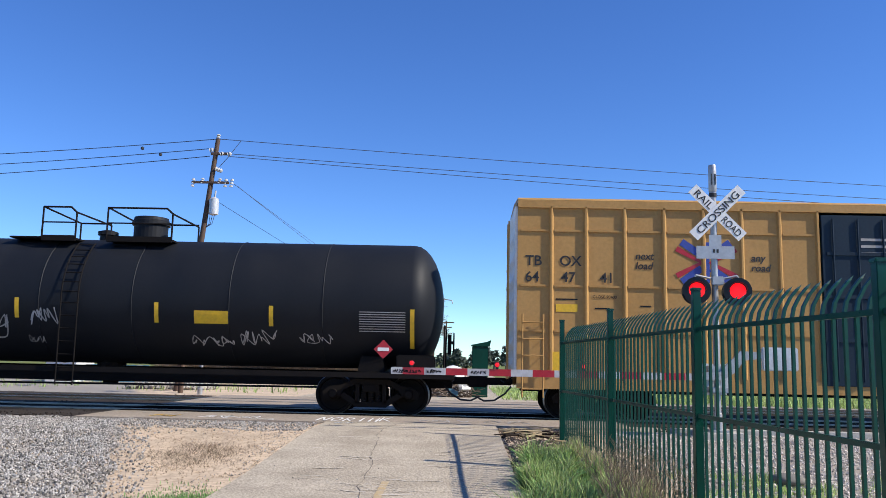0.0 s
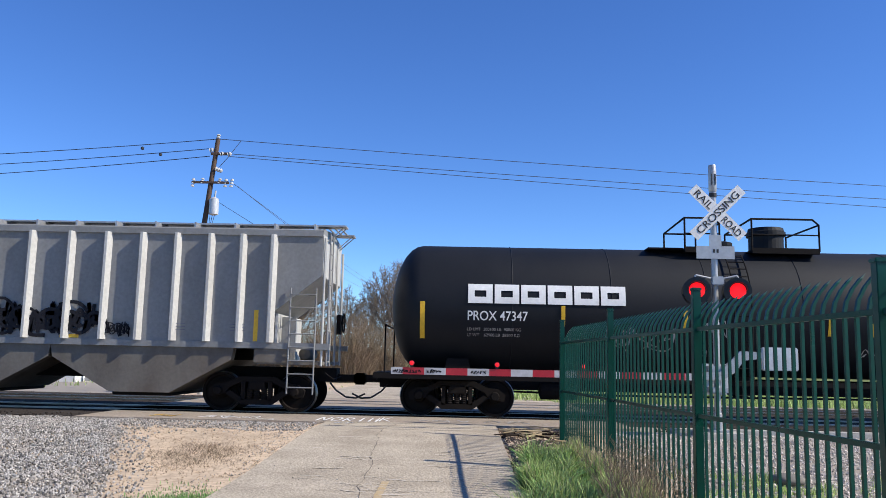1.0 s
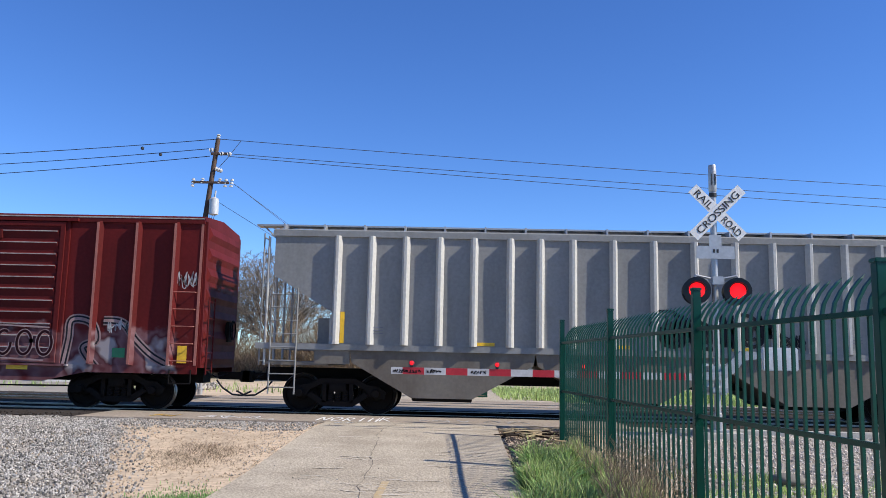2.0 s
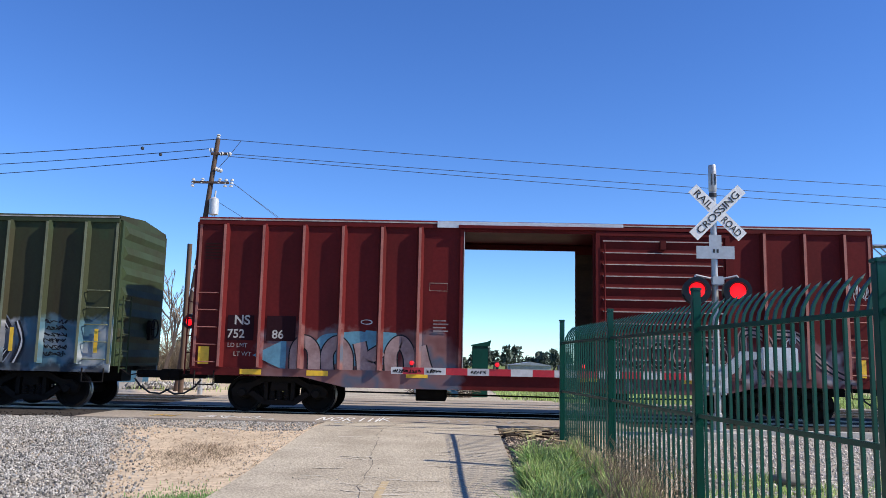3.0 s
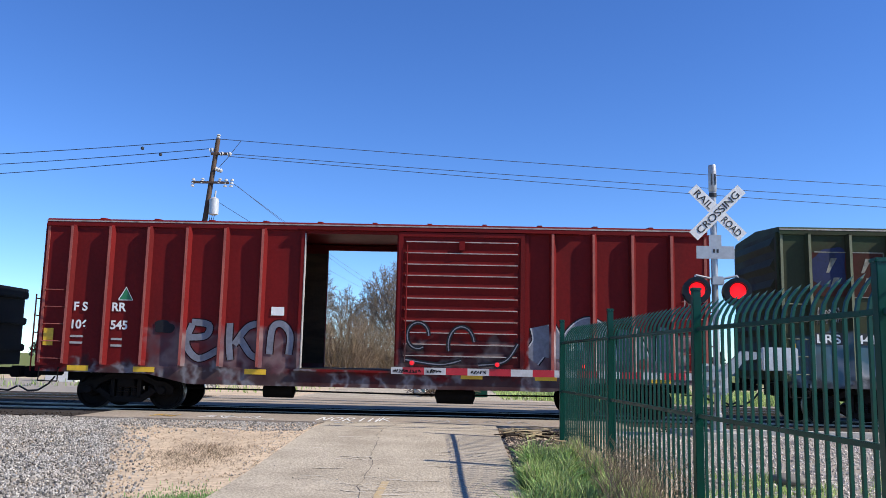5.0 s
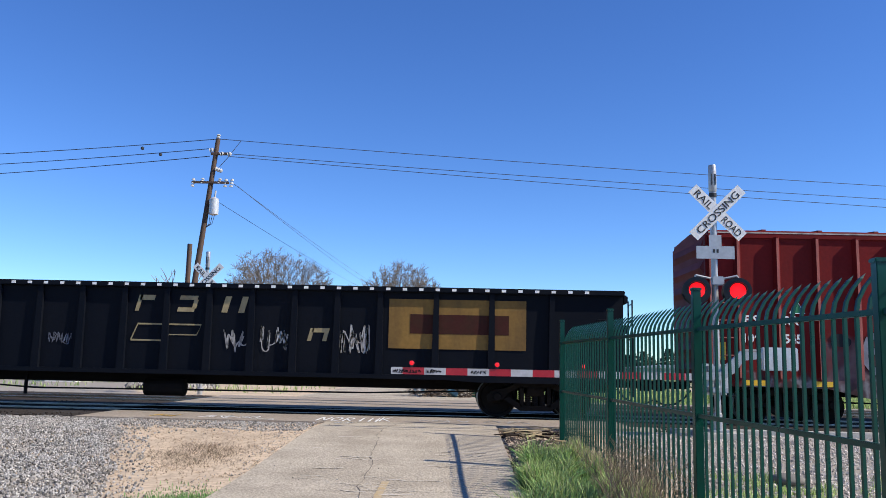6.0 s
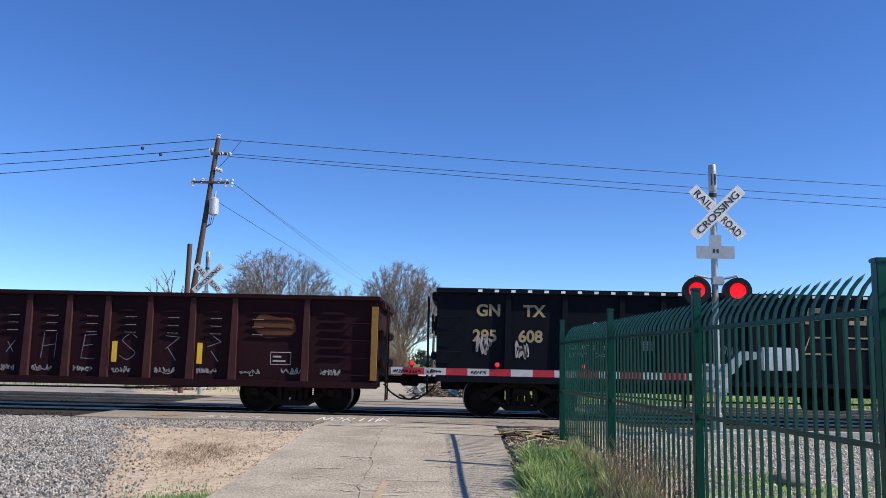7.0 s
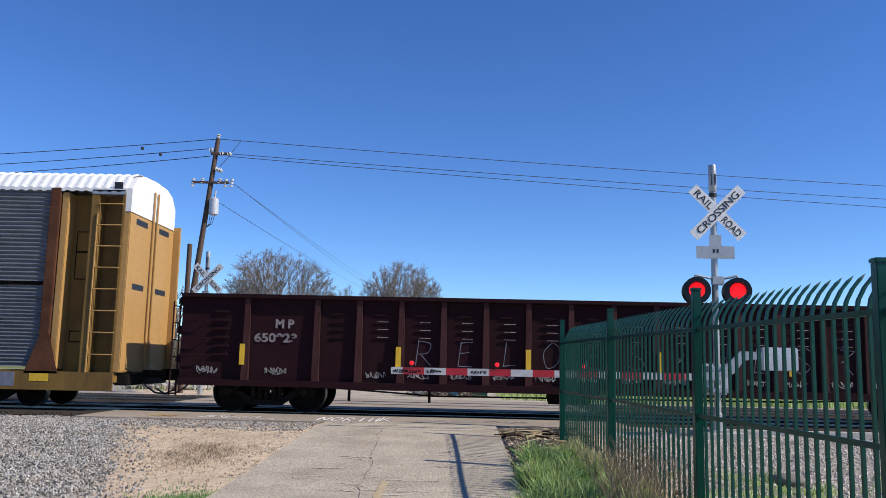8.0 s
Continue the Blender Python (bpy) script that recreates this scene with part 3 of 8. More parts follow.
def stones(name, count, area, size, material, label, category, seed, keep=None, sink=0.3):
    rnd = random.Random(seed)
    verts, faces = [], []
    done = 0
    while done < count:
        x, y = rnd.uniform(*area[0]), rnd.uniform(*area[1])
        if keep and not keep(x, y, rnd):
            done += 0.2
            continue
        done += 1
        s = size * rnd.uniform(0.45, 1.25)
        z = (0.22 if 18.3 < y < 28.0 and not -8.0 < x < 3.6 else ground_height(x, y)) - 0.03 + 0.03 * noise.noise((x * 1.7, y * 1.7, 3.1))
        base = len(verts)
        q = Euler((rnd.uniform(0, 6), rnd.uniform(0, 6), rnd.uniform(0, 6))).to_matrix()
        for p in ((1, 0, 0), (-1, 0, 0), (0, 1, 0), (0, -1, 0), (0, 0, 1), (0, 0, -1)):
            v = q @ Vector((p[0] * rnd.uniform(0.7, 1.2), p[1] * rnd.uniform(0.6, 1.0), p[2] * rnd.uniform(0.5, 0.9))) * s / 2
            verts.append((x + v.x, y + v.y, z + v.z + s * sink))
        for a, b, c in ((0, 2, 4), (2, 1, 4), (1, 3, 4), (3, 0, 4), (2, 0, 5), (1, 2, 5), (3, 1, 5), (0, 3, 5)):
            faces.append((base + a, base + b, base + c))
    me = bpy.data.meshes.new(name)
    me.from_pydata(verts, [], faces)
    me.materials.append(material)
    return tagged(new(name, me), label, category, kind="stuff")


# grey gravel beside the road, thinning into the dirt
def gravel_left(x, y, rnd):
    edge = -3.9 - 0.37 * (y - 9.1) + 0.45 * noise.noise((y * 0.6, 1.0, 0))
    if x < edge:
        return True
    return rnd.random() < (0.16 if x < edge + 0.5 else 0.001)


def gravel_strip(x, y, rnd):
    return y > 15.4 + 0.7 * noise.noise((x * 0.7, 4, 0)) or rnd.random() < 0.035


def ballast_keep(x, y, rnd):
    return not (-8.3 < x < 3.9)


stones("gravel", 46000, ((-11.5, -2.9), (8.2, 17.3)), 0.047, M["stone"], "grey crushed gravel beside the road", "gravel", 3, gravel_left)
stones("gravel", 7000, ((-11.5, -2.9), (14.5, 17.2)), 0.045, M["stone"], "loose dark gravel along the crossing edge", "gravel", 4, gravel_strip)
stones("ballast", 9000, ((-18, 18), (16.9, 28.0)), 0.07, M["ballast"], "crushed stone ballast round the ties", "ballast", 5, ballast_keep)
stones("gravel", 16000, ((2.7, 11), (9.6, 16.6)), 0.05, M["light_stone"], "grey and tan gravel behind the fence", "gravel", 6)

# ---- the train ----
SPEED, TRACK_Y = 15.62, 20.5
CARS, WHEELS = [], []


def freight_car(name, start, label, category):
    car = thing(name, pose(start, TRACK_Y, RAIL_Z), label, category, "freight train")
    CARS.append((car, start))
    return car


def bogie(car, x, r=0.42, half=0.87):
    """A two-axle truck under a car: side frames, springs, bolster, wheelsets with axle caps."""
    t = thing("truck", pose(x, 0, 0), "", "")
    t.parent = car
    for s in (1, -1):
        bm = bmesh.new()
        top = [(-1.14, 0.52), (-0.98, 0.64), (-0.7, 0.68), (-0.42, 0.82), (0.42, 0.82), (0.7, 0.68), (0.98, 0.64), (1.14, 0.52)]
        low = [(1.1, 0.36), (0.74, 0.38), (0.5, 0.24), (0.36, 0.17), (-0.36, 0.17), (-0.5, 0.24), (-0.74, 0.38), (-1.1, 0.36)]
        y0, y1 = (-1.13, -0.98) if s > 0 else (0.98, 1.13)
        plate(top + [(1.1, 0.36), (0.74, 0.42), (0.66, 0.56), (0.36, 0.7), (-0.36, 0.7), (-0.66, 0.56), (-0.74, 0.42), (-1.1, 0.36)], y0, y1, bm)
        plate([(-0.74, 0.43), (-0.62, 0.5), (-0.3, 0.29), (0.3, 0.29), (0.62, 0.5), (0.74, 0.43), (0.36, 0.17), (-0.36, 0.17)], y0, y1, bm)
        box(bm, -0.36, -0.27, y0, y1, 0.27, 0.72)
        box(bm, 0.27, 0.36, y0, y1, 0.27, 0.72)
        part("side_frame", bm, M["truck"], t)
        for k in (-0.17, 0, 0.17):
            prof = []
            for zz in range(5):
                prof += [(0.29 + zz * 0.05, 0.066), (0.315 + zz * 0.05, 0.082)]
            sp = part("spring", lathe(prof + [(0.55, 0.066)], 10, "z"), M["truck"], t)
            sp.matrix_basis = pose(k, s * -1.05, 0)
        for k in (-half, half):
            bm = lathe([(-1.22, 0.03), (-1.22, 0.085), (-1.18, 0.1), (-1.08, 0.11)], 14, "y")
            if s < 0:
                bmesh.ops.rotate(bm, verts=bm.verts, cent=(0, 0, 0), matrix=Matrix.Rotation(math.pi, 3, "Z"))
            bmesh.ops.translate(bm, verts=bm.verts, vec=(k, 0, r + 0.03))
            part("axle_cap", bm, M["truck"], t)
    part("bolster", boxes((-0.2, 0.2, -1.16, 1.16, 0.52, 0.7), (-0.3, 0.3, -0.5, 0.5, 0.6, 0.84), bevel=0.02), M["truck"], t)
    part("brake_beam", boxes((-0.42, -0.34, -0.7, 0.7, 0.3, 0.4), (0.34, 0.42, -0.7, 0.7, 0.3, 0.4), bevel=0.01), M["truck"], t)
    for k in (-half, half):
        prof = [(-0.86, 0.09), (-0.86, r * 0.3), (-0.82, r * 0.36), (-0.8, r * 0.8), (-0.85, r * 0.86), (-0.85, r), (-0.73, r), (-0.715, r + 0.025), (-0.69, r + 0.025), (-0.69, r * 0.84), (-0.74, r * 0.78), (-0.74, 0.11)]
        bm = lathe(prof + [(-p, q) for p, q in prof[::-1]], 32, "y")
        w = part("wheelset", bm, M["wheel"], t, smooth=True)
        w.matrix_basis = pose(k, 0, r)
        w.data.materials.append(M["tread"])
        for p in w.data.polygons:
            c = p.center
            rr = math.hypot(c.x, c.z)
            if rr > r * 0.965:
                p.material_index = 1
        WHEELS.append((w, k, r))
    return t


def coupler(car, x, way):
    bm = boxes((x, x + way * 0.75, -0.09, 0.09, 0.72, 0.9), (x + way * 0.62, x + way * 0.9, -0.16, 0.16, 0.66, 0.94), bevel=0.03)
    part("coupler", bm, M["truck"], car)
    k = [(x + way * a, -0.28, z) for a, z in ((0.05, 0.7), (0.2, 0.52), (0.45, 0.36), (0.7, 0.34), (0.92, 0.45))]
    part("air_hose", pipe(k, 0.022), M["black"], car)
    part("cut_lever", pipe([(x + way * 0.08, -1.3, 0.95), (x + way * 0.25, -1.1, 0.8), (x + way * 0.3, -0.2, 0.85)], 0.014), M["frame_black"], car)


def ladder(car, x0, x1, z0, z1, y, n, material, name="ladder"):
    bm = bmesh.new()
    for x in (x0, x1):
        rod(bm, (x, y, z0), (x, y, z1), 0.02, n=8)
    for i in range(n):
        z = z0 + (z1 - z0) * (i + 0.5) / n
        rod(bm, (x0, y - 0.02, z), (x1, y - 0.02, z), 0.014, n=8)
        rod(bm, (x0, y, z), (x0, y + 0.09, z), 0.012, n=6)
        rod(bm, (x1, y, z), (x1, y + 0.09, z), 0.012, n=6)
    return part(name, bm, material, car)


def end_ladder(car, x, y0, y1, z0, z1, n, material):
    bm = bmesh.new()
    for i in range(n):
        z = z0 + (z1 - z0) * i / (n - 1)
        rod(bm, (x, y0, z), (x, y1, z), 0.014, n=8)
    for y in (y0, y1):
        rod(bm, (x, y, z0 - 0.1), (x, y, z1 + 0.1), 0.018, n=8)
    return part("end_ladder", bm, material, car)


def hand_brake(car, x, way, z, material):
    bm = bmesh.new()
    n = 16
    ring = [(x + way * 0.16, 0.55 + 0.24 * math.cos(2 * math.pi * i / n), z + 0.24 * math.sin(2 * math.pi * i / n)) for i in range(n + 1)]
    pipe(ring, 0.018, 6, bm)
    for i in (0, 4, 8, 12):
        rod(bm, (x + way * 0.14, 0.55, z), ring[i], 0.012, n=6)
    rod(bm, (x, 0.55, z), (x + way * 0.16, 0.55, z), 0.04)
    box(bm, x if way > 0 else x - 0.1, x + 0.1 if way > 0 else x, 0.4, 0.7, z - 0.3, z + 0.2)
    part("hand_brake", bm, material, car)


def end_wall(car, x, way, z0, z1, material, ridges=7, half=1.45):
    bm = boxes((min(x, x + way * 0.06), max(x, x + way * 0.06), -half, half, z0, z1))
    part("end_wall", bm, material, car)
    step = (z1 - z0) / ridges
    for i in range(ridges):
        z = z0 + (i + 0.5) * step
        bm = bmesh.new()
        y, o = half - 0.12, x + way * 0.06
        for a, b in ((-y, y),):
            v = [bm.verts.new(p) for p in ((o, a, z - step * 0.36), (o, b, z - step * 0.36), (o + way * 0.055, b - 0.15, z - 0.03), (o + way * 0.055, a + 0.15, z - 0.03), (o, b, z + step * 0.3), (o, a, z + step * 0.3))]
            bm.faces.new((v[0], v[1], v[2], v[3]))
            bm.faces.new((v[3], v[2], v[4], v[5]))
            bm.faces.new((v[1], v[4], v[2]))
            bm.faces.new((v[0], v[3], v[5]))
        bmesh.ops.recalc_face_normals(bm, faces=bm.faces)
        part("end_ridge", bm, material, car)


def rib(bm, x, z0, z1, y, w=0.085, d=0.12):
    """A hat-shaped post on the near side."""
    plate_pts = [(x - w, y), (x - w * 0.4, y - d), (x + w * 0.25, y - d), (x + w, y)]
    a = [bm.verts.new((px, py, z0)) for px, py in plate_pts]
    b = [bm.verts.new((px, py, z1)) for px, py in plate_pts]
    for i in range(3):
        bm.faces.new((a[i], a[i + 1], b[i + 1], b[i]))
    bm.faces.new(a)
    bm.faces.new(b[::-1])


def panels(car, cuts, z0, z1, y0, y1, material, bulge=0.0, seed=0):
    """Side sheets between posts, each a little buckled."""
    rnd = random.Random(seed)
    for a, b in zip(cuts, cuts[1:]):
        bm = bmesh.new()
        nx, nz = 5, 9
        sgn = -1 if y0 < 0 else 1
        ph = rnd.uniform(0, 9)
        grid = []
        for j in range(nz + 1):
            row = []
            for i in range(nx + 1):
                x, z = a + (b - a) * i / nx, z0 + (z1 - z0) * j / nz
                e = math.sin(math.pi * i / nx) * math.sin(math.pi * j / nz)
                row.append(bm.verts.new((x, y0 - sgn * bulge * e * (0.5 + noise.noise((x * 0.9 + ph, z * 0.8, ph))), z)))
            grid.append(row)
        for j in range(nz):
            for i in range(nx):
                bm.faces.new((grid[j][i], grid[j][i + 1], grid[j + 1][i + 1], grid[j + 1][i]))
        bm2 = boxes((a, b, min(y0 - sgn * 0.03, y1), max(y0 - sgn * 0.03, y1), z0, z1))
        me = bpy.data.meshes.new("tmp")
        bm2.to_mesh(me)
        bm2.free()
        bm.from_mesh(me)
        bpy.data.meshes.remove(me)
        part("side_panel", bm, material, car, smooth=True)


def corrugated_door(car, x0, x1, z0, z1, y, material, name="sliding_door", rows=11, label="ribbed sliding door"):
    d = part(name, boxes((x0, x1, y - 0.03, y + 0.02, z0, z1)), material, car, label)
    n = rows
    step = (z1 - z0 - 0.3) / n
    for i in range(n):
        z = z0 + 0.15 + (i + 0.5) * step
        bm = bmesh.new()
        v = [bm.verts.new(p) for p in ((x0 + 0.14, y - 0.03, z - step * 0.42), (x1 - 0.14, y - 0.03, z - step * 0.42), (x1 - 0.17, y - 0.075, z + step * 0.2), (x0 + 0.17, y - 0.075, z + step * 0.2), (x1 - 0.14, y - 0.03, z + step * 0.36), (x0 + 0.14, y - 0.03, z + step * 0.36))]
        bm.faces.new((v[0], v[1], v[2], v[3]))
        bm.faces.new((v[3], v[2], v[4], v[5]))
        bm.faces.new((v[1], v[4], v[2]))
        bm.faces.new((v[0], v[3], v[5]))
        bmesh.ops.recalc_face_normals(bm, faces=bm.faces)
        part("door_ridge", bm, material, d)
        # pale lip stands in for the lit top edge of each ridge
        part("ridge_lip", boxes((x0 + 0.17, x1 - 0.17, y - 0.083, y - 0.072, z + step * 0.2 - 0.006, z + step * 0.2 + 0.016)), M["worn"], d, "worn ridge edge with its bright highlight painted in")
    part("door_frame", boxes((x0, x0 + 0.1, y - 0.07, y - 0.03, z0, z1), (x1 - 0.1, x1, y - 0.07, y - 0.03, z0, z1), (x0 + 0.1, x1 - 0.1, y - 0.07, y - 0.03, z1 - 0.1, z1), (x0 + 0.1, x1 - 0.1, y - 0.07, y - 0.03, z0, z0 + 0.1)), material, d)
    part("lock_bar", pipe([(x0 + 0.2, y - 0.09, z0 + 0.2), (x0 + 0.2, y - 0.09, z1 - 0.3)], 0.018), material, d)
    part("door_pull", boxes(((x0 + x1) / 2 - 0.07, (x0 + x1) / 2 + 0.07, y - 0.12, y - 0.03, z1 - 0.42, z1 - 0.2), bevel=0.01), material, d)
    return d


def boxcar(car, length, ribs, gap, door, far_gap, body, door_mat, top=4.56, floor=1.05, roof_patch=None, rail_mat=None, humps=False, marks=(1.15, 2.7, 5.0, 8.9, 11.3)):
    """An all-steel boxcar with an open sliding door; x runs from its one end to the other."""
    Y, T = 1.5, 0.06
    g0, g1 = gap
    cuts_l = [0.0] + [r for r in ribs if r < g0 - 0.1] + [g0]
    right0 = door[1]
    cuts_r = [right0] + [r for r in ribs if r > right0 + 0.1] + [length]
    wall_top = top - 0.16
    panels(car, cuts_l, floor - 0.02, wall_top, -Y, -Y + T, body, 0.02, int(length * 10))
    panels(car, cuts_r, floor - 0.02, wall_top, -Y, -Y + T, body, 0.02, int(length * 11))
    panels(car, [g1, right0], floor - 0.02, wall_top, -Y + 0.02, -Y + T, body, 0.0, 1)
    f0, f1 = far_gap
    for xa, xb in ((0, f0), (f1, length)):
        part("far_wall", boxes((xa, xb, Y - T, Y, floor - 0.02, wall_top)), body, car)
    for b in ((0.1, f0 - 0.02, Y - T - 0.03, Y - T - 0.004, floor + 0.1, wall_top - 0.2), (f1 + 0.02, length - 0.1, Y - T - 0.03, Y - T - 0.004, floor + 0.1, wall_top - 0.2),
         (0.07, 0.1, -Y + T + 0.01, Y - T - 0.04, floor + 0.1, wall_top - 0.2), (length - 0.1, length - 0.07, -Y + T + 0.01, Y - T - 0.04, floor + 0.1, wall_top - 0.2)):
        part("lining", boxes(b), M["car_wood"], car, "scuffed wooden lining")
    part("header", boxes((g0 - 0.1, g1 + 0.1, -Y - 0.02, -Y + 0.09, wall_top - 0.1, wall_top + 0.02)), body, car)
    part("header", boxes((f0 - 0.1, f1 + 0.1, Y - 0.09, Y + 0.02, wall_top - 0.1, wall_top + 0.02)), body, car)
    plain = PLAIN[body]
    part("roof", roof_shape(length, top), plain, car)
    part("eave_lip", boxes((0.0, length, -Y - 0.052, -Y - 0.046, top - 0.075, top - 0.045)), M["worn"], car, "scraped bare eave edge")
    if humps:
        roof_ribs(car, length, top, body)
    if roof_patch:
        part("roof_patch", boxes((roof_patch[0], roof_patch[1], -Y - 0.075, -Y - 0.045, top - 0.17, top - 0.02)), M["silver"], car, "bare silver strip along the eave")
    for ya in (-Y - 0.045, Y - 0.02):
        part("eave", boxes((0, length, ya, ya + 0.065, top - 0.18, top - 0.04)), body, car)
    part("floor", boxes((0.05, length - 0.05, -Y + T, Y - T, floor - 0.06, floor)), M["car_wood"], car, "dirty plank floor")
    part("side_sill", plate([(0, floor - 0.02), (length, floor - 0.02), (length, floor - 0.2), (length - 2.6, floor - 0.2), (length - 3.6, floor - 0.42), (3.6, floor - 0.42), (2.6, floor - 0.2), (0, floor - 0.2)], -Y - 0.03, -Y + 0.03), body, car)
    part("side_sill", plate([(0, floor - 0.02), (length, floor - 0.02), (length, floor - 0.2), (0, floor - 0.2)], Y - 0.03, Y + 0.03), body, car)
    part("centre_sill", boxes((0.2, length - 0.2, -0.3, 0.3, 0.62, floor - 0.07)), M["frame_black"], car)
    part("brake_cylinder", lathe([(5.2, 0.06), (5.2, 0.17), (5.9, 0.17), (5.95, 0.05)], 16, "x"), M["frame_black"], car).matrix_basis = pose(0, -0.75, 0.5)
    part("air_tank", lathe([(9.3, 0.06), (9.35, 0.2), (10.2, 0.2), (10.25, 0.06)], 16, "x"), M["frame_black"], car).matrix_basis = pose(0, -0.8, 0.48)
    part("brake_rod", pipe([(3.0, -0.5, 0.5), (5.2, -0.7, 0.5), (9.0, -0.4, 0.46), (length - 3, -0.5, 0.5)], 0.02), M["frame_black"], car)
    for r in ribs:
        if g0 + 0.05 < r < right0 - 0.05:
            continue
        bm = bmesh.new()
        rib(bm, r, floor - 0.02, wall_top, -Y)
        bmesh.ops.recalc_face_normals(bm, faces=bm.faces)
        post = part("rib", bm, body, car)
        # this strip paints the rib's sunlit highlight along with its wear
        part("rib_edge", boxes((r - 0.036, r + 0.024, -Y - 0.1235, -Y - 0.1205, floor, wall_top - 0.03)), WORN_LIT[body], post, "worn rib paint with a sunlit highlight put into its colour")
    for x0, x1 in ((0.02, 0.08), (length - 0.08, length - 0.02)):
        part("corner_edge", boxes((x0, x1, -Y - 0.012, -Y - 0.001, floor, wall_top)), WORN_LIT[body], car, "paler corner edge")
    part("door_post", boxes((g0 - 0.06, g0 + 0.03, -Y - 0.07, -Y + 0.1, floor - 0.02, wall_top), bevel=0.008), rail_mat or body, car)
    # the post's bright lit edge, painted as an off-white strip
    part("door_edge", boxes((g0 + 0.031, g0 + 0.05, -Y - 0.075, -Y + 0.05, floor, wall_top - 0.1)), M["offwhite"], car, "pale strip painting the lit edge of the door post")
    part("door_post", boxes((right0, right0 + 0.1, -Y - 0.06, -Y, floor - 0.02, wall_top), bevel=0.008), body, car)
    for b in ((g0 - 0.1, length - 3.0, -Y - 0.11, -Y - 0.02, floor - 0.07, floor - 0.025), (g0 - 0.1, length - 3.0, -Y - 0.13, -Y - 0.05, wall_top - 0.02, wall_top + 0.05)):
        part("door_track", boxes(b), body, car)
    d0, d1 = door
    corrugated_door(car, d0, d1, floor, wall_top - 0.04, -Y - 0.04, door_mat)
    end_wall(car, 0.0, -1, floor - 0.05, top - 0.12, plain)
    end_wall(car, length, 1, floor - 0.05, top - 0.12, plain)
    for x0, x1 in ((0.1, 0.55), (length - 0.62, length - 0.12)):
        for k in range(5):
            z = floor + 0.1 + k * 0.4
            part("grab_iron", pipe([(x0, -Y, z), (x0, -Y - 0.09, z), (x1, -Y - 0.09, z), (x1, -Y, z)], 0.013, 6), WORN_LIT[body], car, "worn steel grab iron")
        part("stirrup_step", pipe([(x0, -Y - 0.04, floor - 0.1), (x0, -Y - 0.05, floor - 0.42), (x1, -Y - 0.05, floor - 0.42), (x1, -Y - 0.04, floor - 0.1)], 0.016, 6), M["frame_black"], car)
    for x, w in ((-0.18, -1), (length + 0.18, 1)):
        end_ladder(car, x, -1.4, -0.95, floor - 0.1, floor + 1.5, 5, plain)
        coupler(car, x - w * 0.1, w)
    hand_brake(car, length + 0.07, 1, floor + 0.9, M["frame_black"])
    for x in (2.0, length - 2.0):
        bogie(car, x)
    for x in marks:
            part("reflector", boxes((x, x + 0.5, -Y - 0.036, -Y - 0.031, floor - 0.17, floor - 0.05)), M["yellow_mark"], car, "yellow reflective patch")


def roof_shape(length, top, half=1.5, peak=0.12, edge=0.045):
    bm = bmesh.new()
    prof = [(-half - edge, top - 0.05), (-half, top), (0, top + peak), (half, top), (half + edge, top - 0.05), (half, top - 0.1), (-half, top - 0.1)]
    a = [bm.verts.new((0.0, y, z)) for y, z in prof]
    b = [bm.verts.new((length, y, z)) for y, z in prof]
    bm.faces.new(a)
    bm.faces.new(b[::-1])
    for i in range(len(prof)):
        j = (i + 1) % len(prof)
        bm.faces.new((a[i], b[i], b[j], a[j]))
    bmesh.ops.recalc_face_normals(bm, faces=bm.faces)
    return bm


def roof_ribs(car, length, top, body):
    n = int(length / 1.24)
    first = None
    for i in range(1, n):
        m = pose(length * i / n, 0, 0)
        if first is None:
            first = part("roof_rib", plate([(-1.52, top - 0.02), (0, top + 0.1), (1.52, top - 0.02), (1.5, top + 0.03), (0, top + 0.15), (-1.5, top + 0.03)], -0.05, 0.05), body, car)
            first.data.transform(Matrix.Rotation(math.pi / 2, 4, "Z"))
            first.matrix_basis = m
        else:
            share("roof_rib", first, car, m)


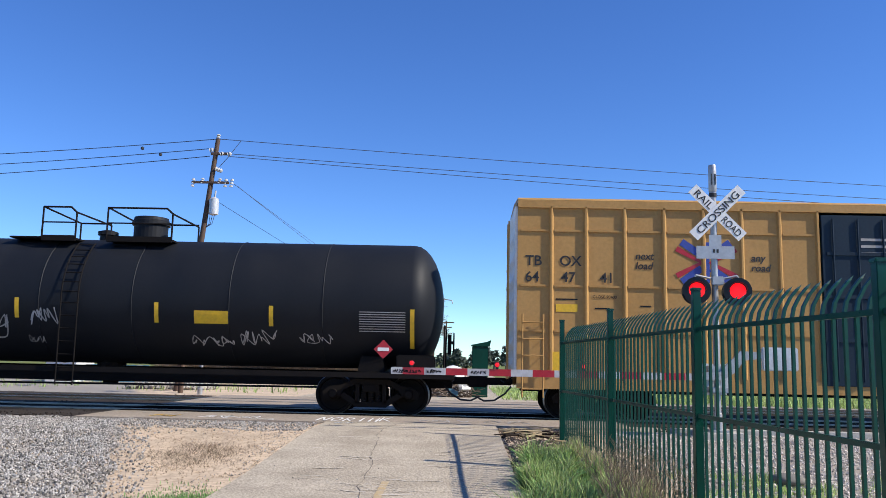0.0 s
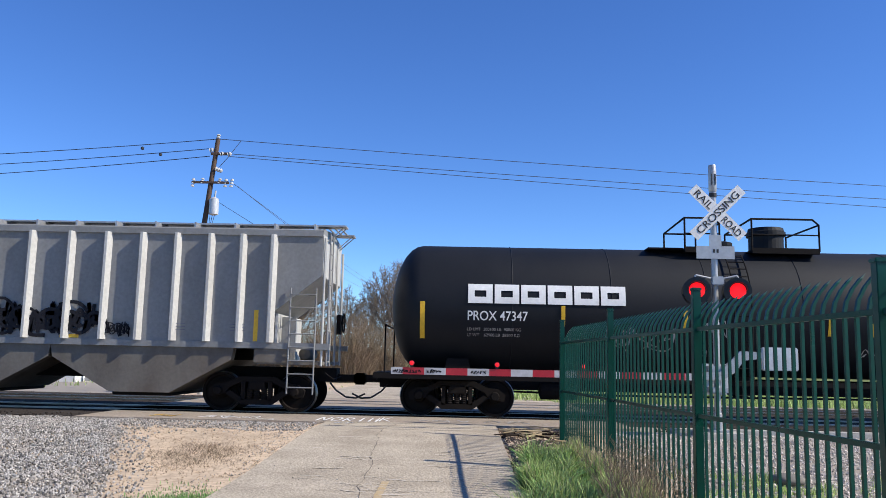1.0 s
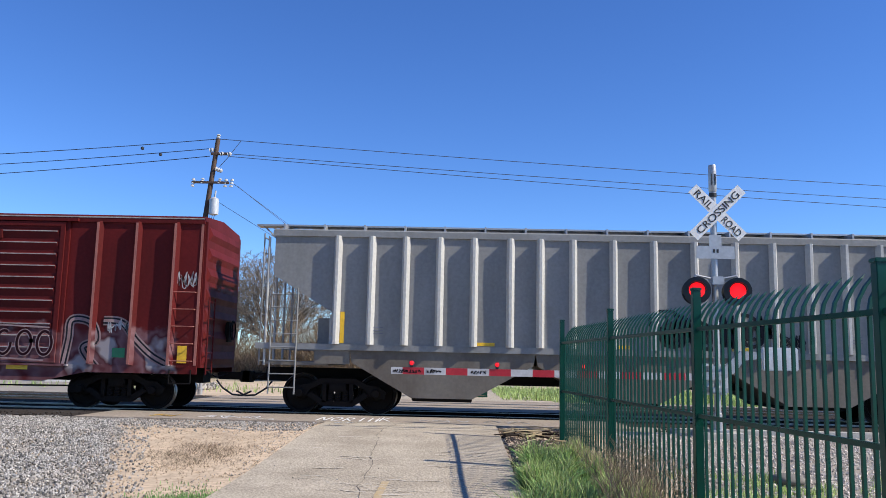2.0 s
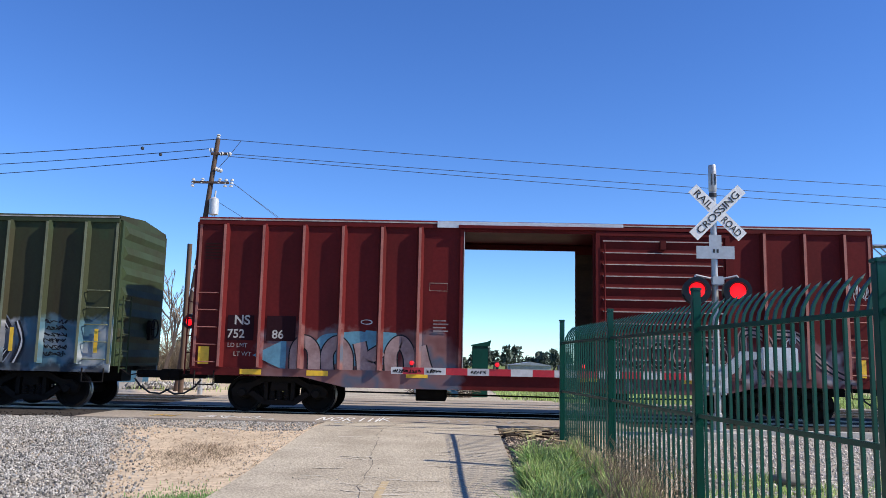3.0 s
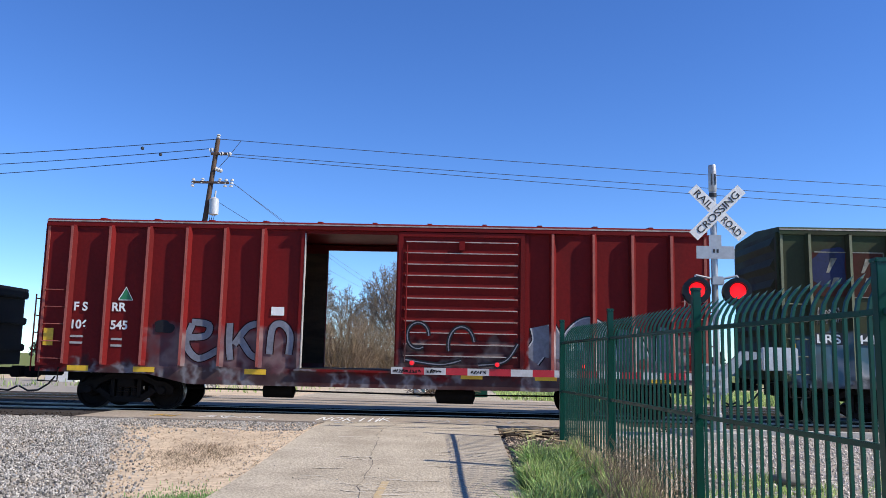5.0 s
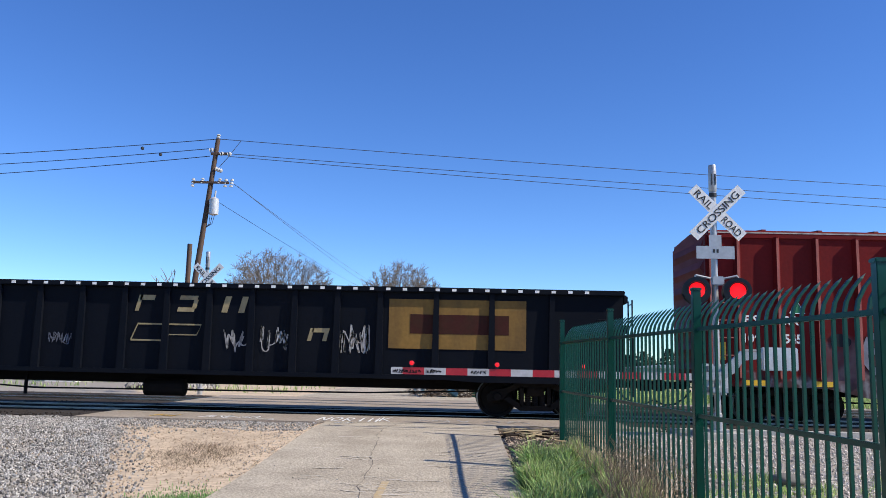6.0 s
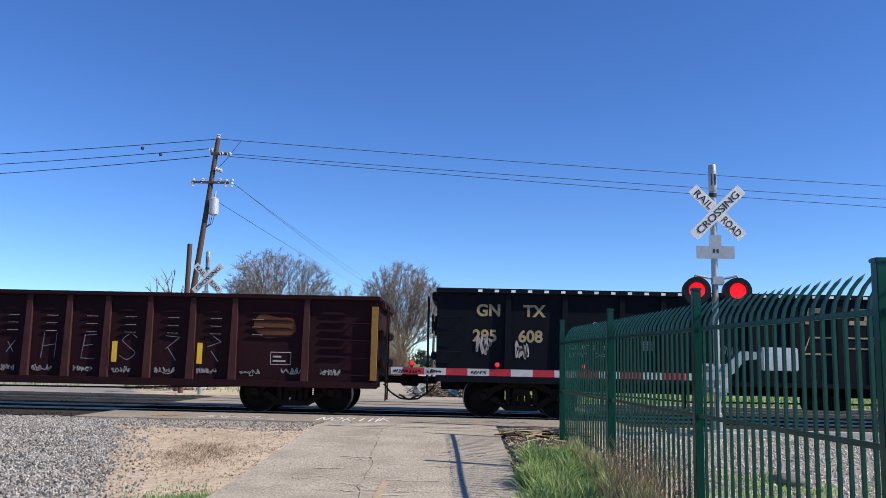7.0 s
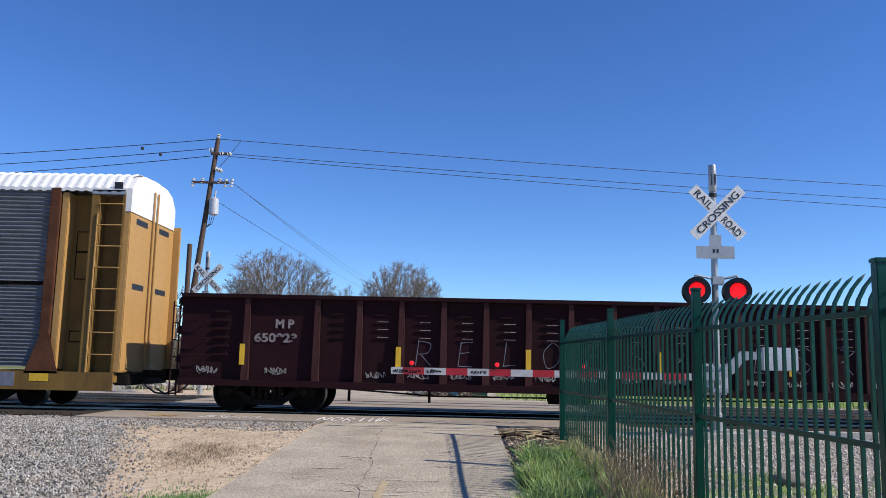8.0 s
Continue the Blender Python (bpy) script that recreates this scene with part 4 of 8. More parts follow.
def yellow_boxcar():
    car = freight_car("boxcar", 1.3, "tall yellow steel boxcar with dark navy doors", "boxcar")
    L, top, floor, Y = 18.6, 5.15, 1.0, 1.5
    ribs = [0.79, 1.6, 2.5, 3.42, 4.33, 5.22, 6.1, 6.98]
    right = [L - r for r in ribs[::-1]]
    panels(car, [0.0] + ribs, floor, top - 0.2, -Y, -Y + 0.06, M["yellow"], 0.006, 5)
    panels(car, right + [L], floor, top - 0.2, -Y, -Y + 0.06, M["yellow"], 0.006, 6)
    for x in ribs + right:
        bm = bmesh.new()
        rib(bm, x, floor, top - 0.2, -Y, 0.06, 0.06)
        bmesh.ops.recalc_face_normals(bm, faces=bm.faces)
        part("rib", bm, M["yellow"], car)
    for z in (floor + 1.0, floor + 2.05, floor + 3.35):
        for a, b in zip([0.0] + ribs, ribs):
            part("cross_rib", boxes((a + 0.07, b - 0.07, -Y - 0.03, -Y, z, z + 0.05)), M["yellow"], car)
    part("far_wall", boxes((0, L, Y - 0.06, Y, floor, top - 0.2)), M["yellow"], car)
    part("floor", boxes((0.05, L - 0.05, -Y + 0.06, Y - 0.06, floor - 0.06, floor)), M["car_wood"], car)
    part("roof", roof_shape(L, top), M["yellow"], car)
    part("eave", boxes((0, L, -Y - 0.06, -Y + 0.05, top - 0.24, top - 0.06), (0, L, Y - 0.05, Y + 0.06, top - 0.24, top - 0.06)), M["yellow"], car)
    part("side_sill", boxes((0, L, -Y - 0.03, -Y + 0.03, floor - 0.3, floor), (0, L, Y - 0.03, Y + 0.03, floor - 0.3, floor)), M["yellow"], car)
    part("centre_sill", boxes((0.2, L - 0.2, -0.3, 0.3, 0.6, floor - 0.07)), M["frame_black"], car)
    for a, b in ((7.05, 9.28), (9.32, 11.55)):
        d = part("plug_door", boxes((a, b, -Y - 0.06, -Y + 0.02, floor - 0.1, top - 0.3), bevel=0.01), M["navy"], car, "dark navy plug door")
        for k in range(4):
            x = a + 0.25 + k * (b - a - 0.5) / 3
            part("lock_rod", pipe([(x, -Y - 0.09, floor), (x, -Y - 0.09, top - 0.4)], 0.022), M["navy"], d)
        for z in (1.9, 2.9, 3.9):
            part("door_rib", boxes((a + 0.1, b - 0.1, -Y - 0.09, -Y - 0.061, z, z + 0.08)), M["navy"], d)
        for i in range(3):
            part("notice", boxes((a + 0.9, b - 0.35, -Y - 0.067, -Y - 0.063, 4.25 - i * 0.16, 4.31 - i * 0.16)), M["offwhite"], d, "small unreadable white notice lines")
    end_wall(car, 0.0, -1, floor, top - 0.2, M["white"], 8)
    end_wall(car, L, 1, floor, top - 0.2, M["yellow"], 8)
    ladder(car, 0.12, 0.6, floor - 0.5, floor + 1.4, -Y - 0.1, 5, M["yellow"])
    end_ladder(car, -0.2, -1.4, -0.95, floor, floor + 3.5, 9, M["yellow"])
    coupler(car, 0, -1)
    coupler(car, L, 1)
    for x in (2.0, L - 2.0):
        bogie(car, x)
    s = on_side
    for text, x, z, h in (("TB", 0.18, 3.55, 0.24), ("OX", 0.98, 3.55, 0.24), ("64", 0.18, 3.17, 0.24), ("47", 1.02, 3.17, 0.24), ("41", 1.92, 3.17, 0.24)):
        lettering(text, h, s(x, z), M["black"], car, bold=0.004)
    for text, x, z in (("next", 2.74, 3.73), ("load", 2.74, 3.5), ("any", 5.42, 3.73), ("road", 5.42, 3.5)):
        o = lettering(text, 0.17, s(x, z), M["black"], car, bold=0.004)
        o.data.transform(Matrix(((1, 0.2, 0, 0), (0, 1, 0, 0), (0, 0, 1, 0), (0, 0, 0, 1))))
    lettering("CLOSE 90400", 0.07, s(1.75, 2.8), M["spray_dark"], car)
    part("stencil", boxes((0.9, 1.4, -Y - 0.008, -Y - 0.004, 2.47, 2.65)), M["yellow_mark"], car, "framed yellow notice")
    # the crossed red and blue device
    for k, (pts, width, mat, lab) in enumerate((([(3.82, 4.16), (4.28, 3.85)], 0.17, "blue_mark", "blue stripe"), ([(3.82, 3.22), (4.28, 3.55)], 0.17, "blue_mark", "blue stripe"), ([(4.4, 3.2), (4.4, 4.16)], 0.13, "blue_mark", "blue stripe"),
                                                ([(4.95, 4.16), (4.5, 3.85)], 0.17, "blue_mark", "blue stripe"), ([(4.95, 3.22), (4.5, 3.55)], 0.17, "blue_mark", "blue stripe"),
                                                ([(3.7, 4.0), (4.28, 3.68), (3.7, 3.36)], 0.13, "red_mark", "red chevron"), ([(5.08, 4.0), (4.5, 3.68), (5.08, 3.36)], 0.13, "red_mark", "red chevron"))):
        bm = bmesh.new()
        ribbon(bm, pts, width, -Y - 0.006 - 0.001 * k)
        part("emblem", bm, M[mat], car, lab + " of the crossed emblem")
    for x0, x1, z in ((0.9, 1.4, 2.75), (2.85, 3.1, 2.62), (1.8, 2.15, 2.55)):
        part("stencil", boxes((x0, x1, -Y - 0.006, -Y - 0.003, z, z + 0.03)), M["spray_dark"], car, "small dark stencil line")
    part("reflector", boxes((0.8, 1.05, -Y - 0.04, -Y - 0.035, floor + 0.05, floor + 0.55)), M["yellow_mark"], car)
    return car


def tank_car():
    L = 16.9
    car = freight_car("tank_car", -17.33, "long black tank car with white lettering and sprayed tags", "tank car")
    R, zc = 1.55, 2.6
    prof = []
    for i in range(9):
        a = math.pi / 2 * i / 8
        prof.append((0.75 * (1 - math.sin(a)), max(0.02, R * math.cos(a))))
    prof = prof[::-1]
    seams = [2.9, 5.2, 7.4, 9.6, 11.9, 14.1]
    body = prof[:]
    for s in seams:
        body += [(s - 0.012, R), (s, R + 0.012), (s + 0.012, R)]
    body += [(L - p, r) for p, r in prof[::-1]]
    shell = part("tank", lathe(body, 72, "x"), M["tank_black"], car, "black welded tank", smooth=True)
    shell.matrix_basis = pose(0, 0, zc)
    part("underframe", boxes((-0.25, L + 0.25, -0.3, 0.3, 0.62, 0.95), (-0.3, 1.9, -1.4, 1.4, 0.9, 1.0), (L - 1.9, L + 0.3, -1.4, 1.4, 0.9, 1.0), bevel=0.015), M["frame_black"], car)
    for ya in (-1.5, 1.42):
        part("side_rail", boxes((-0.3, L + 0.3, ya, ya + 0.08, 0.86, 0.98)), M["frame_black"], car)
    for x in (1.65, L - 1.65):
        part("saddle", plate([(x - 0.35, 0.85), (x + 0.35, 0.85), (x + 0.25, 1.35), (x - 0.25, 1.35)], -1.2, 1.2), M["frame_black"], car)
        bogie(car, x, 0.455, 0.89)
    part("bottom_outlet", lathe([(0.55, 0.16), (0.62, 0.2), (0.75, 0.2), (0.8, 0.32), (1.1, 0.35)], 16, "z"), M["frame_black"], car).matrix_basis = pose(8.6, 0, 0)
    part("brake_rod", pipe([(2.6, -0.6, 0.6), (5.5, -0.7, 0.55), (11.5, -0.5, 0.58), (14.4, -0.6, 0.6)], 0.025), M["frame_black"], car)
    part("air_tank", lathe([(3.6, 0.06), (3.65, 0.2), (4.5, 0.2), (4.55, 0.06)], 16, "x"), M["frame_black"], car).matrix_basis = pose(0, -0.6, 0.62)
    # dome platform
    px = 8.6
    t = zc + R
    dome = part("manway", lathe([(t - 0.25, 0.42), (t + 0.38, 0.42), (t + 0.4, 0.47), (t + 0.5, 0.47), (t + 0.52, 0.44), (t + 0.6, 0.42), (t + 0.62, 0.1)], 28, "z"), M["tank_black"], car, "black manway dome")
    dome.matrix_basis = pose(px + 0.75, 0, 0)
    part("valve_box", lathe([(t - 0.1, 0.2), (t + 0.12, 0.2), (t + 0.13, 0.25), (t + 0.22, 0.25), (t + 0.26, 0.12)], 14, "z"), M["tank_black"], car).matrix_basis = pose(px - 0.35, 0, 0)
    for a, b in ((px - 1.55, px - 0.72), (px + 0.05, px + 1.65)):
        part("platform", boxes((a, b, -1.0, -0.35, t - 0.12, t - 0.07), (a, b, -1.02, -0.96, t - 0.16, t - 0.02), bevel=0.006), M["frame_black"], car)
        bm = bmesh.new()
        pts = [(a, -1.0, t - 0.1), (a, -1.0, t + 0.68), (b - 0.15, -1.0, t + 0.68), (b, -1.0, t + 0.55), (b, -1.0, t - 0.1)]
        pipe(pts, 0.024, 8, bm)
        pipe([(a, -1.0, t + 0.3), (b, -1.0, t + 0.3)], 0.018, 8, bm)
        pipe([(a, -1.0, t + 0.68), (a, 1.0, t + 0.6), (a, 1.0, t - 0.1)], 0.024, 8, bm)
        pipe([(b, -1.0, t + 0.55), (b, 1.0, t + 0.55), (b, 1.0, t - 0.1)], 0.024, 8, bm)
        pipe([(a, 1.0, t + 0.6), (b, 1.0, t + 0.6)], 0.024, 8, bm)
        part("railing", bm, M["frame_black"], car)
    part("platform", boxes((px - 2.4, px - 1.55, -0.9, -0.4, t - 0.08, t - 0.04), bevel=0.006), M["frame_black"], car)
    bm = bmesh.new()
    for x in (px - 0.62, px - 0.22):
        pts = [(x, -(R + 0.1) * math.cos(a), zc + (R + 0.1) * math.sin(a)) for a in [radians(d) for d in range(0, 60, 6)]]
        pipe([(x, -1.6, 0.55)] + pts, 0.018, 8, bm)
    for i in range(14):
        if i < 7:
            z, y = 0.65 + i * 0.3, -1.6
        else:
            a = radians((i - 6.5) * 8)
            z, y = zc + (R + 0.1) * math.sin(a), -(R + 0.1) * math.cos(a)
        rod(bm, (px - 0.62, y, z), (px - 0.22, y, z), 0.014, n=8)
    part("ladder", bm, M["frame_black"], car)
    for x, w in ((0.0, -1), (L, 1)):
        coupler(car, x, w)
        part("end_rail", pipe([(x + w * 0.05, -1.3, 1.0), (x + w * 0.05, -1.3, 2.1), (x + w * 0.05, 1.3, 2.1), (x + w * 0.05, 1.3, 1.0)], 0.02), M["frame_black"], car)
    hand_brake(car, L + 0.1, 1, 1.75, M["frame_black"])

    def bent(bm, lift=0.006):
        """Wraps flat marks (x, z) on the shell."""
        for v in bm.verts:
            z = max(-0.98, min(0.98, (v.co.z - zc) / R))
            v.co.y = -(R + lift + 0.012) * math.sqrt(1 - z * z) - 0.0
        return bm
    # reporting marks
    def wrapped(text, size, x, z, material, wide=1.0, bold=0.0):
        o = lettering(text, size, pose(0, 0, 0), material, car, wide=wide, bold=bold)
        for v in o.data.vertices:
            X, Z = x + v.co.x, z + v.co.y
            k = max(-0.98, min(0.98, (Z - zc) / R))
            v.co = (X, -(R + 0.016 + v.co.z) * math.sqrt(1 - k * k), Z)
        o.data.update()
    wrapped("PROX 47347", 0.22, 1.85, 2.24, M["white"], 0.85, 0.003)
    wrapped("LD LMT  200100 LB  90800 KG", 0.07, 1.85, 2.0, M["offwhite"])
    wrapped("LT WT    62900 LB  28500 KG", 0.07, 1.85, 1.87, M["offwhite"])
    # the maker's name stands as six plain white blocks with cut centres
    x = 1.87
    for i in range(6):
        w, h, s = 0.57, 0.45, 0.15
        z0 = 2.63
        bm = bmesh.new()
        for a, b, c, d in ((0, w, h - s, h), (0, s, 0, h - s), (w - s, w, 0.0, h - s), (s, w - s, 0.0, s)):
            n = 4
            for k in range(n):
                z1, z2 = z0 + c + (d - c) * k / n, z0 + c + (d - c) * (k + 1) / n
                bm.faces.new([bm.verts.new(p) for p in ((x + a, 0, z1), (x + b, 0, z1), (x + b, 0, z2), (x + a, 0, z2))])
        part("brand_block", bent(bm, 0.008), M["white"], car, "plain white block of the maker's mark")
        x += 0.615
    for xx, z0, z1, w in ((0.76, 1.8, 2.65, 0.11), (4.03, 2.13, 2.6, 0.09), (6.84, 2.08, 2.55, 0.1), (10.15, 2.03, 2.5, 0.1), (12.85, 2.0, 2.47, 0.1), (16.15, 1.55, 2.45, 0.1)):
        bm = bmesh.new()
        for k in range(6):
            a, b = z0 + (z1 - z0) * k / 6, z0 + (z1 - z0) * (k + 1) / 6
            bm.faces.new([bm.verts.new(p) for p in ((xx, 0, a), (xx + w, 0, a), (xx + w, 0, b), (xx, 0, b))])
        part("reflector", bent(bm), M["yellow_mark"], car, "yellow reflective strip")
    bm = bmesh.new()
    for k in range(4):
        a, b = 2.03 + 0.3 * k / 4, 2.03 + 0.3 * (k + 1) / 4
        bm.faces.new([bm.verts.new(p) for p in ((11.09, 0, a), (11.89, 0, a), (11.89, 0, b), (11.09, 0, b))])
    part("notice", bent(bm), M["yellow_mark"], car, "yellow notice plate")
    for k in range(9):
        bm = bmesh.new()
        z = 2.36 - k * 0.055
        bm.faces.new([bm.verts.new(p) for p in ((14.96, 0, z), (16.04, 0, z), (16.04, 0, z + 0.02), (14.96, 0, z + 0.02))])
        part("data_line", bent(bm), M["offwhite"], car, "unreadable white data line")
    for xx, z, w, h, n, wd, sd in ((5.05, 1.6, 1.65, 0.6, 4, 0.034, 2), (7.05, 1.9, 0.85, 0.45, 3, 0.034, 3), (4.0, 1.7, 0.65, 0.25, 4, 0.02, 8), (11.0, 1.5, 1.1, 0.25, 5, 0.026, 4), (12.15, 1.55, 0.95, 0.36, 4, 0.026, 5), (13.5, 1.6, 0.85, 0.28, 4, 0.024, 6), (7.1, 1.5, 0.4, 0.2, 3, 0.014, 7)):
        bm = scrawl(xx, z, w, h, n, wd, sd, 0)
        part("sprayed_tag", bent(bm, 0.01), M["offwhite"], car, "white sprayed tag")
    # placard
    p = plate([(15.55, 1.3), (15.77, 1.52), (15.55, 1.74), (15.33, 1.52)], -1.53, -1.52)
    part("placard", p, M["red_mark"], car, "red diamond hazard placard")
    part("placard_band", boxes((15.42, 15.68, -1.538, -1.534, 1.48, 1.56)), M["white"], car)
    part("end_step", boxes((15.85, 16.75, -1.5, -1.0, 1.1, 1.4), bevel=0.03), M["frame_black"], car)
    return car


def hopper_car():
    L = 17.35
    car = freight_car("hopper_car", -36.0, "grey covered hopper car with ribbed sides and black graffiti", "hopper car")
    Y, top, sill = 1.5, 4.3, 1.62
    x0, x1 = 0.35, L - 0.25
    ribs = [1.85, 2.65, 3.45, 4.25, 5.05, 5.9, 6.6, 7.36, 8.3, 9.24, 10.18, 11.12, 11.99, 12.83, 13.65, 14.45, 15.21, 15.94]
    # side sheets, sloping in at both ends
    e0, e1 = ribs[0], ribs[-1]
    panels(car, ribs, sill, top - 0.15, -Y, -Y + 0.05, M["hopper"], 0.015, 9)
    for s in (-1, 1):
        ya, yb = (-Y, -Y + 0.05) if s < 0 else (Y - 0.05, Y)
        part("end_gusset", plate([(x1, top - 0.15), (x1, top - 1.1), (e1 + 0.08, sill + 0.72), (e1 + 0.08, sill), (e1, sill), (e1, top - 0.15)][::-1], ya, yb), M["hopper"], car)
        part("end_gusset", plate([(x0, top - 0.15), (x0, top - 1.1), (e0 - 0.08, sill + 0.72), (e0 - 0.08, sill), (e0, sill), (e0, top - 0.15)], ya, yb), M["hopper"], car)
    part("far_wall", boxes((e0, e1, Y - 0.05, Y, sill, top - 0.15)), M["hopper"], car)
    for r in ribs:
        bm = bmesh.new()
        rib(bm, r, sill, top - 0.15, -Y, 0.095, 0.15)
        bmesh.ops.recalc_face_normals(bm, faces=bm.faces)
        part("rib", bm, M["hopper_lit"], car)
    # end sheets and webs carry the same painted sunlight as the ribs
    for xa, xb in ((x0, e0), (x1, e1)):
        bm = bmesh.new()
        v = [bm.verts.new(p) for p in ((xa, -Y + 0.03, top - 1.1), (xa, Y - 0.03, top - 1.1), (xb, Y - 0.06, sill + 0.68), (xb, -Y + 0.06, sill + 0.68), (xa, -Y + 0.03, top - 0.1), (xa, Y - 0.03, top - 0.1))]
        bm.faces.new((v[0], v[1], v[2], v[3]))
        bm.faces.new((v[0], v[4], v[5], v[1]))
        part("slope_sheet", bm, M["hopper_lit"], car, "sloping end sheet")
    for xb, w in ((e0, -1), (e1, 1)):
        part("bolster_web", boxes((min(xb + w * 0.1, xb + w * 0.16), max(xb + w * 0.1, xb + w * 0.16), -Y + 0.06, Y - 0.06, 1.2, sill + 0.68)), M["hopper_lit"], car, "pale upright web under the sloping end")
        part("bolster_plate", boxes((min(xb - w * 0.35, xb + w * 0.48), max(xb - w * 0.35, xb + w * 0.48), -Y, -Y + 0.04, 1.16, sill - 0.145)), M["hopper_low"], car)
        part("web_stiffener", boxes((min(xb + w * 0.17, xb + w * 0.5), max(xb + w * 0.17, xb + w * 0.5), -1.0, -0.95, 1.2, sill + 0.62)), M["hopper"], car)
        part("air_reservoir", lathe([(-0.5, 0.02), (-0.46, 0.14), (-0.4, 0.17), (0.4, 0.17), (0.46, 0.14), (0.5, 0.02)], 16, "x"), M["hopper_low"], car, "rounded air tank", smooth=True).matrix_basis = pose(xb + w * 0.55, 0.5, 1.38, 0, 0, 90)
    part("roof", roof_shape(L - 0.6, top, 1.5, 0.14), M["hopper"], car).matrix_basis = pose(0.35, 0, 0)
    for ya in (-0.95, 0.55):
        part("running_board", boxes((-0.25, L + 0.2, ya, ya + 0.4, top + 0.16, top + 0.2)), M["galv"], car)
    for i in range(18):
        x = 0.5 + i * (L - 1) / 17
        part("board_bracket", boxes((x - 0.02, x + 0.02, -1.3, 1.3, top + 0.02, top + 0.16)), M["galv"], car)
    for xe, w in ((0.35, -1), (L - 0.3, 1)):
        for ya in (-0.9, -0.6, 0.6, 0.9):
            part("board_brace", pipe([(xe, ya, top - 0.25), (xe + w * 0.45, ya, top + 0.16)], 0.014, 6), M["galv"], car)
        for k in range(5):
            part("board_slat", boxes((xe - 0.3 + k * 0.15, xe - 0.26 + k * 0.15, -0.55, 0.55, top + 0.17, top + 0.2)), M["galv"], car)
    part("hatch", boxes((1.0, L - 1.0, -0.35, 0.35, top + 0.1, top + 0.26), bevel=0.03), M["hopper"], car)
    part("eave", boxes((0.3, L - 0.25, -Y - 0.05, -Y + 0.02, top - 0.17, top - 0.03)), M["hopper"], car)
    for ya in (-Y - 0.04, Y - 0.06):
        part("side_sill", boxes((0.0, L, ya, ya + 0.1, sill - 0.14, sill)), M["hopper"], car)
    # three hopper bays under the sill
    for c in (4.35, 8.65, 12.95):
        for side in (-1, 1):
            ya, yb = (-Y + 0.02, -Y + 0.3) if side < 0 else (Y - 0.3, Y - 0.02)
            part("bay_side", plate([(c - 2.15, sill - 0.14), (c + 2.15, sill - 0.14), (c + 2.1, 1.2), (c + 0.7, 0.42), (c - 0.7, 0.42), (c - 2.1, 1.2)], ya, yb), M["hopper_low"], car)
        for w in (-1, 1):
            bm = bmesh.new()
            bm.faces.new([bm.verts.new(p) for p in ((c + w * 2.1, -1.2, 1.2), (c + w * 2.1, 1.2, 1.2), (c + w * 0.7, 1.2, 0.42), (c + w * 0.7, -1.2, 0.42))])
            part("bay_slope", bm, M["hopper_low"], car)
        part("gate", boxes((c - 0.7, c + 0.7, -1.3, 1.3, 0.34, 0.44), bevel=0.02), M["frame_black"], car)
    part("centre_sill", boxes((0.0, L, -0.3, 0.3, 0.72, 1.05)), M["frame_black"], car)
    for x, w in ((0.2, -1), (L - 0.2, 1)):
        end_ladder(car, x + w * 0.12, -1.45, -1.0, 1.2, top - 0.2, 9, M["hopper"])
        coupler(car, x, w)
        for y in (-1.44, -0.5, 0.5, 1.44):
            bm = bmesh.new()
            rod(bm, (x, y, 1.1), (x, y, top - 0.2), 0.03, n=8)
            part("corner_post", bm, M["hopper_lit"], car)
        part("end_platform", boxes((min(x, x - w * 1.5), max(x, x - w * 1.5), -1.45, 1.45, 1.12, 1.2)), M["hopper_low"], car)
    for a, b in ((L - 0.95, L - 0.35), (0.35, 0.95)):
        ladder(car, a, b, 0.45, 2.9, -Y - 0.06, 8, M["hopper"])
    hand_brake(car, L - 0.15, 1, 2.2, M["frame_black"])
    for x in (1.9, L - 1.75):
        bogie(car, x, 0.455, 0.9)
    for i, x in enumerate((1.95, 5.1, 8.2, 11.0, 15.55)):
        part("reflector", boxes((x, x + (0.1 if i in (0, 4) else 0.45), -Y - 0.006, -Y - 0.002, sill + 0.02, sill + (0.75 if i in (0, 4) else 0.1))), M["yellow_mark"], car)
    for xx, w, n, sd, wd, h in ((9.35, 0.75, 4, 31, 0.07, 0.85), (10.3, 1.65, 6, 32, 0.085, 0.8), (12.05, 0.6, 5, 33, 0.03, 0.4)):
        bm = scrawl(xx, sill + 0.06, w, h, n + 2, wd, sd, -Y - 0.03)
        part("sprayed_tag", bm, M["spray_dark"], car, "black sprayed tag")
        for bm in swirls(xx, sill + 0.06, w, h, n, wd, sd + 5, -Y - 0.032):
            part("sprayed_tag", bm, M["spray_dark"], car, "black sprayed loop")
    for xx in (2.6, 7.4, 13.6, 15.0):
        for k in range(3):
            part("data_line", boxes((xx, xx + 0.35, -Y - 0.03, -Y - 0.026, sill + 0.25 + k * 0.07, sill + 0.27 + k * 0.07)), M["spray_grey"], car, "unreadable data line")
    return car


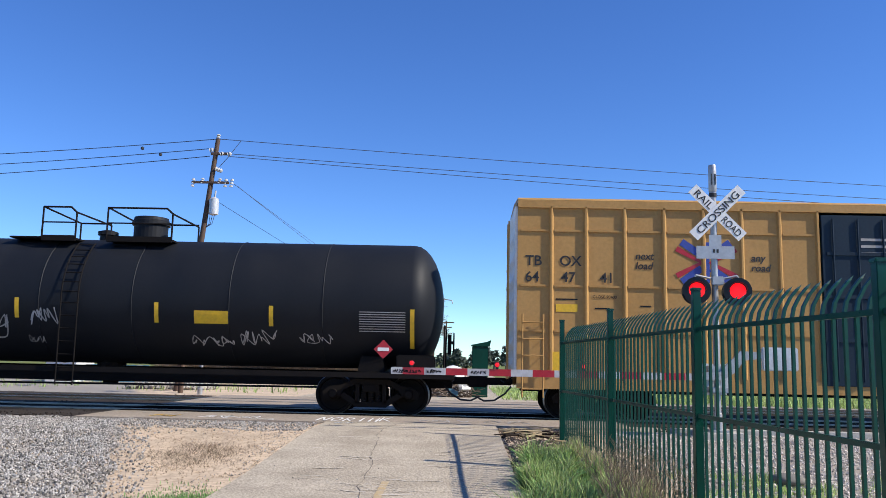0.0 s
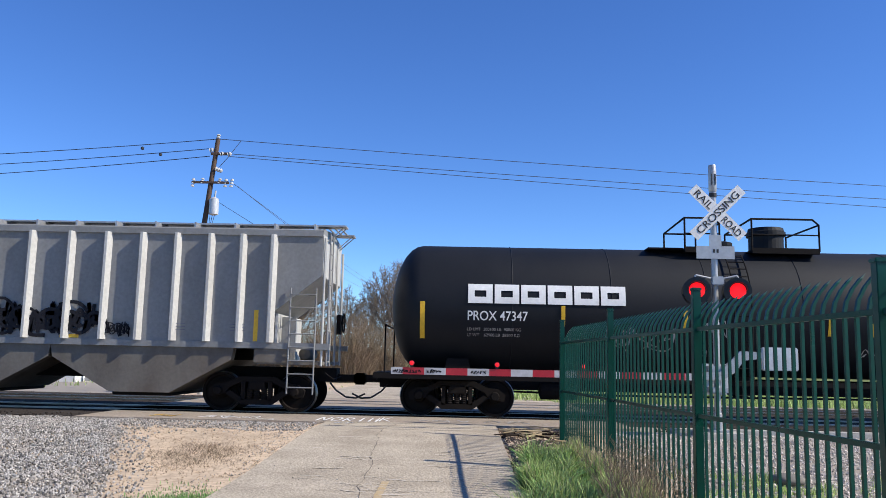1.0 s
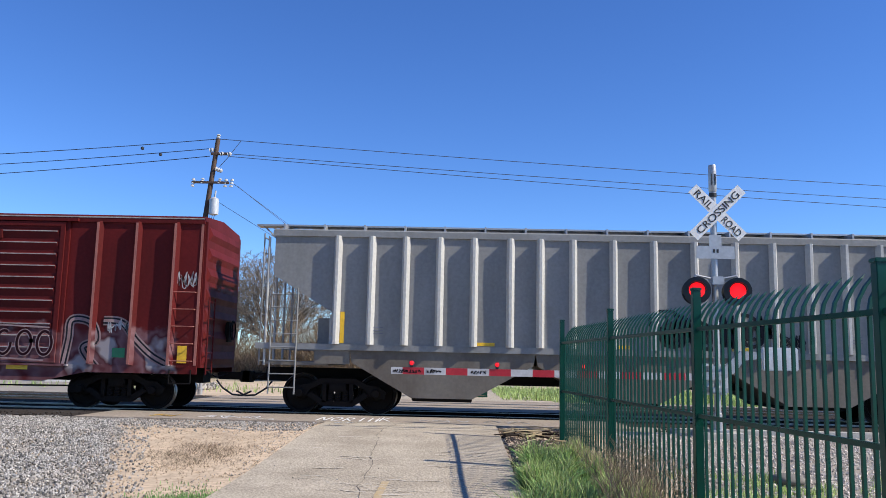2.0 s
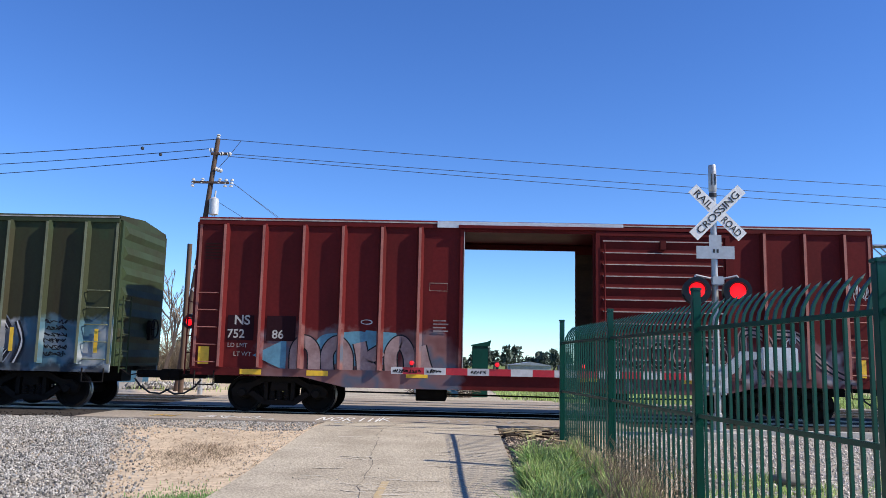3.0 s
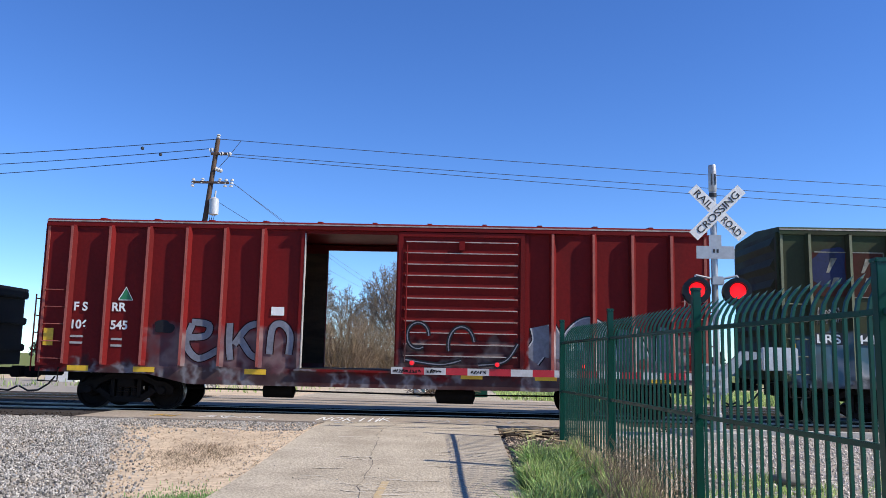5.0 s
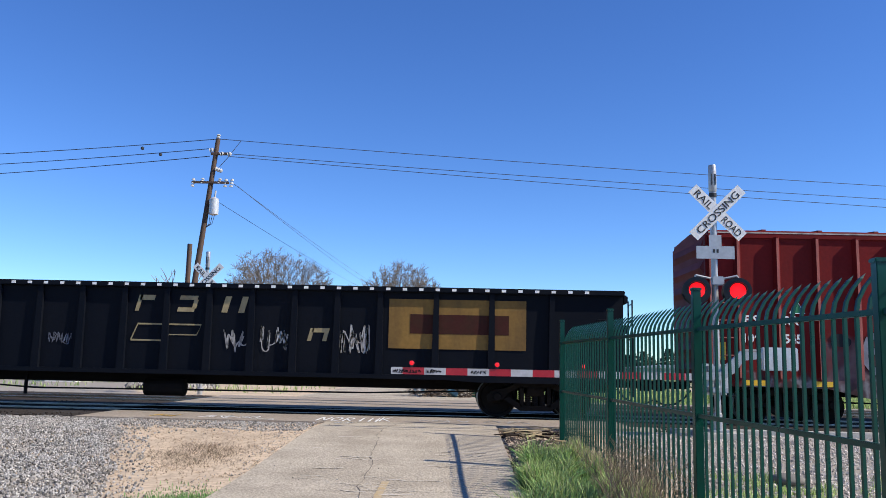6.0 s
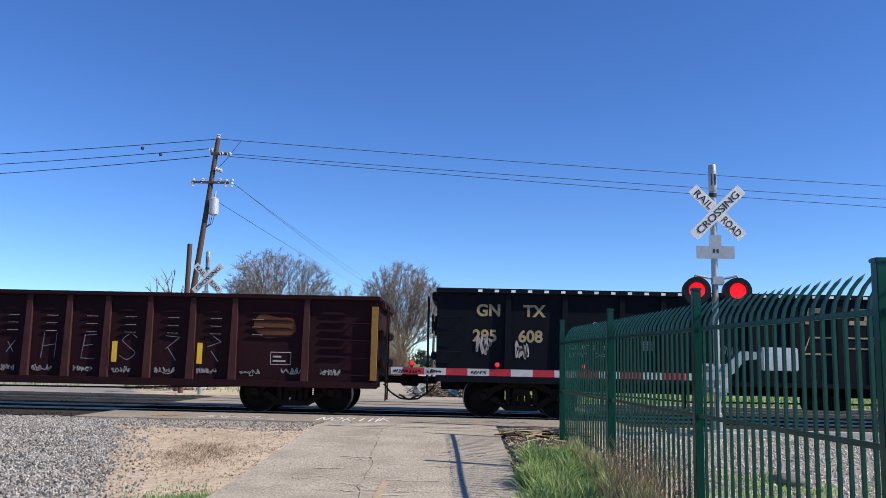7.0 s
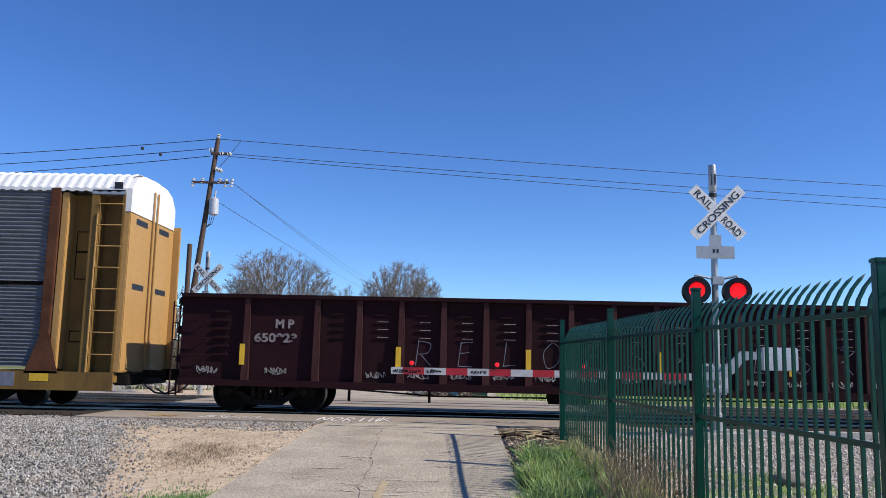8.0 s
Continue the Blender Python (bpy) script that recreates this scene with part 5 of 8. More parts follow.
def gondola(name, start, L, top, low, ribs, body, label, rim=0.12, deep=None, post_mat=None):
    car = freight_car(name, start, label, "gondola car")
    Y = 1.52
    panels(car, [0.0] + ribs + [L], low, top - rim, -Y + 0.1, -Y + 0.15, body, 0.02, int(L * 7))
    part("far_wall", boxes((0, L, Y - 0.15, Y - 0.1, low, top - rim)), body, car)
    for xa in (0, L - 0.1):
        part("end_wall", boxes((xa, xa + 0.1, -Y + 0.15, Y - 0.15, low, top - 0.08)), body, car)
    for x, w in ((0, -1), (L, 1)):
        for i in range(3):
            z = low + 0.35 + i * (top - low - 0.5) / 2.2
            part("end_rib", boxes((min(x, x + w * 0.12), max(x, x + w * 0.12), -Y + 0.12, Y - 0.12, z, z + 0.2), bevel=0.03), body, car)
    part("top_rim", boxes((-0.02, L + 0.02, -Y - 0.02, -Y + 0.17, top - rim, top), (-0.02, L + 0.02, Y - 0.17, Y + 0.02, top - rim, top), (-0.03, 0.14, -Y + 0.17, Y - 0.17, top - rim, top), (L - 0.14, L + 0.03, -Y + 0.17, Y - 0.17, top - rim, top), bevel=0.015), body, car)
    part("floor", boxes((0.1, L - 0.1, -Y + 0.15, Y - 0.15, low, low + 0.08)), body, car)
    for i, x in enumerate(ribs):
        # tapering side post
        bm = bmesh.new()
        w0, w1 = 0.06, 0.085
        v = [bm.verts.new(p) for p in ((x - w1, -Y + 0.1, low), (x - w1, -Y, low), (x + w1, -Y, low), (x + w1, -Y + 0.1, low), (x - w0, -Y + 0.1, top - rim), (x - w0, -Y + 0.03, top - rim), (x + w0, -Y + 0.03, top - rim), (x + w0, -Y + 0.1, top - rim))]
        for f in ((0, 1, 5, 4), (1, 2, 6, 5), (2, 3, 7, 6), (3, 2, 1, 0), (4, 5, 6, 7)):
            bm.faces.new([v[k] for k in f])
        bmesh.ops.recalc_face_normals(bm, faces=bm.faces)
        part("side_post", bm, post_mat or body, car)
    part("centre_sill", boxes((0.1, L - 0.1, -0.3, 0.3, 0.6, low)), M["frame_black"], car)
    d = deep or low - 0.1
    part("side_sill", plate([(0, low), (L, low), (L, low - 0.14), (L - 3.4, low - 0.14), (L - 4.1, d), (4.1, d), (3.4, low - 0.14), (0, low - 0.14)], -Y - 0.01, -Y + 0.09), body, car)
    for x, w in ((0, -1), (L, 1)):
        coupler(car, x, w)
        end_ladder(car, x + w * 0.2, -1.45, -1.0, low - 0.3, top - 0.3, 6, body)
    for a, b in ((0.15, 0.6), (L - 0.6, L - 0.15)):
        for k in range(4):
            z = low + 0.15 + k * 0.4
            part("grab_iron", pipe([(a, -Y + 0.1, z), (a, -Y + 0.01, z), (b, -Y + 0.01, z), (b, -Y + 0.1, z)], 0.012, 6), body, car)
    hand_brake(car, 0.0, -1, top - 0.75, M["frame_black"])
    for x in (2.0, L - 2.0):
        bogie(car, x, 0.455, 0.89)
    part("brake_rod", pipe([(3, -0.8, 0.62), (6, -0.9, 0.45), (L - 6, -0.9, 0.5), (L - 3, -0.7, 0.6)], 0.02), M["frame_black"], car)
    part("air_tank", lathe([(8.6, 0.06), (8.65, 0.2), (9.6, 0.2), (9.65, 0.06)], 16, "x"), M["frame_black"], car).matrix_basis = pose(0, -0.8, 0.52)
    for x in (3.9, 5.8):
        part("brake_hanger", boxes((x, x + 0.06, -1.0, -0.94, 0.3, low)), M["frame_black"], car)
    return car


def black_gondola():
    L = 19.95
    ribs = [1.66, 2.98, 4.3] + [5.25 + i * 1.005 for i in range(10)] + [15.6, 16.9, 18.3]
    car = gondola("gondola_car", -109.9, L, 2.98, 0.95, ribs, M["gon_black"], "black steel gondola car with cream lettering")
    y = -1.424
    for i in range(48):
        x = 0.95 + i * 0.385
        part("rim_dash", boxes((x, x + 0.1, -1.546, -1.541, 2.89, 2.95)), M["white"], car, "white reflective dash")
    s = lambda x, z: pose(x, y, z, 90, 0, 0)
    for text, x, z, h in (("GN", 0.92, 2.35, 0.27), ("TX", 2.02, 2.35, 0.27), ("295", 0.84, 1.76, 0.27), ("608", 1.9, 1.76, 0.27)):
        lettering(text, h, s(x, z), M["cream"], car, bold=0.012)
    for text, x, z in (("LD LMT  211200", 3.08, 1.62), ("LT WT     74800", 3.08, 1.44)):
        lettering(text, 0.1, s(x, z), M["offwhite"], car, bold=0.002)
    lettering("C", 0.1, s(3.62, 2.15), M["offwhite"], car)
    for k in range(5):
        part("notice", boxes((4.72, 5.0, y - 0.003, y, 1.62 + 0.045 * k, 1.645 + 0.045 * k)), M["spray_grey"], car, "small pale notice line")
    # the maker's slanted cream blocks
    def slant(x, z, w, h, k=0.25):
        return plate([(x, z), (x + w, z), (x + w + k * h, z + h), (x + k * h, z + h)], y - 0.004, y)
    for x, z, w, h in ((8.5, 2.3, 0.09, 0.38), (8.6, 2.56, 0.35, 0.12), (9.5, 2.3, 0.4, 0.1), (9.55, 2.58, 0.42, 0.1), (9.85, 2.38, 0.1, 0.2), (10.55, 2.3, 0.14, 0.38), (10.95, 2.3, 0.14, 0.38),
                       (12.6, 1.68, 0.09, 0.3), (12.7, 1.88, 0.4, 0.1), (12.95, 1.68, 0.1, 0.2)):
        part("brand_block", slant(x, z, w, h), M["cream"], car, "plain cream block of the owner's mark")
    bm = bmesh.new()
    ribbon(bm, [(8.45, 1.62), (8.6, 2.0), (10.1, 2.0), (10.0, 1.76), (9.35, 1.76), (9.3, 1.62), (8.45, 1.62)], 0.04, y - 0.004)
    part("brand_outline", bm, M["cream"], car, "cream outline of the owner's mark")
    part("side_panel_stripe", boxes((14.5, 17.7, y - 0.006, y - 0.002, 1.55, 2.7)), M["ochre"], car, "faded orange panel on the side")
    part("side_panel_mark", boxes((15.0, 17.3, y - 0.012, y - 0.008, 1.9, 2.35)), M["faded_red"], car, "red band on the orange panel")
    for xx, w, h, z, n, sd in ((10.6, 0.7, 0.5, 1.4, 4, 51), (11.5, 0.7, 0.55, 1.45, 5, 52), (13.3, 0.8, 0.75, 1.35, 6, 53), (0.9, 0.4, 0.45, 1.45, 4, 54), (1.85, 0.3, 0.45, 1.35, 4, 55)):
        part("sprayed_tag", scrawl(xx, z, w, h, n, 0.035, sd, y - 0.008), M["offwhite"], car, "white sprayed tag")
    part("sprayed_tag", scrawl(6.5, 1.5, 0.55, 0.3, 6, 0.02, 56, y - 0.008), M["spray_grey"], car, "grey sprayed tag")
    return car


def brown_gondola():
    L = 20.25
    ribs = [1.55, 3.19] + [4.18 + i * 0.985 for i in range(8)] + [12.0, 12.95, 13.87, 14.87, 15.88, 16.87, 18.56]
    car = gondola("gondola_car", -131.5, L, 2.74, 0.75, ribs, M["gon_red"], "rusty brown gondola car with white sprayed writing", 0.1, 0.58, M["post_sunlit"])
    y = -1.424
    s = lambda x, z: pose(x, y, z, 90, 0, 0)
    lettering("M P", 0.2, s(2.2, 1.97), M["faded_stencil"], car, bold=0.012)
    lettering("650923", 0.2, s(1.72, 1.64), M["faded_stencil"], car, bold=0.01, wide=1.22)
    # pressed louvre ridges on the sheets
    for k, r in enumerate(ribs[:-1] + []):
        a, b = r + 0.2, ribs[k + 1] - 0.2
        if k == 0:
            continue
        for i in range(4):
            z = 1.75 + i * 0.18
            part("pressed_ridge", plate([(a + 0.1, z), (b - 0.1, z), (b - 0.25, z + 0.045), (a + 0.2, z + 0.045)], y - 0.02, y + 0.01), M["gon_red"], car)
    for i in range(6):
        part("pressed_ridge", plate([(0.75, 1.3 + i * 0.2), (1.15, 1.3 + i * 0.2), (1.1, 1.36 + i * 0.2), (0.8, 1.36 + i * 0.2)], y - 0.03, y + 0.01), M["gon_red"], car)
        part("pressed_ridge", plate([(18.9, 1.3 + i * 0.2), (19.5, 1.3 + i * 0.2), (19.35, 1.36 + i * 0.2), (18.95, 1.36 + i * 0.2)], y - 0.03, y + 0.01), M["gon_red"], car)
    for x in (1.42, 5.05, 8.05, 11.05, 14.05, 16.05):
        part("reflector", boxes((x, x + 0.12, -1.53, -1.522, 1.1, 1.58)), M["yellow_mark"], car, "yellow reflective strip")
    part("corner_post", boxes((L - 0.16, L - 0.02, -1.535, -1.42, 0.8, 2.5)), M["ochre"], car, "weathered yellow corner post")
    signs = {3: "R", 4: "E", 5: "L", 6: "O", 7: "E", 8: "S", 9: "x", 10: "H", 11: "E", 12: "S", 13: "Z", 14: "A"}
    for i, r in enumerate(ribs[:16]):
        for k, knots in enumerate(HAND.get(signs.get(i), ())):
            bm = bmesh.new()
            ribbon(bm, smooth_line([(r + 0.3 + 0.42 * a + 0.05 * b, 1.16 + 0.6 * b) for a, b in knots], 5), 0.02, y - 0.01 - 0.001 * k)
            part("sprayed_tag", bm, M["spray_grey"], car, "thin white sprayed stroke")
        if i > 1:
            for k in range(3):
                # thin pale bars paint the highlights on the pressed ridges
                part("ridge_scrape", boxes((r + 0.42, r + 0.68, y - 0.024, y - 0.021, 1.79 + k * 0.18, 1.8 + k * 0.18)), M["worn"], car, "painted highlight line along the pressed ridge")
            part("sprayed_tag", scrawl(r + 0.15, 0.85, 0.5, 0.16, 5, 0.018, 200 + i, y - 0.01), M["offwhite"], car, "small white tag")
    for xx, sd in ((0.4, 301), (2.0, 302), (18.0, 303), (18.9, 304)):
        part("sprayed_tag", scrawl(xx, 0.88, 0.5, 0.18, 5, 0.02, sd, y - 0.01), M["offwhite"], car, "small white tag")
    bm = bmesh.new()
    ribbon(bm, [(17.75, 1.12), (17.75, 1.4), (18.22, 1.4), (18.22, 1.12), (17.75, 1.12)], 0.022, y - 0.004)
    part("stencil", bm, M["offwhite"], car, "white framed stencil")
    for k in range(2):
        part("stencil", boxes((17.8, 18.1 - 0.1 * k, y - 0.006, y - 0.003, 1.18 + 0.1 * k, 1.22 + 0.1 * k)), M["offwhite"], car, "white stencil bar")
    part("rust_patch", blob(17.8, 2.0, 0.9, 0.55, 7, y - 0.006), M["rust"], car, "orange rust patch")
    return car


def autorack():
    L = 27.0
    car = freight_car("autorack_car", -133.0 - L, "tall yellow autorack with white corrugated roof and grey side screens", "autorack car")
    Y, top, low = 1.5, 5.2, 0.75
    part("far_wall", boxes((0, L, Y - 0.05, Y, 1.0, top)), M["galv"], car)
    # deck, sill and end bay: yellow darkened to ochre for shade
    part("deck", boxes((0.0, L, -Y, Y, 0.62, 0.8)), M["ochre"], car)
    part("side_sill", boxes((0.0, L, -Y - 0.05, -Y, 0.42, 0.85)), M["ochre"], car)
    # vertical posts and ribbed screens
    posts = [L - 1.7 - i * 2.2 for i in range(12)]
    for x in posts:
        part("post", boxes((x - 0.12, x + 0.12, -Y - 0.04, -Y + 0.05, 0.8, top), bevel=0.015), M["rust"], car)
    for a, b in zip(posts[1:], posts):
        for z0, z1 in ((0.95, 2.85), (2.95, top - 0.05)):
            bm = bmesh.new()
            n = 22
            prev = None
            for i in range(n * 2 + 1):
                z = z0 + (z1 - z0) * i / (n * 2)
                y = -Y + (0.035 if i % 2 else 0.0)
                cur = [bm.verts.new((a + 0.12, y, z)), bm.verts.new((b - 0.12, y, z))]
                if prev:
                    bm.faces.new((prev[0], prev[1], cur[1], cur[0]))
                prev = cur
            part("side_screen", bm, M["screen"], car, "ribbed galvanised screen")
    # end bay
    part("end_bay", boxes((L - 1.58, L - 0.03, -Y + 0.4, -Y + 0.45, 0.8, top - 0.1)), M["ochre"], car, "recessed weathered yellow end bay, its shade put into the colour")
    part("corner_post", boxes((L - 0.09, L - 0.02, -Y, -Y + 0.4, 0.8, top - 0.05), bevel=0.01), M["ochre"], car)
    part("ladder_column", boxes((L - 0.84, L - 0.64, -Y - 0.01, -Y + 0.4, 0.62, top - 0.14), bevel=0.015), M["ochre"], car, "weathered yellow column beside the ladder, its shade put into the colour")
    part("bay_head", boxes((L - 0.84, L - 0.02, -Y - 0.02, -Y + 0.4, top - 0.14, top - 0.02), bevel=0.01), M["galv"], car)
    # brighter yellow here paints the sunlit strip inside the recess
    part("corner_post", boxes((L - 1.56, L - 1.4, -Y + 0.02, -Y + 0.4, 0.9, top - 0.1), bevel=0.015), M["yellow"], car)
    part("hood_gap", boxes((L - 0.3, L - 0.1, -Y - 0.026, -Y - 0.021, top - 0.0, top + 0.16)), M["black"], car, "dark gap under the roof edge")
    for z0, z1 in ((1.55, 1.8), (3.05, 3.7), (3.72, 4.2)):
        rim = [(L - 1.3, -Y + 0.39, z0), (L - 0.9, -Y + 0.39, z0), (L - 0.9, -Y + 0.39, z1), (L - 1.3, -Y + 0.39, z1), (L - 1.3, -Y + 0.39, z0)]
        part("bay_frame", pipe(rim, 0.012, 4), M["frame_black"], car)
    for k in range(9):
        z = 0.75 + k * 0.51
        part("rung", pipe([(L - 0.66, -Y - 0.02, z), (L - 0.06, -Y - 0.02, z)], 0.016, 6), M["yellow"], car)
    part("ladder_rail", pipe([(L - 0.66, -Y - 0.02, 0.7), (L - 0.66, -Y - 0.02, top - 0.6)], 0.02, 6), M["yellow"], car)
    part("post_gusset", plate([(L - 2.1, 0.8), (L - 1.3, 0.8), (L - 1.56, 1.7), (L - 1.78, 1.7)], -Y - 0.05, -Y - 0.042), M["rust"], car, "rusty gusset plate at the post's foot")
    # curved white roof of corrugated sheet
    bm = bmesh.new()
    prof = [(-Y - 0.02, top - 0.08), (-Y - 0.02, top), (-1.2, top + 0.36), (-0.8, top + 0.5), (0, top + 0.56), (0.8, top + 0.5), (1.2, top + 0.36), (Y + 0.02, top), (Y + 0.02, top - 0.08)]
    prev = None
    n = 480
    for i in range(n + 1):
        x = L * i / n
        o = 0.025 if (i // 2) % 2 else 0.0
        cur = [bm.verts.new((x, y, z + o)) for y, z in prof]
        if prev:
            for j in range(len(prof) - 1):
                bm.faces.new((prev[j], prev[j + 1], cur[j + 1], cur[j]))
        prev = cur
    bmesh.ops.recalc_face_normals(bm, faces=bm.faces)
    part("roof", bm, M["white"], car, "white corrugated roof")
    # radial end doors
    part("end_door", boxes((L - 0.06, L + 0.12, -Y + 0.02, -0.02, 0.85, top - 0.55), bevel=0.02), M["yellow"], car, "yellow end door leaf")
    part("end_door", boxes((L - 0.06, L + 0.12, 0.02, Y - 0.02, 0.85, top - 0.55), bevel=0.02), M["yellow"], car, "yellow end door leaf")
    bm = plate([(y, z) for y, z in ((-Y + 0.02, top - 0.54), (Y - 0.02, top - 0.54), (Y - 0.02, top + 0.02), (1.2, top + 0.33), (0.8, top + 0.46), (0, top + 0.5), (-0.8, top + 0.46), (-1.2, top + 0.33), (-Y + 0.02, top + 0.02))], -L - 0.12, -L + 0.06)
    for v in bm.verts:
        v.co = (-v.co.y, v.co.x, v.co.z)
    bmesh.ops.recalc_face_normals(bm, faces=bm.faces)
    part("end_hood", bm, M["white"], car, "white end hood")
    for y in (-0.75, 0.75):
        for z in (top - 0.72, top - 2.3):
            part("door_slot", boxes((L + 0.121, L + 0.126, y - 0.36, y + 0.34, z - 0.07, z + 0.07)), M["black"], car, "black slot in the end door")
    part("door_rod", pipe([(L + 0.16, -0.12, 1.0), (L + 0.16, -0.12, top + 0.2)], 0.025), M["yellow"], car)
    part("door_rod", pipe([(L + 0.16, 0.12, 1.0), (L + 0.16, 0.12, top + 0.2)], 0.025), M["yellow"], car)
    part("door_post", boxes((L + 0.0, L + 0.3, Y - 0.05, Y + 0.06, 0.85, top - 0.45), bevel=0.015), M["yellow"], car)
    part("buffer_deck", boxes((L - 0.1, L + 0.25, -1.3, 1.3, 0.55, 0.84), bevel=0.03), M["frame_black"], car)
    part("reflector", boxes((L - 1.95, L - 1.5, -Y - 0.056, -Y - 0.051, 0.62, 0.8)), M["yellow_mark"], car)
    part("notice", boxes((L - 2.75, L - 2.3, -Y - 0.056, -Y - 0.051, 0.5, 0.82)), M["spray_grey"], car, "small framed notice plate")
    coupler(car, L + 0.1, 1)
    for x in (2.2, L - 3.1):
        bogie(car, x, 0.36, 0.87)
    return car


def red_boxcar():
    car = freight_car("boxcar", -53.1, "oxide red boxcar, side door slid open, graffiti along the bottom", "boxcar")
    ribs = [0.66, 1.58, 2.53, 3.45, 4.37, 5.26, 13.25, 14.18, 15.1]
    boxcar(car, 15.75, ribs, (6.25, 9.3), (9.35, 12.45), (6.3, 9.3), M["boxcar_red"], M["boxcar_red"], roof_patch=(5.65, 10.0))
    y = -1.514
    s = lambda x, z: pose(x, y, z, 90, 0, 0)
    for xa, xb in ((0.8, 1.42), (1.72, 2.4)):
        part("dark_patch", boxes((xa, xb, y - 0.0, y + 0.004, 1.66, 2.24)), M["gon_red"], car, "dark repainted patch")
    lettering("NS", 0.22, s(0.95, 2.03), M["offwhite"], car, bold=0.006)
    lettering("752", 0.2, s(0.8, 1.72), M["offwhite"], car, bold=0.004)
    lettering("86", 0.2, s(1.85, 1.72), M["offwhite"], car, bold=0.004)
    return car


def green_boxcar():
    car = freight_car("boxcar", -70.71, "olive green boxcar with half-open door and sprayed murals", "boxcar")
    ribs = [0.66, 1.6, 2.53, 3.45, 4.37, 5.28, 12.15, 13.1, 14.02, 14.95]
    boxcar(car, 15.7, ribs, (6.2, 8.15), (8.2, 11.25), (7.25, 10.3), M["boxcar_green"], M["door_green"], marks=(10.7, 12.0))
    return car


def bright_boxcar():
    car = freight_car("boxcar", -87.98, "bright red boxcar with open door and grey sprayed letters", "boxcar")
    ribs = [0.66, 1.57, 2.48, 3.4, 4.3, 5.2, 12.0, 12.95, 13.85, 14.75]
    boxcar(car, 15.6, ribs, (6.15, 8.35), (8.4, 11.35), (6.25, 9.2), M["boxcar_bright"], M["boxcar_bright"], humps=True, top=4.46, marks=(0.75, 2.3, 4.9, 9.9, 11.6, 14.2))
    return car


yellow_boxcar()
tank_car()
hopper_car()
RED, GREEN, BRIGHT = red_boxcar(), green_boxcar(), bright_boxcar()
black_gondola()
brown_gondola()
autorack()

# ---- the fence ----
FENCE = [(1.8, 14.6), (2.08, 11.45), (2.33, 8.15), (2.65, 5.2), (2.93, 2.0), (3.2, -1.2)]
FENCE_OB = thing("fence", pose(0, 0, 0), "dark green steel picket fence with curved spiked tops", "fence")


def fence_panel(a, b):
    ax, ay = a
    bx, by = b
    L = math.hypot(bx - ax, by - ay)
    ang = math.degrees(math.atan2(by - ay, bx - ax))
    za, zb = ground_height(ax, ay), ground_height(bx, by)
    f = new("panel")
    f.parent, f.matrix_basis = FENCE_OB, pose(ax, ay, 0, 0, 0, ang)
    for z in (1.92, 1.08):
        part("rail", boxes((0.04, L - 0.04, -0.02, 0.02, z - 0.02, z + 0.02), bevel=0.004), M["fence"], f)
    n = 21
    m = None
    for i in range(n):
        x = L * (i + 0.7) / n
        if m is None:
            bm = bmesh.new()
            pts = [(0, 0.032, -0.05), (0, 0.032, 1.94), (0, 0.05, 2.02), (0, 0.1, 2.11), (0, 0.16, 2.18)]
            w = 0.012
            rings = [[bm.verts.new((p[0] + sx * w, p[1] + sy * w, p[2])) for sx, sy in ((-1, -1), (1, -1), (1, 1), (-1, 1))] for p in pts]
            tip = bm.verts.new((0, 0.2, 2.22))
            for r0, r1 in zip(rings, rings[1:]):
                for k in range(4):
                    bm.faces.new((r0[k], r0[(k + 1) % 4], r1[(k + 1) % 4], r1[k]))
            for k in range(4):
                bm.faces.new((rings[-1][k], rings[-1][(k + 1) % 4], tip))
            bmesh.ops.recalc_face_normals(bm, faces=bm.faces)
            m = part("picket", bm, M["fence"], f)
            m.matrix_basis = pose(x, 0, 0)
        else:
            share("picket", m, f, pose(x, 0, 0))
    return f


for a, b in zip(FENCE, FENCE[1:]):
    fence_panel(a, b)
for i, (x, y) in enumerate(FENCE):
    tall = (2.3 if i < 3 else 2.23) - ground_height(x, y)
    p = part("post", boxes((-0.04, 0.04, -0.04, 0.04, -0.2, tall), bevel=0.005), M["fence"], FENCE_OB)
    p.matrix_basis = pose(x, y, ground_height(x, y))
    part("cap", boxes((-0.048, 0.048, -0.048, 0.048, tall, tall + 0.03), bevel=0.006), M["fence"], p)


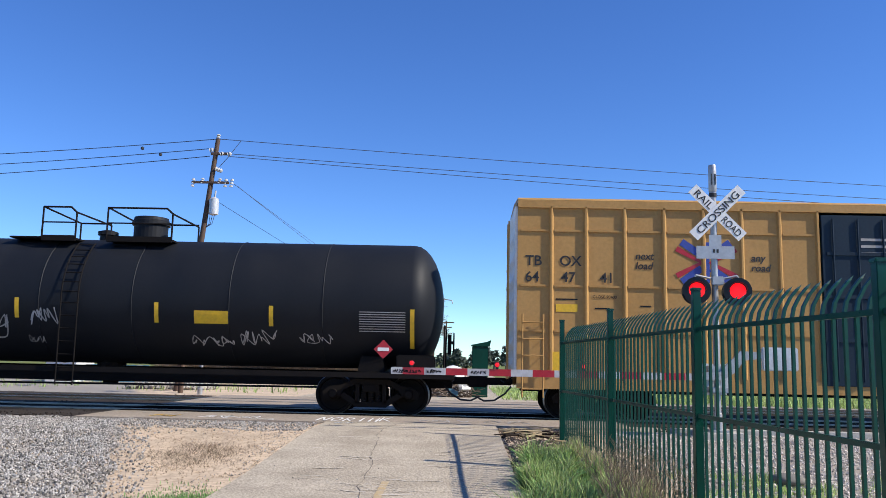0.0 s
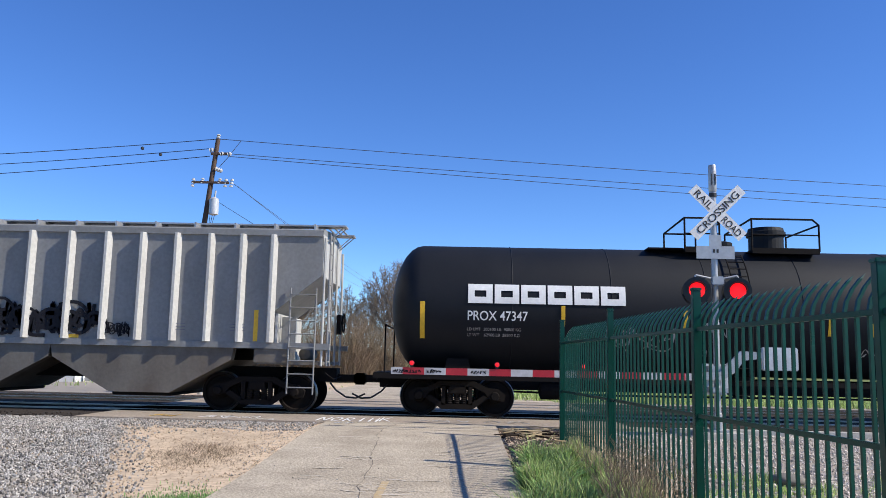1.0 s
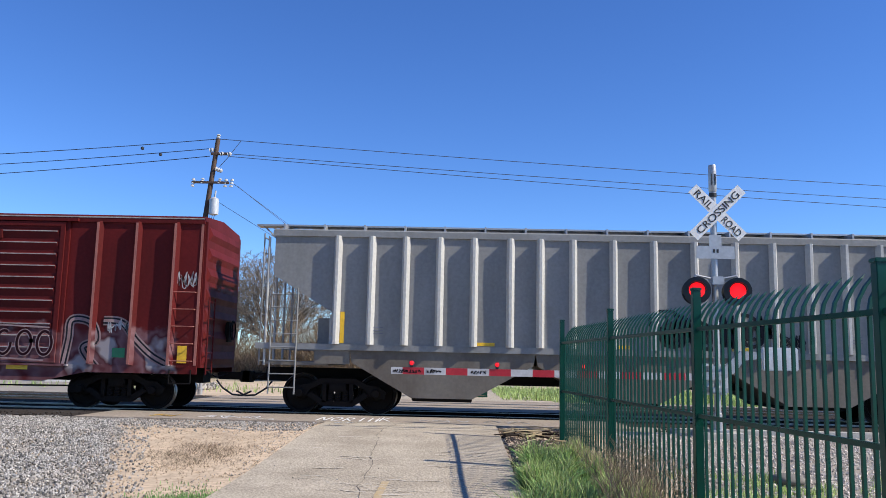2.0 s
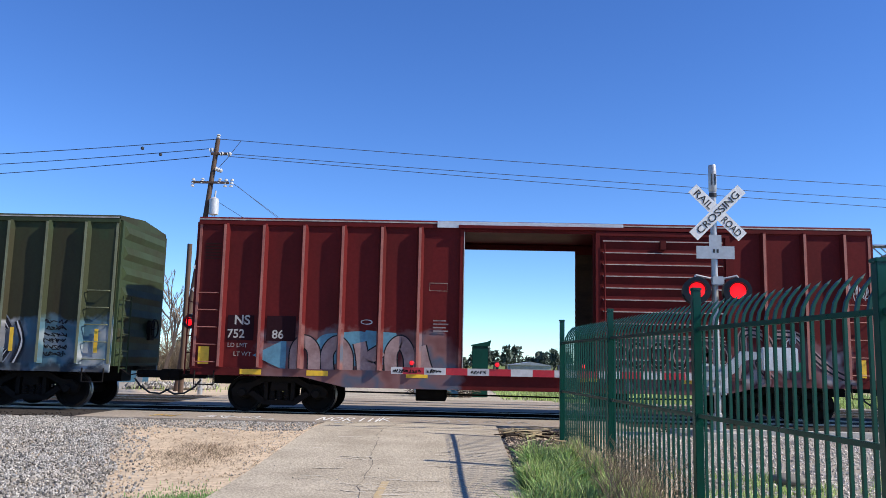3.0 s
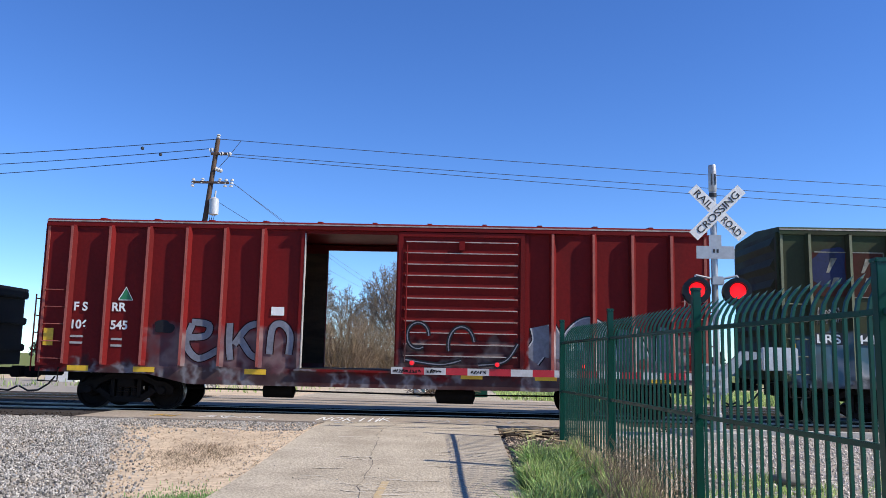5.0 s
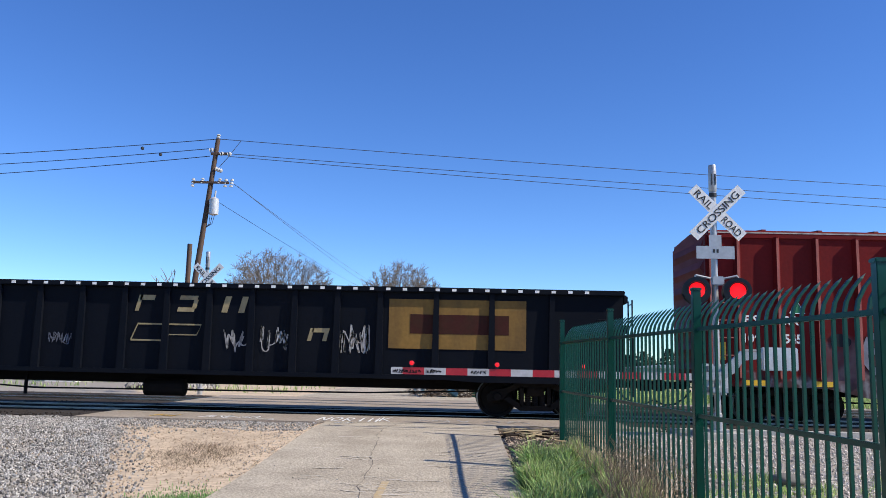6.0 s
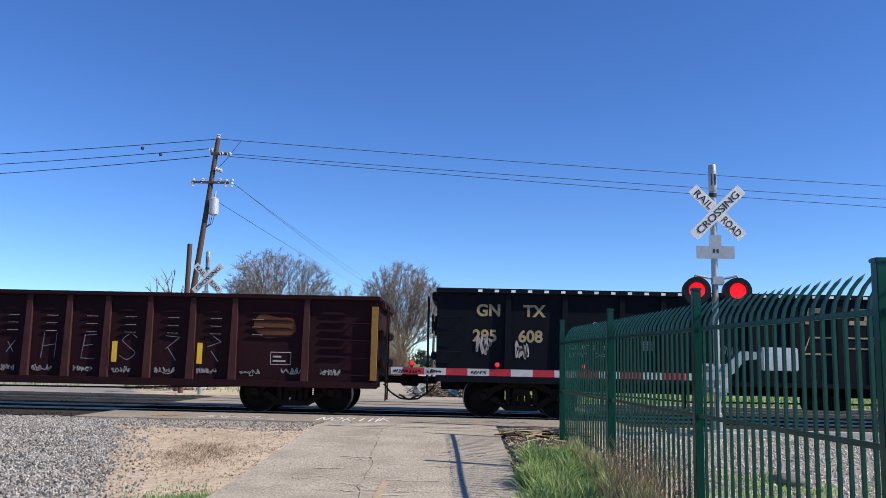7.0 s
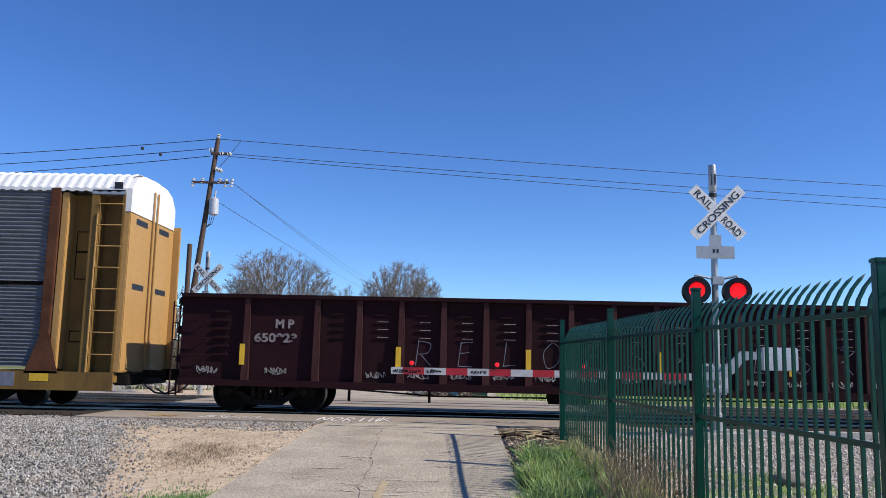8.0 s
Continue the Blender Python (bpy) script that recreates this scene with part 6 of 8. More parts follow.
# ---- crossing signals ----
def crossing_signal(name, m, with_gate, label):
    s = thing(name, m, label, "crossing signal")
    part("foundation", boxes((-0.45, 0.45, -0.4, 0.4, -0.3, 0.06), bevel=0.02), M["concrete"], s, "concrete foundation")
    part("base", boxes((-0.2, 0.2, -0.2, 0.2, 0.06, 0.1), bevel=0.01), M["galv"], s)
    part("mast", lathe([(0.1, 0.09), (0.4, 0.085), (0.42, 0.062), (4.75, 0.062)], 20, "z"), M["galv"], s, "grey steel mast", smooth=True)
    part("mast_cap", lathe([(4.72, 0.066), (4.75, 0.078), (5.24, 0.078), (5.27, 0.07), (5.28, 0.02)], 20, "z"), M["galv"], s, smooth=True)
    for a in (-0.02, 0.03):
        part("cap_slot", boxes((a - 0.012 if a > 0 else a - 0.03, a + 0.012 if a > 0 else a - 0.01, -0.084, -0.076, 4.86, 5.08)), M["black"], s, "dark slot")
    part("clamp", lathe([(4.62, 0.075), (4.7, 0.075)], 16, "z"), M["black"], s)
    # crossbuck
    for k, (ang, off) in enumerate(((45, -0.086), (-45, -0.075))):
        blade = boxes((-0.68, 0.68, -0.004, 0.004, -0.115, 0.115))
        b = part("crossbuck_blade", blade, M["white"], s, "white reflective blade with black lettering")
        b.matrix_basis = pose(0.06, off, 4.3) @ pose(0, 0, 0, 0, -ang, 0)
        words = (("CROSSING", -0.56, 1.12),) if k == 0 else (("RAIL", -0.6, 0.45), ("ROAD", 0.15, 0.46))
        for text, x, w in words:
            o = lettering(text, 0.145, pose(x, -0.009, -0.072, 90, 0, 0), M["black"], b, bold=0.001)
            xsz = max(v.co.x for v in o.data.vertices)
            o.data.transform(Matrix.Diagonal((w / xsz, 1, 1, 1)))
    # number plate above the lamps, left as bars
    part("plate", boxes((-0.37, 0.37, -0.09, -0.084, 3.38, 3.63), (-0.12, 0.12, -0.09, -0.084, 3.631, 3.85)), M["galv"], s, "grey sign plate seen dim")
    part("plate_bar", boxes((-0.05, -0.01, -0.095, -0.091, 3.5, 3.57), (0.02, 0.06, -0.095, -0.091, 3.5, 3.57)), M["black"], s)
    # lamp arm and heads
    part("lamp_arm", pipe([(-0.42, -0.1, 2.98), (-0.4, -0.1, 3.05), (-0.1, -0.1, 2.99), (0.14, -0.1, 2.99), (0.4, -0.1, 3.05), (0.43, -0.1, 2.98)], 0.022), M["galv"], s)
    part("junction_box", boxes((-0.1, 0.14, -0.16, -0.06, 2.86, 3.03), bevel=0.02), M["galv"], s)
    for x, on in ((-0.39, True), (0.39, True)):
        for way in (-1, 1):
            h = part("lamp_head", lathe([(way * 0.14, 0.26), (way * 0.155, 0.26), (way * 0.16, 0.1), (way * 0.0, 0.17), (way * -0.02, 0.05)][::1], 28, "y"), M["black"], s, "black lamp head with round backing")
            h.matrix_basis = pose(x + (0.02 if way > 0 else 0), way * 0.03 - 0.1, 2.74, 0, 0, -15 if way < 0 else 0)
            lit = M["lamp_on"] if (on and way < 0) else M["lamp_dim"]
            lens = part("lens", lathe([(way * 0.162, 0.15), (way * 0.175, 0.12), (way * 0.185, 0.02)], 24, "y"), lit, h, "red lens", smooth=True)
            bm = bmesh.new()
            ra, rb = [], []
            for i in range(13):
                a = math.pi * i / 12
                ra.append(bm.verts.new((0.165 * math.cos(a), way * 0.16, 0.165 * math.sin(a))))
                rb.append(bm.verts.new((0.165 * math.cos(a) * 1.02, way * 0.3, 0.165 * math.sin(a) * 1.0)))
            for i in range(12):
                bm.faces.new((ra[i], ra[i + 1], rb[i + 1], rb[i]))
            hood = part("hood", bm, M["black"], h, "black lamp hood")
    if with_gate:
        part("gate_mechanism", boxes((-0.25, 0.28, 0.12, 0.5, 0.75, 1.35), bevel=0.05), M["silver"], s, "silver gate mechanism housing")
        for z in (0.8, 1.2):
            part("gate_bracket", boxes((-0.2, 0.2, -0.12, 0.12, z, z + 0.1), bevel=0.01), M["galv"], s)
        part("counterweight_arm", plate([(-0.35, 1.04), (0.05, 1.04), (0.3, 1.2), (0.45, 1.42), (0.8, 1.46), (0.8, 1.58), (0.4, 1.6), (0.15, 1.36), (0.0, 1.2), (-0.35, 1.18)], -0.2, -0.12), M["galv"], s, "silver counterweight arm")
        part("counterweight", boxes((0.8, 1.48, -0.22, -0.12, 1.24, 1.68), bevel=0.02), M["silver"], s, "pale grey counterweight")
    return s


SIG = (4.95, 16.0, 0.27)
signal = crossing_signal("crossing_signal", pose(*SIG), True, "grey crossing signal mast with crossbuck and red flashing lamps")
far_signal = crossing_signal("crossing_signal", pose(-9.15, 29.0, 0.02, 0, 0, 0), False, "crossing signal mast behind the tracks with a crossbuck")

gate = thing("gate_arm", pose(4.6, 15.82, 1.36), "red and white striped crossing gate arm, lowered", "gate arm")
x, i = -5.92, 0
while x < 0:
    w = min(0.22 if i == 0 else 0.415, -x)
    part("stripe", boxes((x, x + w, -0.02, 0.02, -0.066, 0.066)), M["red_mark"] if i % 2 else M["gate_white"], gate, "red stripe" if i % 2 else "white stripe")
    x += w
    i += 1
for tx, sd in ((-5.9, 61), (-5.65, 62), (-5.25, 63), (-4.4, 64)):
    part("sprayed_tag", scrawl(tx, -0.035, 0.3, 0.07, 5, 0.014, sd, -0.024), M["spray_dark"], gate, "small dark scribble")
for lx, on in ((-5.53, True), (-3.89, True), (-2.24, True)):
    lamp = part("arm_lamp", boxes((lx - 0.03, lx + 0.03, -0.03, 0.03, 0.066, 0.11), bevel=0.008), M["black"], gate, "small lamp on the arm")
    part("lens", lathe([(-0.045, 0.036), (-0.05, 0.033), (-0.055, 0.008)], 16, "y"), M["lamp_on"] if on else M["lamp_dim"], lamp, "round red lens").matrix_basis = pose(lx, 0, 0.15)
    part("lens_ring", lathe([(-0.044, 0.05), (0.044, 0.05), (0.044, 0.02)], 16, "y"), M["red_mark"], lamp).matrix_basis = pose(lx, 0, 0.15)

# ---- poles and wires ----
def lean_pole(name, base, top, r0, r1, label):
    p = thing(name, pose(*base), label, "utility pole")
    d = Vector(top) - Vector(base)
    bm = bmesh.new()
    rod(bm, (0, 0, -0.4), tuple(d), r0, r1, 16)
    part("pole", bm, M["pole_wood"], p, "weathered brown wooden pole", smooth=True)
    return p, d


PB, PT = (-11.05, 32.0, 0.2), (-9.98, 32.0, 10.3)
up, d = lean_pole("utility_pole", PB, PT, 0.135, 0.09, "leaning brown wooden utility pole with transformer")


def at(z):
    return Vector((d.x * z / d.z, 0, z))


def insulator(parent, p, q, n=3, r=0.07):
    p, q = Vector(p), Vector(q)
    bm = bmesh.new()
    for i in range(n):
        a = p.lerp(q, (i + 0.1) / n)
        b = p.lerp(q, (i + 0.75) / n)
        rod(bm, a, b, r, r * 0.55, 10)
    return part("insulator", bm, M["porcelain"], parent, "pale porcelain insulator")


c = at(9.75)
part("crossarm", boxes((c.x - 0.2, c.x + 0.55, -0.1, 0.0, 9.42, 9.52)), M["pole_wood"], up)
insulator(up, at(10.05), at(10.32), 3, 0.09)
for dx, z in ((-0.25, 9.6), (0.5, 9.45), (0.2, 9.45)):
    insulator(up, at(z) + Vector((dx, -0.05, 0)), at(z) + Vector((dx + 0.18, -0.05, 0.05)), 2, 0.09)
part("crossarm", boxes((at(8.3).x - 0.75, at(8.3).x + 0.75, -0.12, -0.02, 8.24, 8.32)), M["pole_wood"], up)
for dx in (-0.72, -0.35, 0.35, 0.6, 0.85):
    insulator(up, at(8.25) + Vector((dx, -0.06, -0.15 if abs(dx) > 0.5 else 0)), at(8.25) + Vector((dx + 0.05, -0.06, 0.22)), 3, 0.08)
insulator(up, at(8.85) + Vector((0.12, -0.05, 0)), at(8.75) + Vector((0.42, -0.05, 0)), 3, 0.1)
t = part("transformer", lathe([(6.95, 0.1), (6.98, 0.19), (7.6, 0.19), (7.64, 0.14), (7.68, 0.05)], 18, "z"), M["silver"], up, "pale grey pole transformer", smooth=True)
t.matrix_basis = pose(at(7.3).x + 0.3, -0.05, 0)
part("bushing", pipe([(at(7.3).x + 0.32, -0.05, 7.66), (at(7.3).x + 0.34, -0.05, 7.95)], 0.035), M["porcelain"], up)
for k in range(3):
    part("drop_wire", pipe([(at(7).x + 0.2 + k * 0.09, -0.05, 6.95), (at(7).x + 0.18 + k * 0.06, -0.05, 6.6), (at(6.5).x + 0.12, -0.05, 6.45)], 0.012, 5), M["wire"], up)
part("jumper_wire", pipe([(at(10).x + 0.9, 0.2, 10.1), (at(9.3).x + 0.5, 0, 9.3), (at(9).x + 0.2, 0, 8.9)], 0.012, 5), M["wire"], up)
for (x0, y0, z0), (x1, y1, z1), lab in (((-10.18, 30.0, 0.2), (-10.18, 30.0, 5.7), "short bare wooden pole stub"),):
    q, _ = lean_pole("pole_stub", (x0, y0, z0), (x1, y1, z1), 0.1, 0.09, lab)


def wire(name, a, b, sag, r=0.014, n=24, label="thin dark overhead wire"):
    a, b = Vector(a), Vector(b)
    pts = []
    for i in range(n + 1):
        s = i / n
        p = a.lerp(b, s)
        p.z -= sag * 4 * s * (1 - s)
        pts.append(p)
    bm = bmesh.new()
    rings = [[bm.verts.new(p + Vector((0, r * math.cos(k * 1.2566), r * math.sin(k * 1.2566)))) for k in range(5)] for p in pts]
    for u, v in zip(rings, rings[1:]):
        for k in range(5):
            bm.faces.new((u[k], u[(k + 1) % 5], v[(k + 1) % 5], v[k]))
    return tagged(part(name, bm, M["wire"]), label, "overhead wire", "overhead wires")


T = Vector(PT)
for (px, py, pz), end, sag in (((0, 0, 0), (24.2, 37.0, 9.72), 0.1), ((0.35, 0, -0.6), (24.2, 37.0, 9.12), 0.1), ((0.5, 0, -0.72), (24.2, 37.0, 8.7), 0.1)):
    a = T + Vector((px, py, pz))
    b = a + (Vector(end) - a) * 1.0
    wire("overhead_wire", a, b, sag, 0.013)
for (px, pz), end in (((0, 0), (-23.5, 34.5, 9.95)), ((-0.25, -0.4), (-23.5, 34.5, 9.47)), ((-0.3, -0.72), (-23.5, 34.5, 9.02))):
    wire("overhead_wire", T + Vector((px, 0, pz)), end, 0.06, 0.016)
for (px, pz), end in (((0.6, -1.75), (-11.0, 100.0, 11.0)), ((0.9, -1.95), (-11.5, 100.0, 10.7)), ((0.15, -2.6), (-12.0, 100.0, 10.2))):
    wire("overhead_wire", T + Vector((px, 0, pz)), end, 0.15, 0.013)
for x, y, z in ((-13.3, 32.6, 10.02), (-12.45, 32.4, 9.72)):
    tagged(part("wire_marker", lathe([(-0.07, 0.02), (-0.04, 0.07), (0.04, 0.07), (0.07, 0.02)], 10, "z"), M["black"]), "small dark round marker on an overhead wire", "wire marker").matrix_basis = pose(x, y, z)


# ---- plants ----
def strokes(name, items, material, label, category, kind=""):
    """Many thin tapered blades or twigs (start, end, radius) in one mesh."""
    verts, faces = [], []
    for a, b, r0, r1 in items:
        a, b = Vector(a), Vector(b)
        d = (b - a)
        if d.length < 1e-5:
            continue
        u = d.cross(Vector((0.3, 0.2, 1)) if abs(d.normalized().z) < 0.9 else Vector((1, 0.1, 0))).normalized()
        w = d.cross(u).normalized()
        n = len(verts)
        for p, r in ((a, r0), (b, r1)):
            for k in range(3):
                t = 2.094 * k
                verts.append(tuple(p + (u * math.cos(t) + w * math.sin(t)) * r))
        for k in range(3):
            j = (k + 1) % 3
            faces.append((n + k, n + j, n + 3 + j, n + 3 + k))
    me = bpy.data.meshes.new(name)
    me.from_pydata(verts, [], faces)
    me.materials.append(material)
    return me


def grow(rnd, base, direction, length, radius, depth, out, spread=0.6, up=0.25, shrink=0.74, forks=(2, 3)):
    p, d = Vector(base), Vector(direction).normalized()
    segs = 3
    for i in range(segs):
        d = (d + Vector((rnd.uniform(-1, 1), rnd.uniform(-1, 1), rnd.uniform(-0.5, 1) * up * 2)) * 0.16).normalized()
        q = p + d * length / segs
        r1 = radius * (1 - 0.3 * (i + 1) / segs)
        out[0 if depth > 3 else 1].append((p, q, radius * (1 - 0.3 * i / segs), r1))
        if depth < 4 and i < segs - 1 and depth > 0:
            side = (d + Vector((rnd.uniform(-1, 1), rnd.uniform(-1, 1), rnd.uniform(-0.2, 0.8))) * 0.8).normalized()
            grow(rnd, q, side, length * 0.55, r1 * 0.5, depth - 2, out, spread, up, shrink, forks)
        p = q
    if depth > 0:
        for _ in range(rnd.choice(forks)):
            side = (d + Vector((rnd.uniform(-1, 1), rnd.uniform(-1, 1), rnd.uniform(-0.3, 0.9))) * spread).normalized()
            grow(rnd, p, side, length * shrink * rnd.uniform(0.8, 1.15), radius * 0.62, depth - 1, out, spread, up, shrink, forks)


def bare_tree(x, y, height, seed, label, trunks=1, spread=0.75, depth=6):
    rnd = random.Random(seed)
    t = thing("bare_tree", pose(x, y, ground_height(x, y) - 0.05), label, "tree", "bare trees behind the tracks")
    out = ([], [])
    for k in range(trunks):
        d = (rnd.uniform(-0.25, 0.25), rnd.uniform(-0.25, 0.25), 1)
        grow(rnd, (rnd.uniform(-0.3, 0.3) * (trunks > 1), 0, 0), d, height * 0.27, height * 0.022, depth, out, spread)
    hi = max(b.z for s in out for _, b, _, _ in s)
    f = height / hi
    for n, items, mat in (("trunk", out[0], M["bark"]), ("crown", out[1], M["twig"])):
        items = [(a * f, b * f, max(r0, 0.012), max(r1, 0.009)) for a, b, r0, r1 in items]
        o = new(n, strokes(n, items, mat, "", ""))
        o.parent = t
    return t


def dome_tree(x, y, height, width, seed, label, limbs=9, tips=34):
    """A bare broad tree: limbs fan out from a short trunk, fork and fork again, and end in fine twigs on a rounded crown."""
    rnd = random.Random(seed)
    t = thing("bare_tree", pose(x, y, ground_height(x, y) - 0.05), label, "tree", "bare trees behind the tracks")
    wood, fine = [], []  # limbs, and all thinner than them
    fork = Vector((0, 0, height * 0.2))
    for k in range(3):
        wood.append((Vector((0.1 * k, 0, -0.1)), fork + Vector((0.12 * (k - 1), 0, 0)), height * 0.024, height * 0.018))

    def crown(a, e):
        bump = 1 + 0.12 * noise.noise((math.cos(a) * 1.5 + seed, math.sin(a) * 1.5, e * 2))
        return Vector((width / 2 * math.cos(a) * max(0.0, math.cos(e)) ** 0.6 * bump, width / 2 * math.sin(a) * max(0.0, math.cos(e)) ** 0.6 * bump, height * (0.42 + 0.58 * math.sin(e)) * (0.5 + 0.5 * bump)))

    def bough(p, d, goal, r, steps, out):
        pts = [p]
        for i in range(steps):
            to = goal - pts[-1]
            left = steps - i
            d = (d + to.normalized() * 0.75 + Vector((rnd.uniform(-1, 1), rnd.uniform(-1, 1), rnd.uniform(-1, 1))) * 0.22).normalized()
            pts.append(pts[-1] + d * to.length / left)
            out.append((pts[-2], pts[-1], r * (1 - 0.55 * i / steps), r * (1 - 0.55 * (i + 1) / steps)))
        return pts, d

    for k in range(limbs):
        a = 6.283 * (k + rnd.uniform(-0.3, 0.3)) / limbs
        e = (0.3, 0.65, 1.05)[k % 3]
        pts, d = bough(fork, Vector((math.cos(a) * 0.5, math.sin(a) * 0.5, 1)), crown(a, e) * 0.72, height * 0.011, 7, wood)
        for q in pts[2:]:
            for _ in range(tips // 7):
                a2, e2 = a + rnd.gauss(0, 0.42), min(1.5, max(-0.05, e + rnd.gauss(0, 0.32)))
                goal = crown(a2, e2)
                mid, d2 = bough(q, (goal - q).normalized() + Vector((0, 0, 0.5)), goal * rnd.uniform(0.9, 1.0), 0.02, 5, fine)
                for w in mid[2:]:
                    for _ in range(2):
                        v = ((w - fork).normalized() + Vector((rnd.uniform(-1, 1), rnd.uniform(-1, 1), rnd.uniform(-0.8, 0.5))) * 0.8).normalized()
                        z = w + v * rnd.uniform(0.2, 0.55)
                        fine.append((w, z, 0.01, 0.008))
                        fine.append((w.lerp(z, 0.5), w.lerp(z, 0.5) + (v + Vector((rnd.uniform(-1, 1), rnd.uniform(-1, 1), 0.2))).normalized() * 0.3, 0.01, 0.007))
                tip = mid[-1]
                for _ in range(7):
                    v = ((tip - fork).normalized() * 0.5 + Vector((rnd.uniform(-1, 1), rnd.uniform(-1, 1), rnd.uniform(-0.9, 0.6)))).normalized()
                    fine.append((tip, tip + v * rnd.uniform(0.2, 0.5), 0.009, 0.007))
    for n, items, mat in (("trunk", wood, M["bark"]), ("crown", fine, M["twig"])):
        o = new(n, strokes(n, items, mat, "", ""))
        o.parent = t
    return t


dome_tree(-13.5, 60, 9.1, 8.6, 11, "broad bare tree with pale brown branches", 14, 42)
dome_tree(-4.3, 60, 8.2, 6.4, 13, "bare round-crowned tree behind the tracks", 12, 42)
dome_tree(-9.2, 66, 7.0, 3.6, 17, "smaller bare tree among brush", 6, 21)
dome_tree(-7.4, 66, 6.6, 3.4, 14, "smaller bare tree among brush", 6, 21)
dome_tree(-17.2, 62, 7.0, 3.6, 12, "smaller bare tree behind the pole", 6, 21)
bare_tree(-16.6, 46, 6.2, 15, "dead thin tree with few limbs", 1, 0.5, 4)
bare_tree(-19.5, 55, 5.0, 16, "low bare tree behind the tracks", 1, 0.8, 5)


def brush(x, y, w, h, seed, count, material, label, name="bush"):
    """A rounded thicket of thin stems from the ground."""
    rnd = random.Random(seed)
    items = []
    for i in range(count):
        a = rnd.uniform(0, 6.283)
        rr = math.sqrt(rnd.random())
        bx, by = 0.35 * w * rr * math.cos(a), 0.3 * w * rr * math.sin(a)
        hh = h * rnd.uniform(0.45, 1.05) * (1 - 0.45 * rr * rr)
        p = Vector((bx, by, 0))
        d = Vector((bx * 0.6 / w, by * 0.6 / w, 0.5)).normalized()
        for s in range(4):
            d = (d + Vector((rnd.uniform(-1, 1), rnd.uniform(-1, 1), rnd.uniform(-0.3, 0.5))) * 0.28).normalized()
            q = p + d * hh / 3.2
            items.append((p, q, 0.014 - 0.002 * s, 0.011 - 0.002 * s))
            if s > 0:
                e = (d + Vector((rnd.uniform(-1, 1), rnd.uniform(-1, 1), rnd.uniform(-0.3, 0.6)))).normalized()
                items.append((q, q + e * hh * 0.22, 0.009, 0.005))
            p = q
    t = new(name, strokes(name, items, material, "", ""))
    t.matrix_basis = pose(x, y, ground_height(x, y) - 0.04)
    return tagged(t, label, "bush", "brush behind the tracks")


for i, (x, y, w, h) in enumerate(((-9.4, 50, 4.2, 3.4), (-7.2, 50, 4.5, 3.6), (-5.0, 52, 4.0, 3.0), (-11.8, 52, 4.0, 2.6), (-14.5, 54, 4.5, 2.4), (-18, 54, 5, 2.6))):
    brush(x, y, w, h, 40 + i, 900, M["brush"], "dense brown leafless thicket")


def blades(name, count, where, height, material, seed, label, category, width=0.006, lean=0.35):
    rnd = random.Random(seed)
    verts, faces = [], []
    for _ in range(count):
        x, y = where(rnd)
        z = ground_height(x, y) - 0.03
        h = height * rnd.uniform(0.4, 1.15) * (0.85 + 0.9 * noise.noise((x * 1.6, y * 1.6, 8.0)) + 0.55 * noise.noise((x * 5.0, y * 5.0, 3.0)))
        a = rnd.uniform(0, 6.283)
        lx, ly = lean * h * rnd.uniform(0.1, 1.3) * math.cos(a), lean * h * rnd.uniform(0.1, 1.3) * math.sin(a)
        wx, wy = -math.sin(a) * width, math.cos(a) * width
        n = len(verts)
        verts += [(x - wx, y - wy, z), (x + wx, y + wy, z), (x + lx * 0.4 + wx * 0.8, y + ly * 0.4 + wy * 0.8, z + h * 0.6), (x + lx * 0.4 - wx * 0.8, y + ly * 0.4 - wy * 0.8, z + h * 0.6), (x + lx, y + ly, z + h)]
        faces += [(n, n + 1, n + 2, n + 3), (n + 3, n + 2, n + 4)]
    me = bpy.data.meshes.new(name)
    me.from_pydata(verts, [], faces)
    me.materials.append(material)
    return tagged(new(name, me), label, category, kind="stuff")


def verge(rnd):
    while True:
        y = rnd.uniform(7.6, 13.8)
        edge = 2.2 - 0.045 * (y - 5.2)
        x = rnd.uniform(0.55, 2.5)
        lo = 0.95 + 0.55 * noise.noise((y * 0.9, 7.3, 0)) + max(0, y - 12.2) * 0.5
        if lo < x < edge + 0.15:
            return x, y


def verge_near(rnd):
    while True:
        x, y = verge(rnd)
        if y < 12.7 and x < 1.75 + 0.35 * noise.noise((y * 1.3, 2.1, 0)):
            return x, y


def verge_dry(rnd):
    while True:
        x, y = verge(rnd)
        if y > 12.6 or x > 1.65:
            return x, y


def roadside(rnd):
    x, y = rnd.gauss(-3.0, 0.28), rnd.gauss(9.1, 0.45)
    return x, y


def behind_fence(rnd):
    while True:
        x, y = rnd.uniform(2.6, 9.0), rnd.uniform(7.5, 11.6)
        if noise.noise((x * 0.7, y * 0.7, 2.0)) > -0.1 and x > 2.75 + (9 - y) * 0.05:
            return x, y


def far_green(rnd):
    x, y = rnd.uniform(1.5, 30), rnd.uniform(28.8, 42)
    return x, y


def far_left(rnd):
    while True:
        x, y = rnd.uniform(-24, -5.6), rnd.uniform(31.5, 42)
        if noise.noise((x * 0.3, y * 0.3, 5.0)) > 0.0:
            return x, y


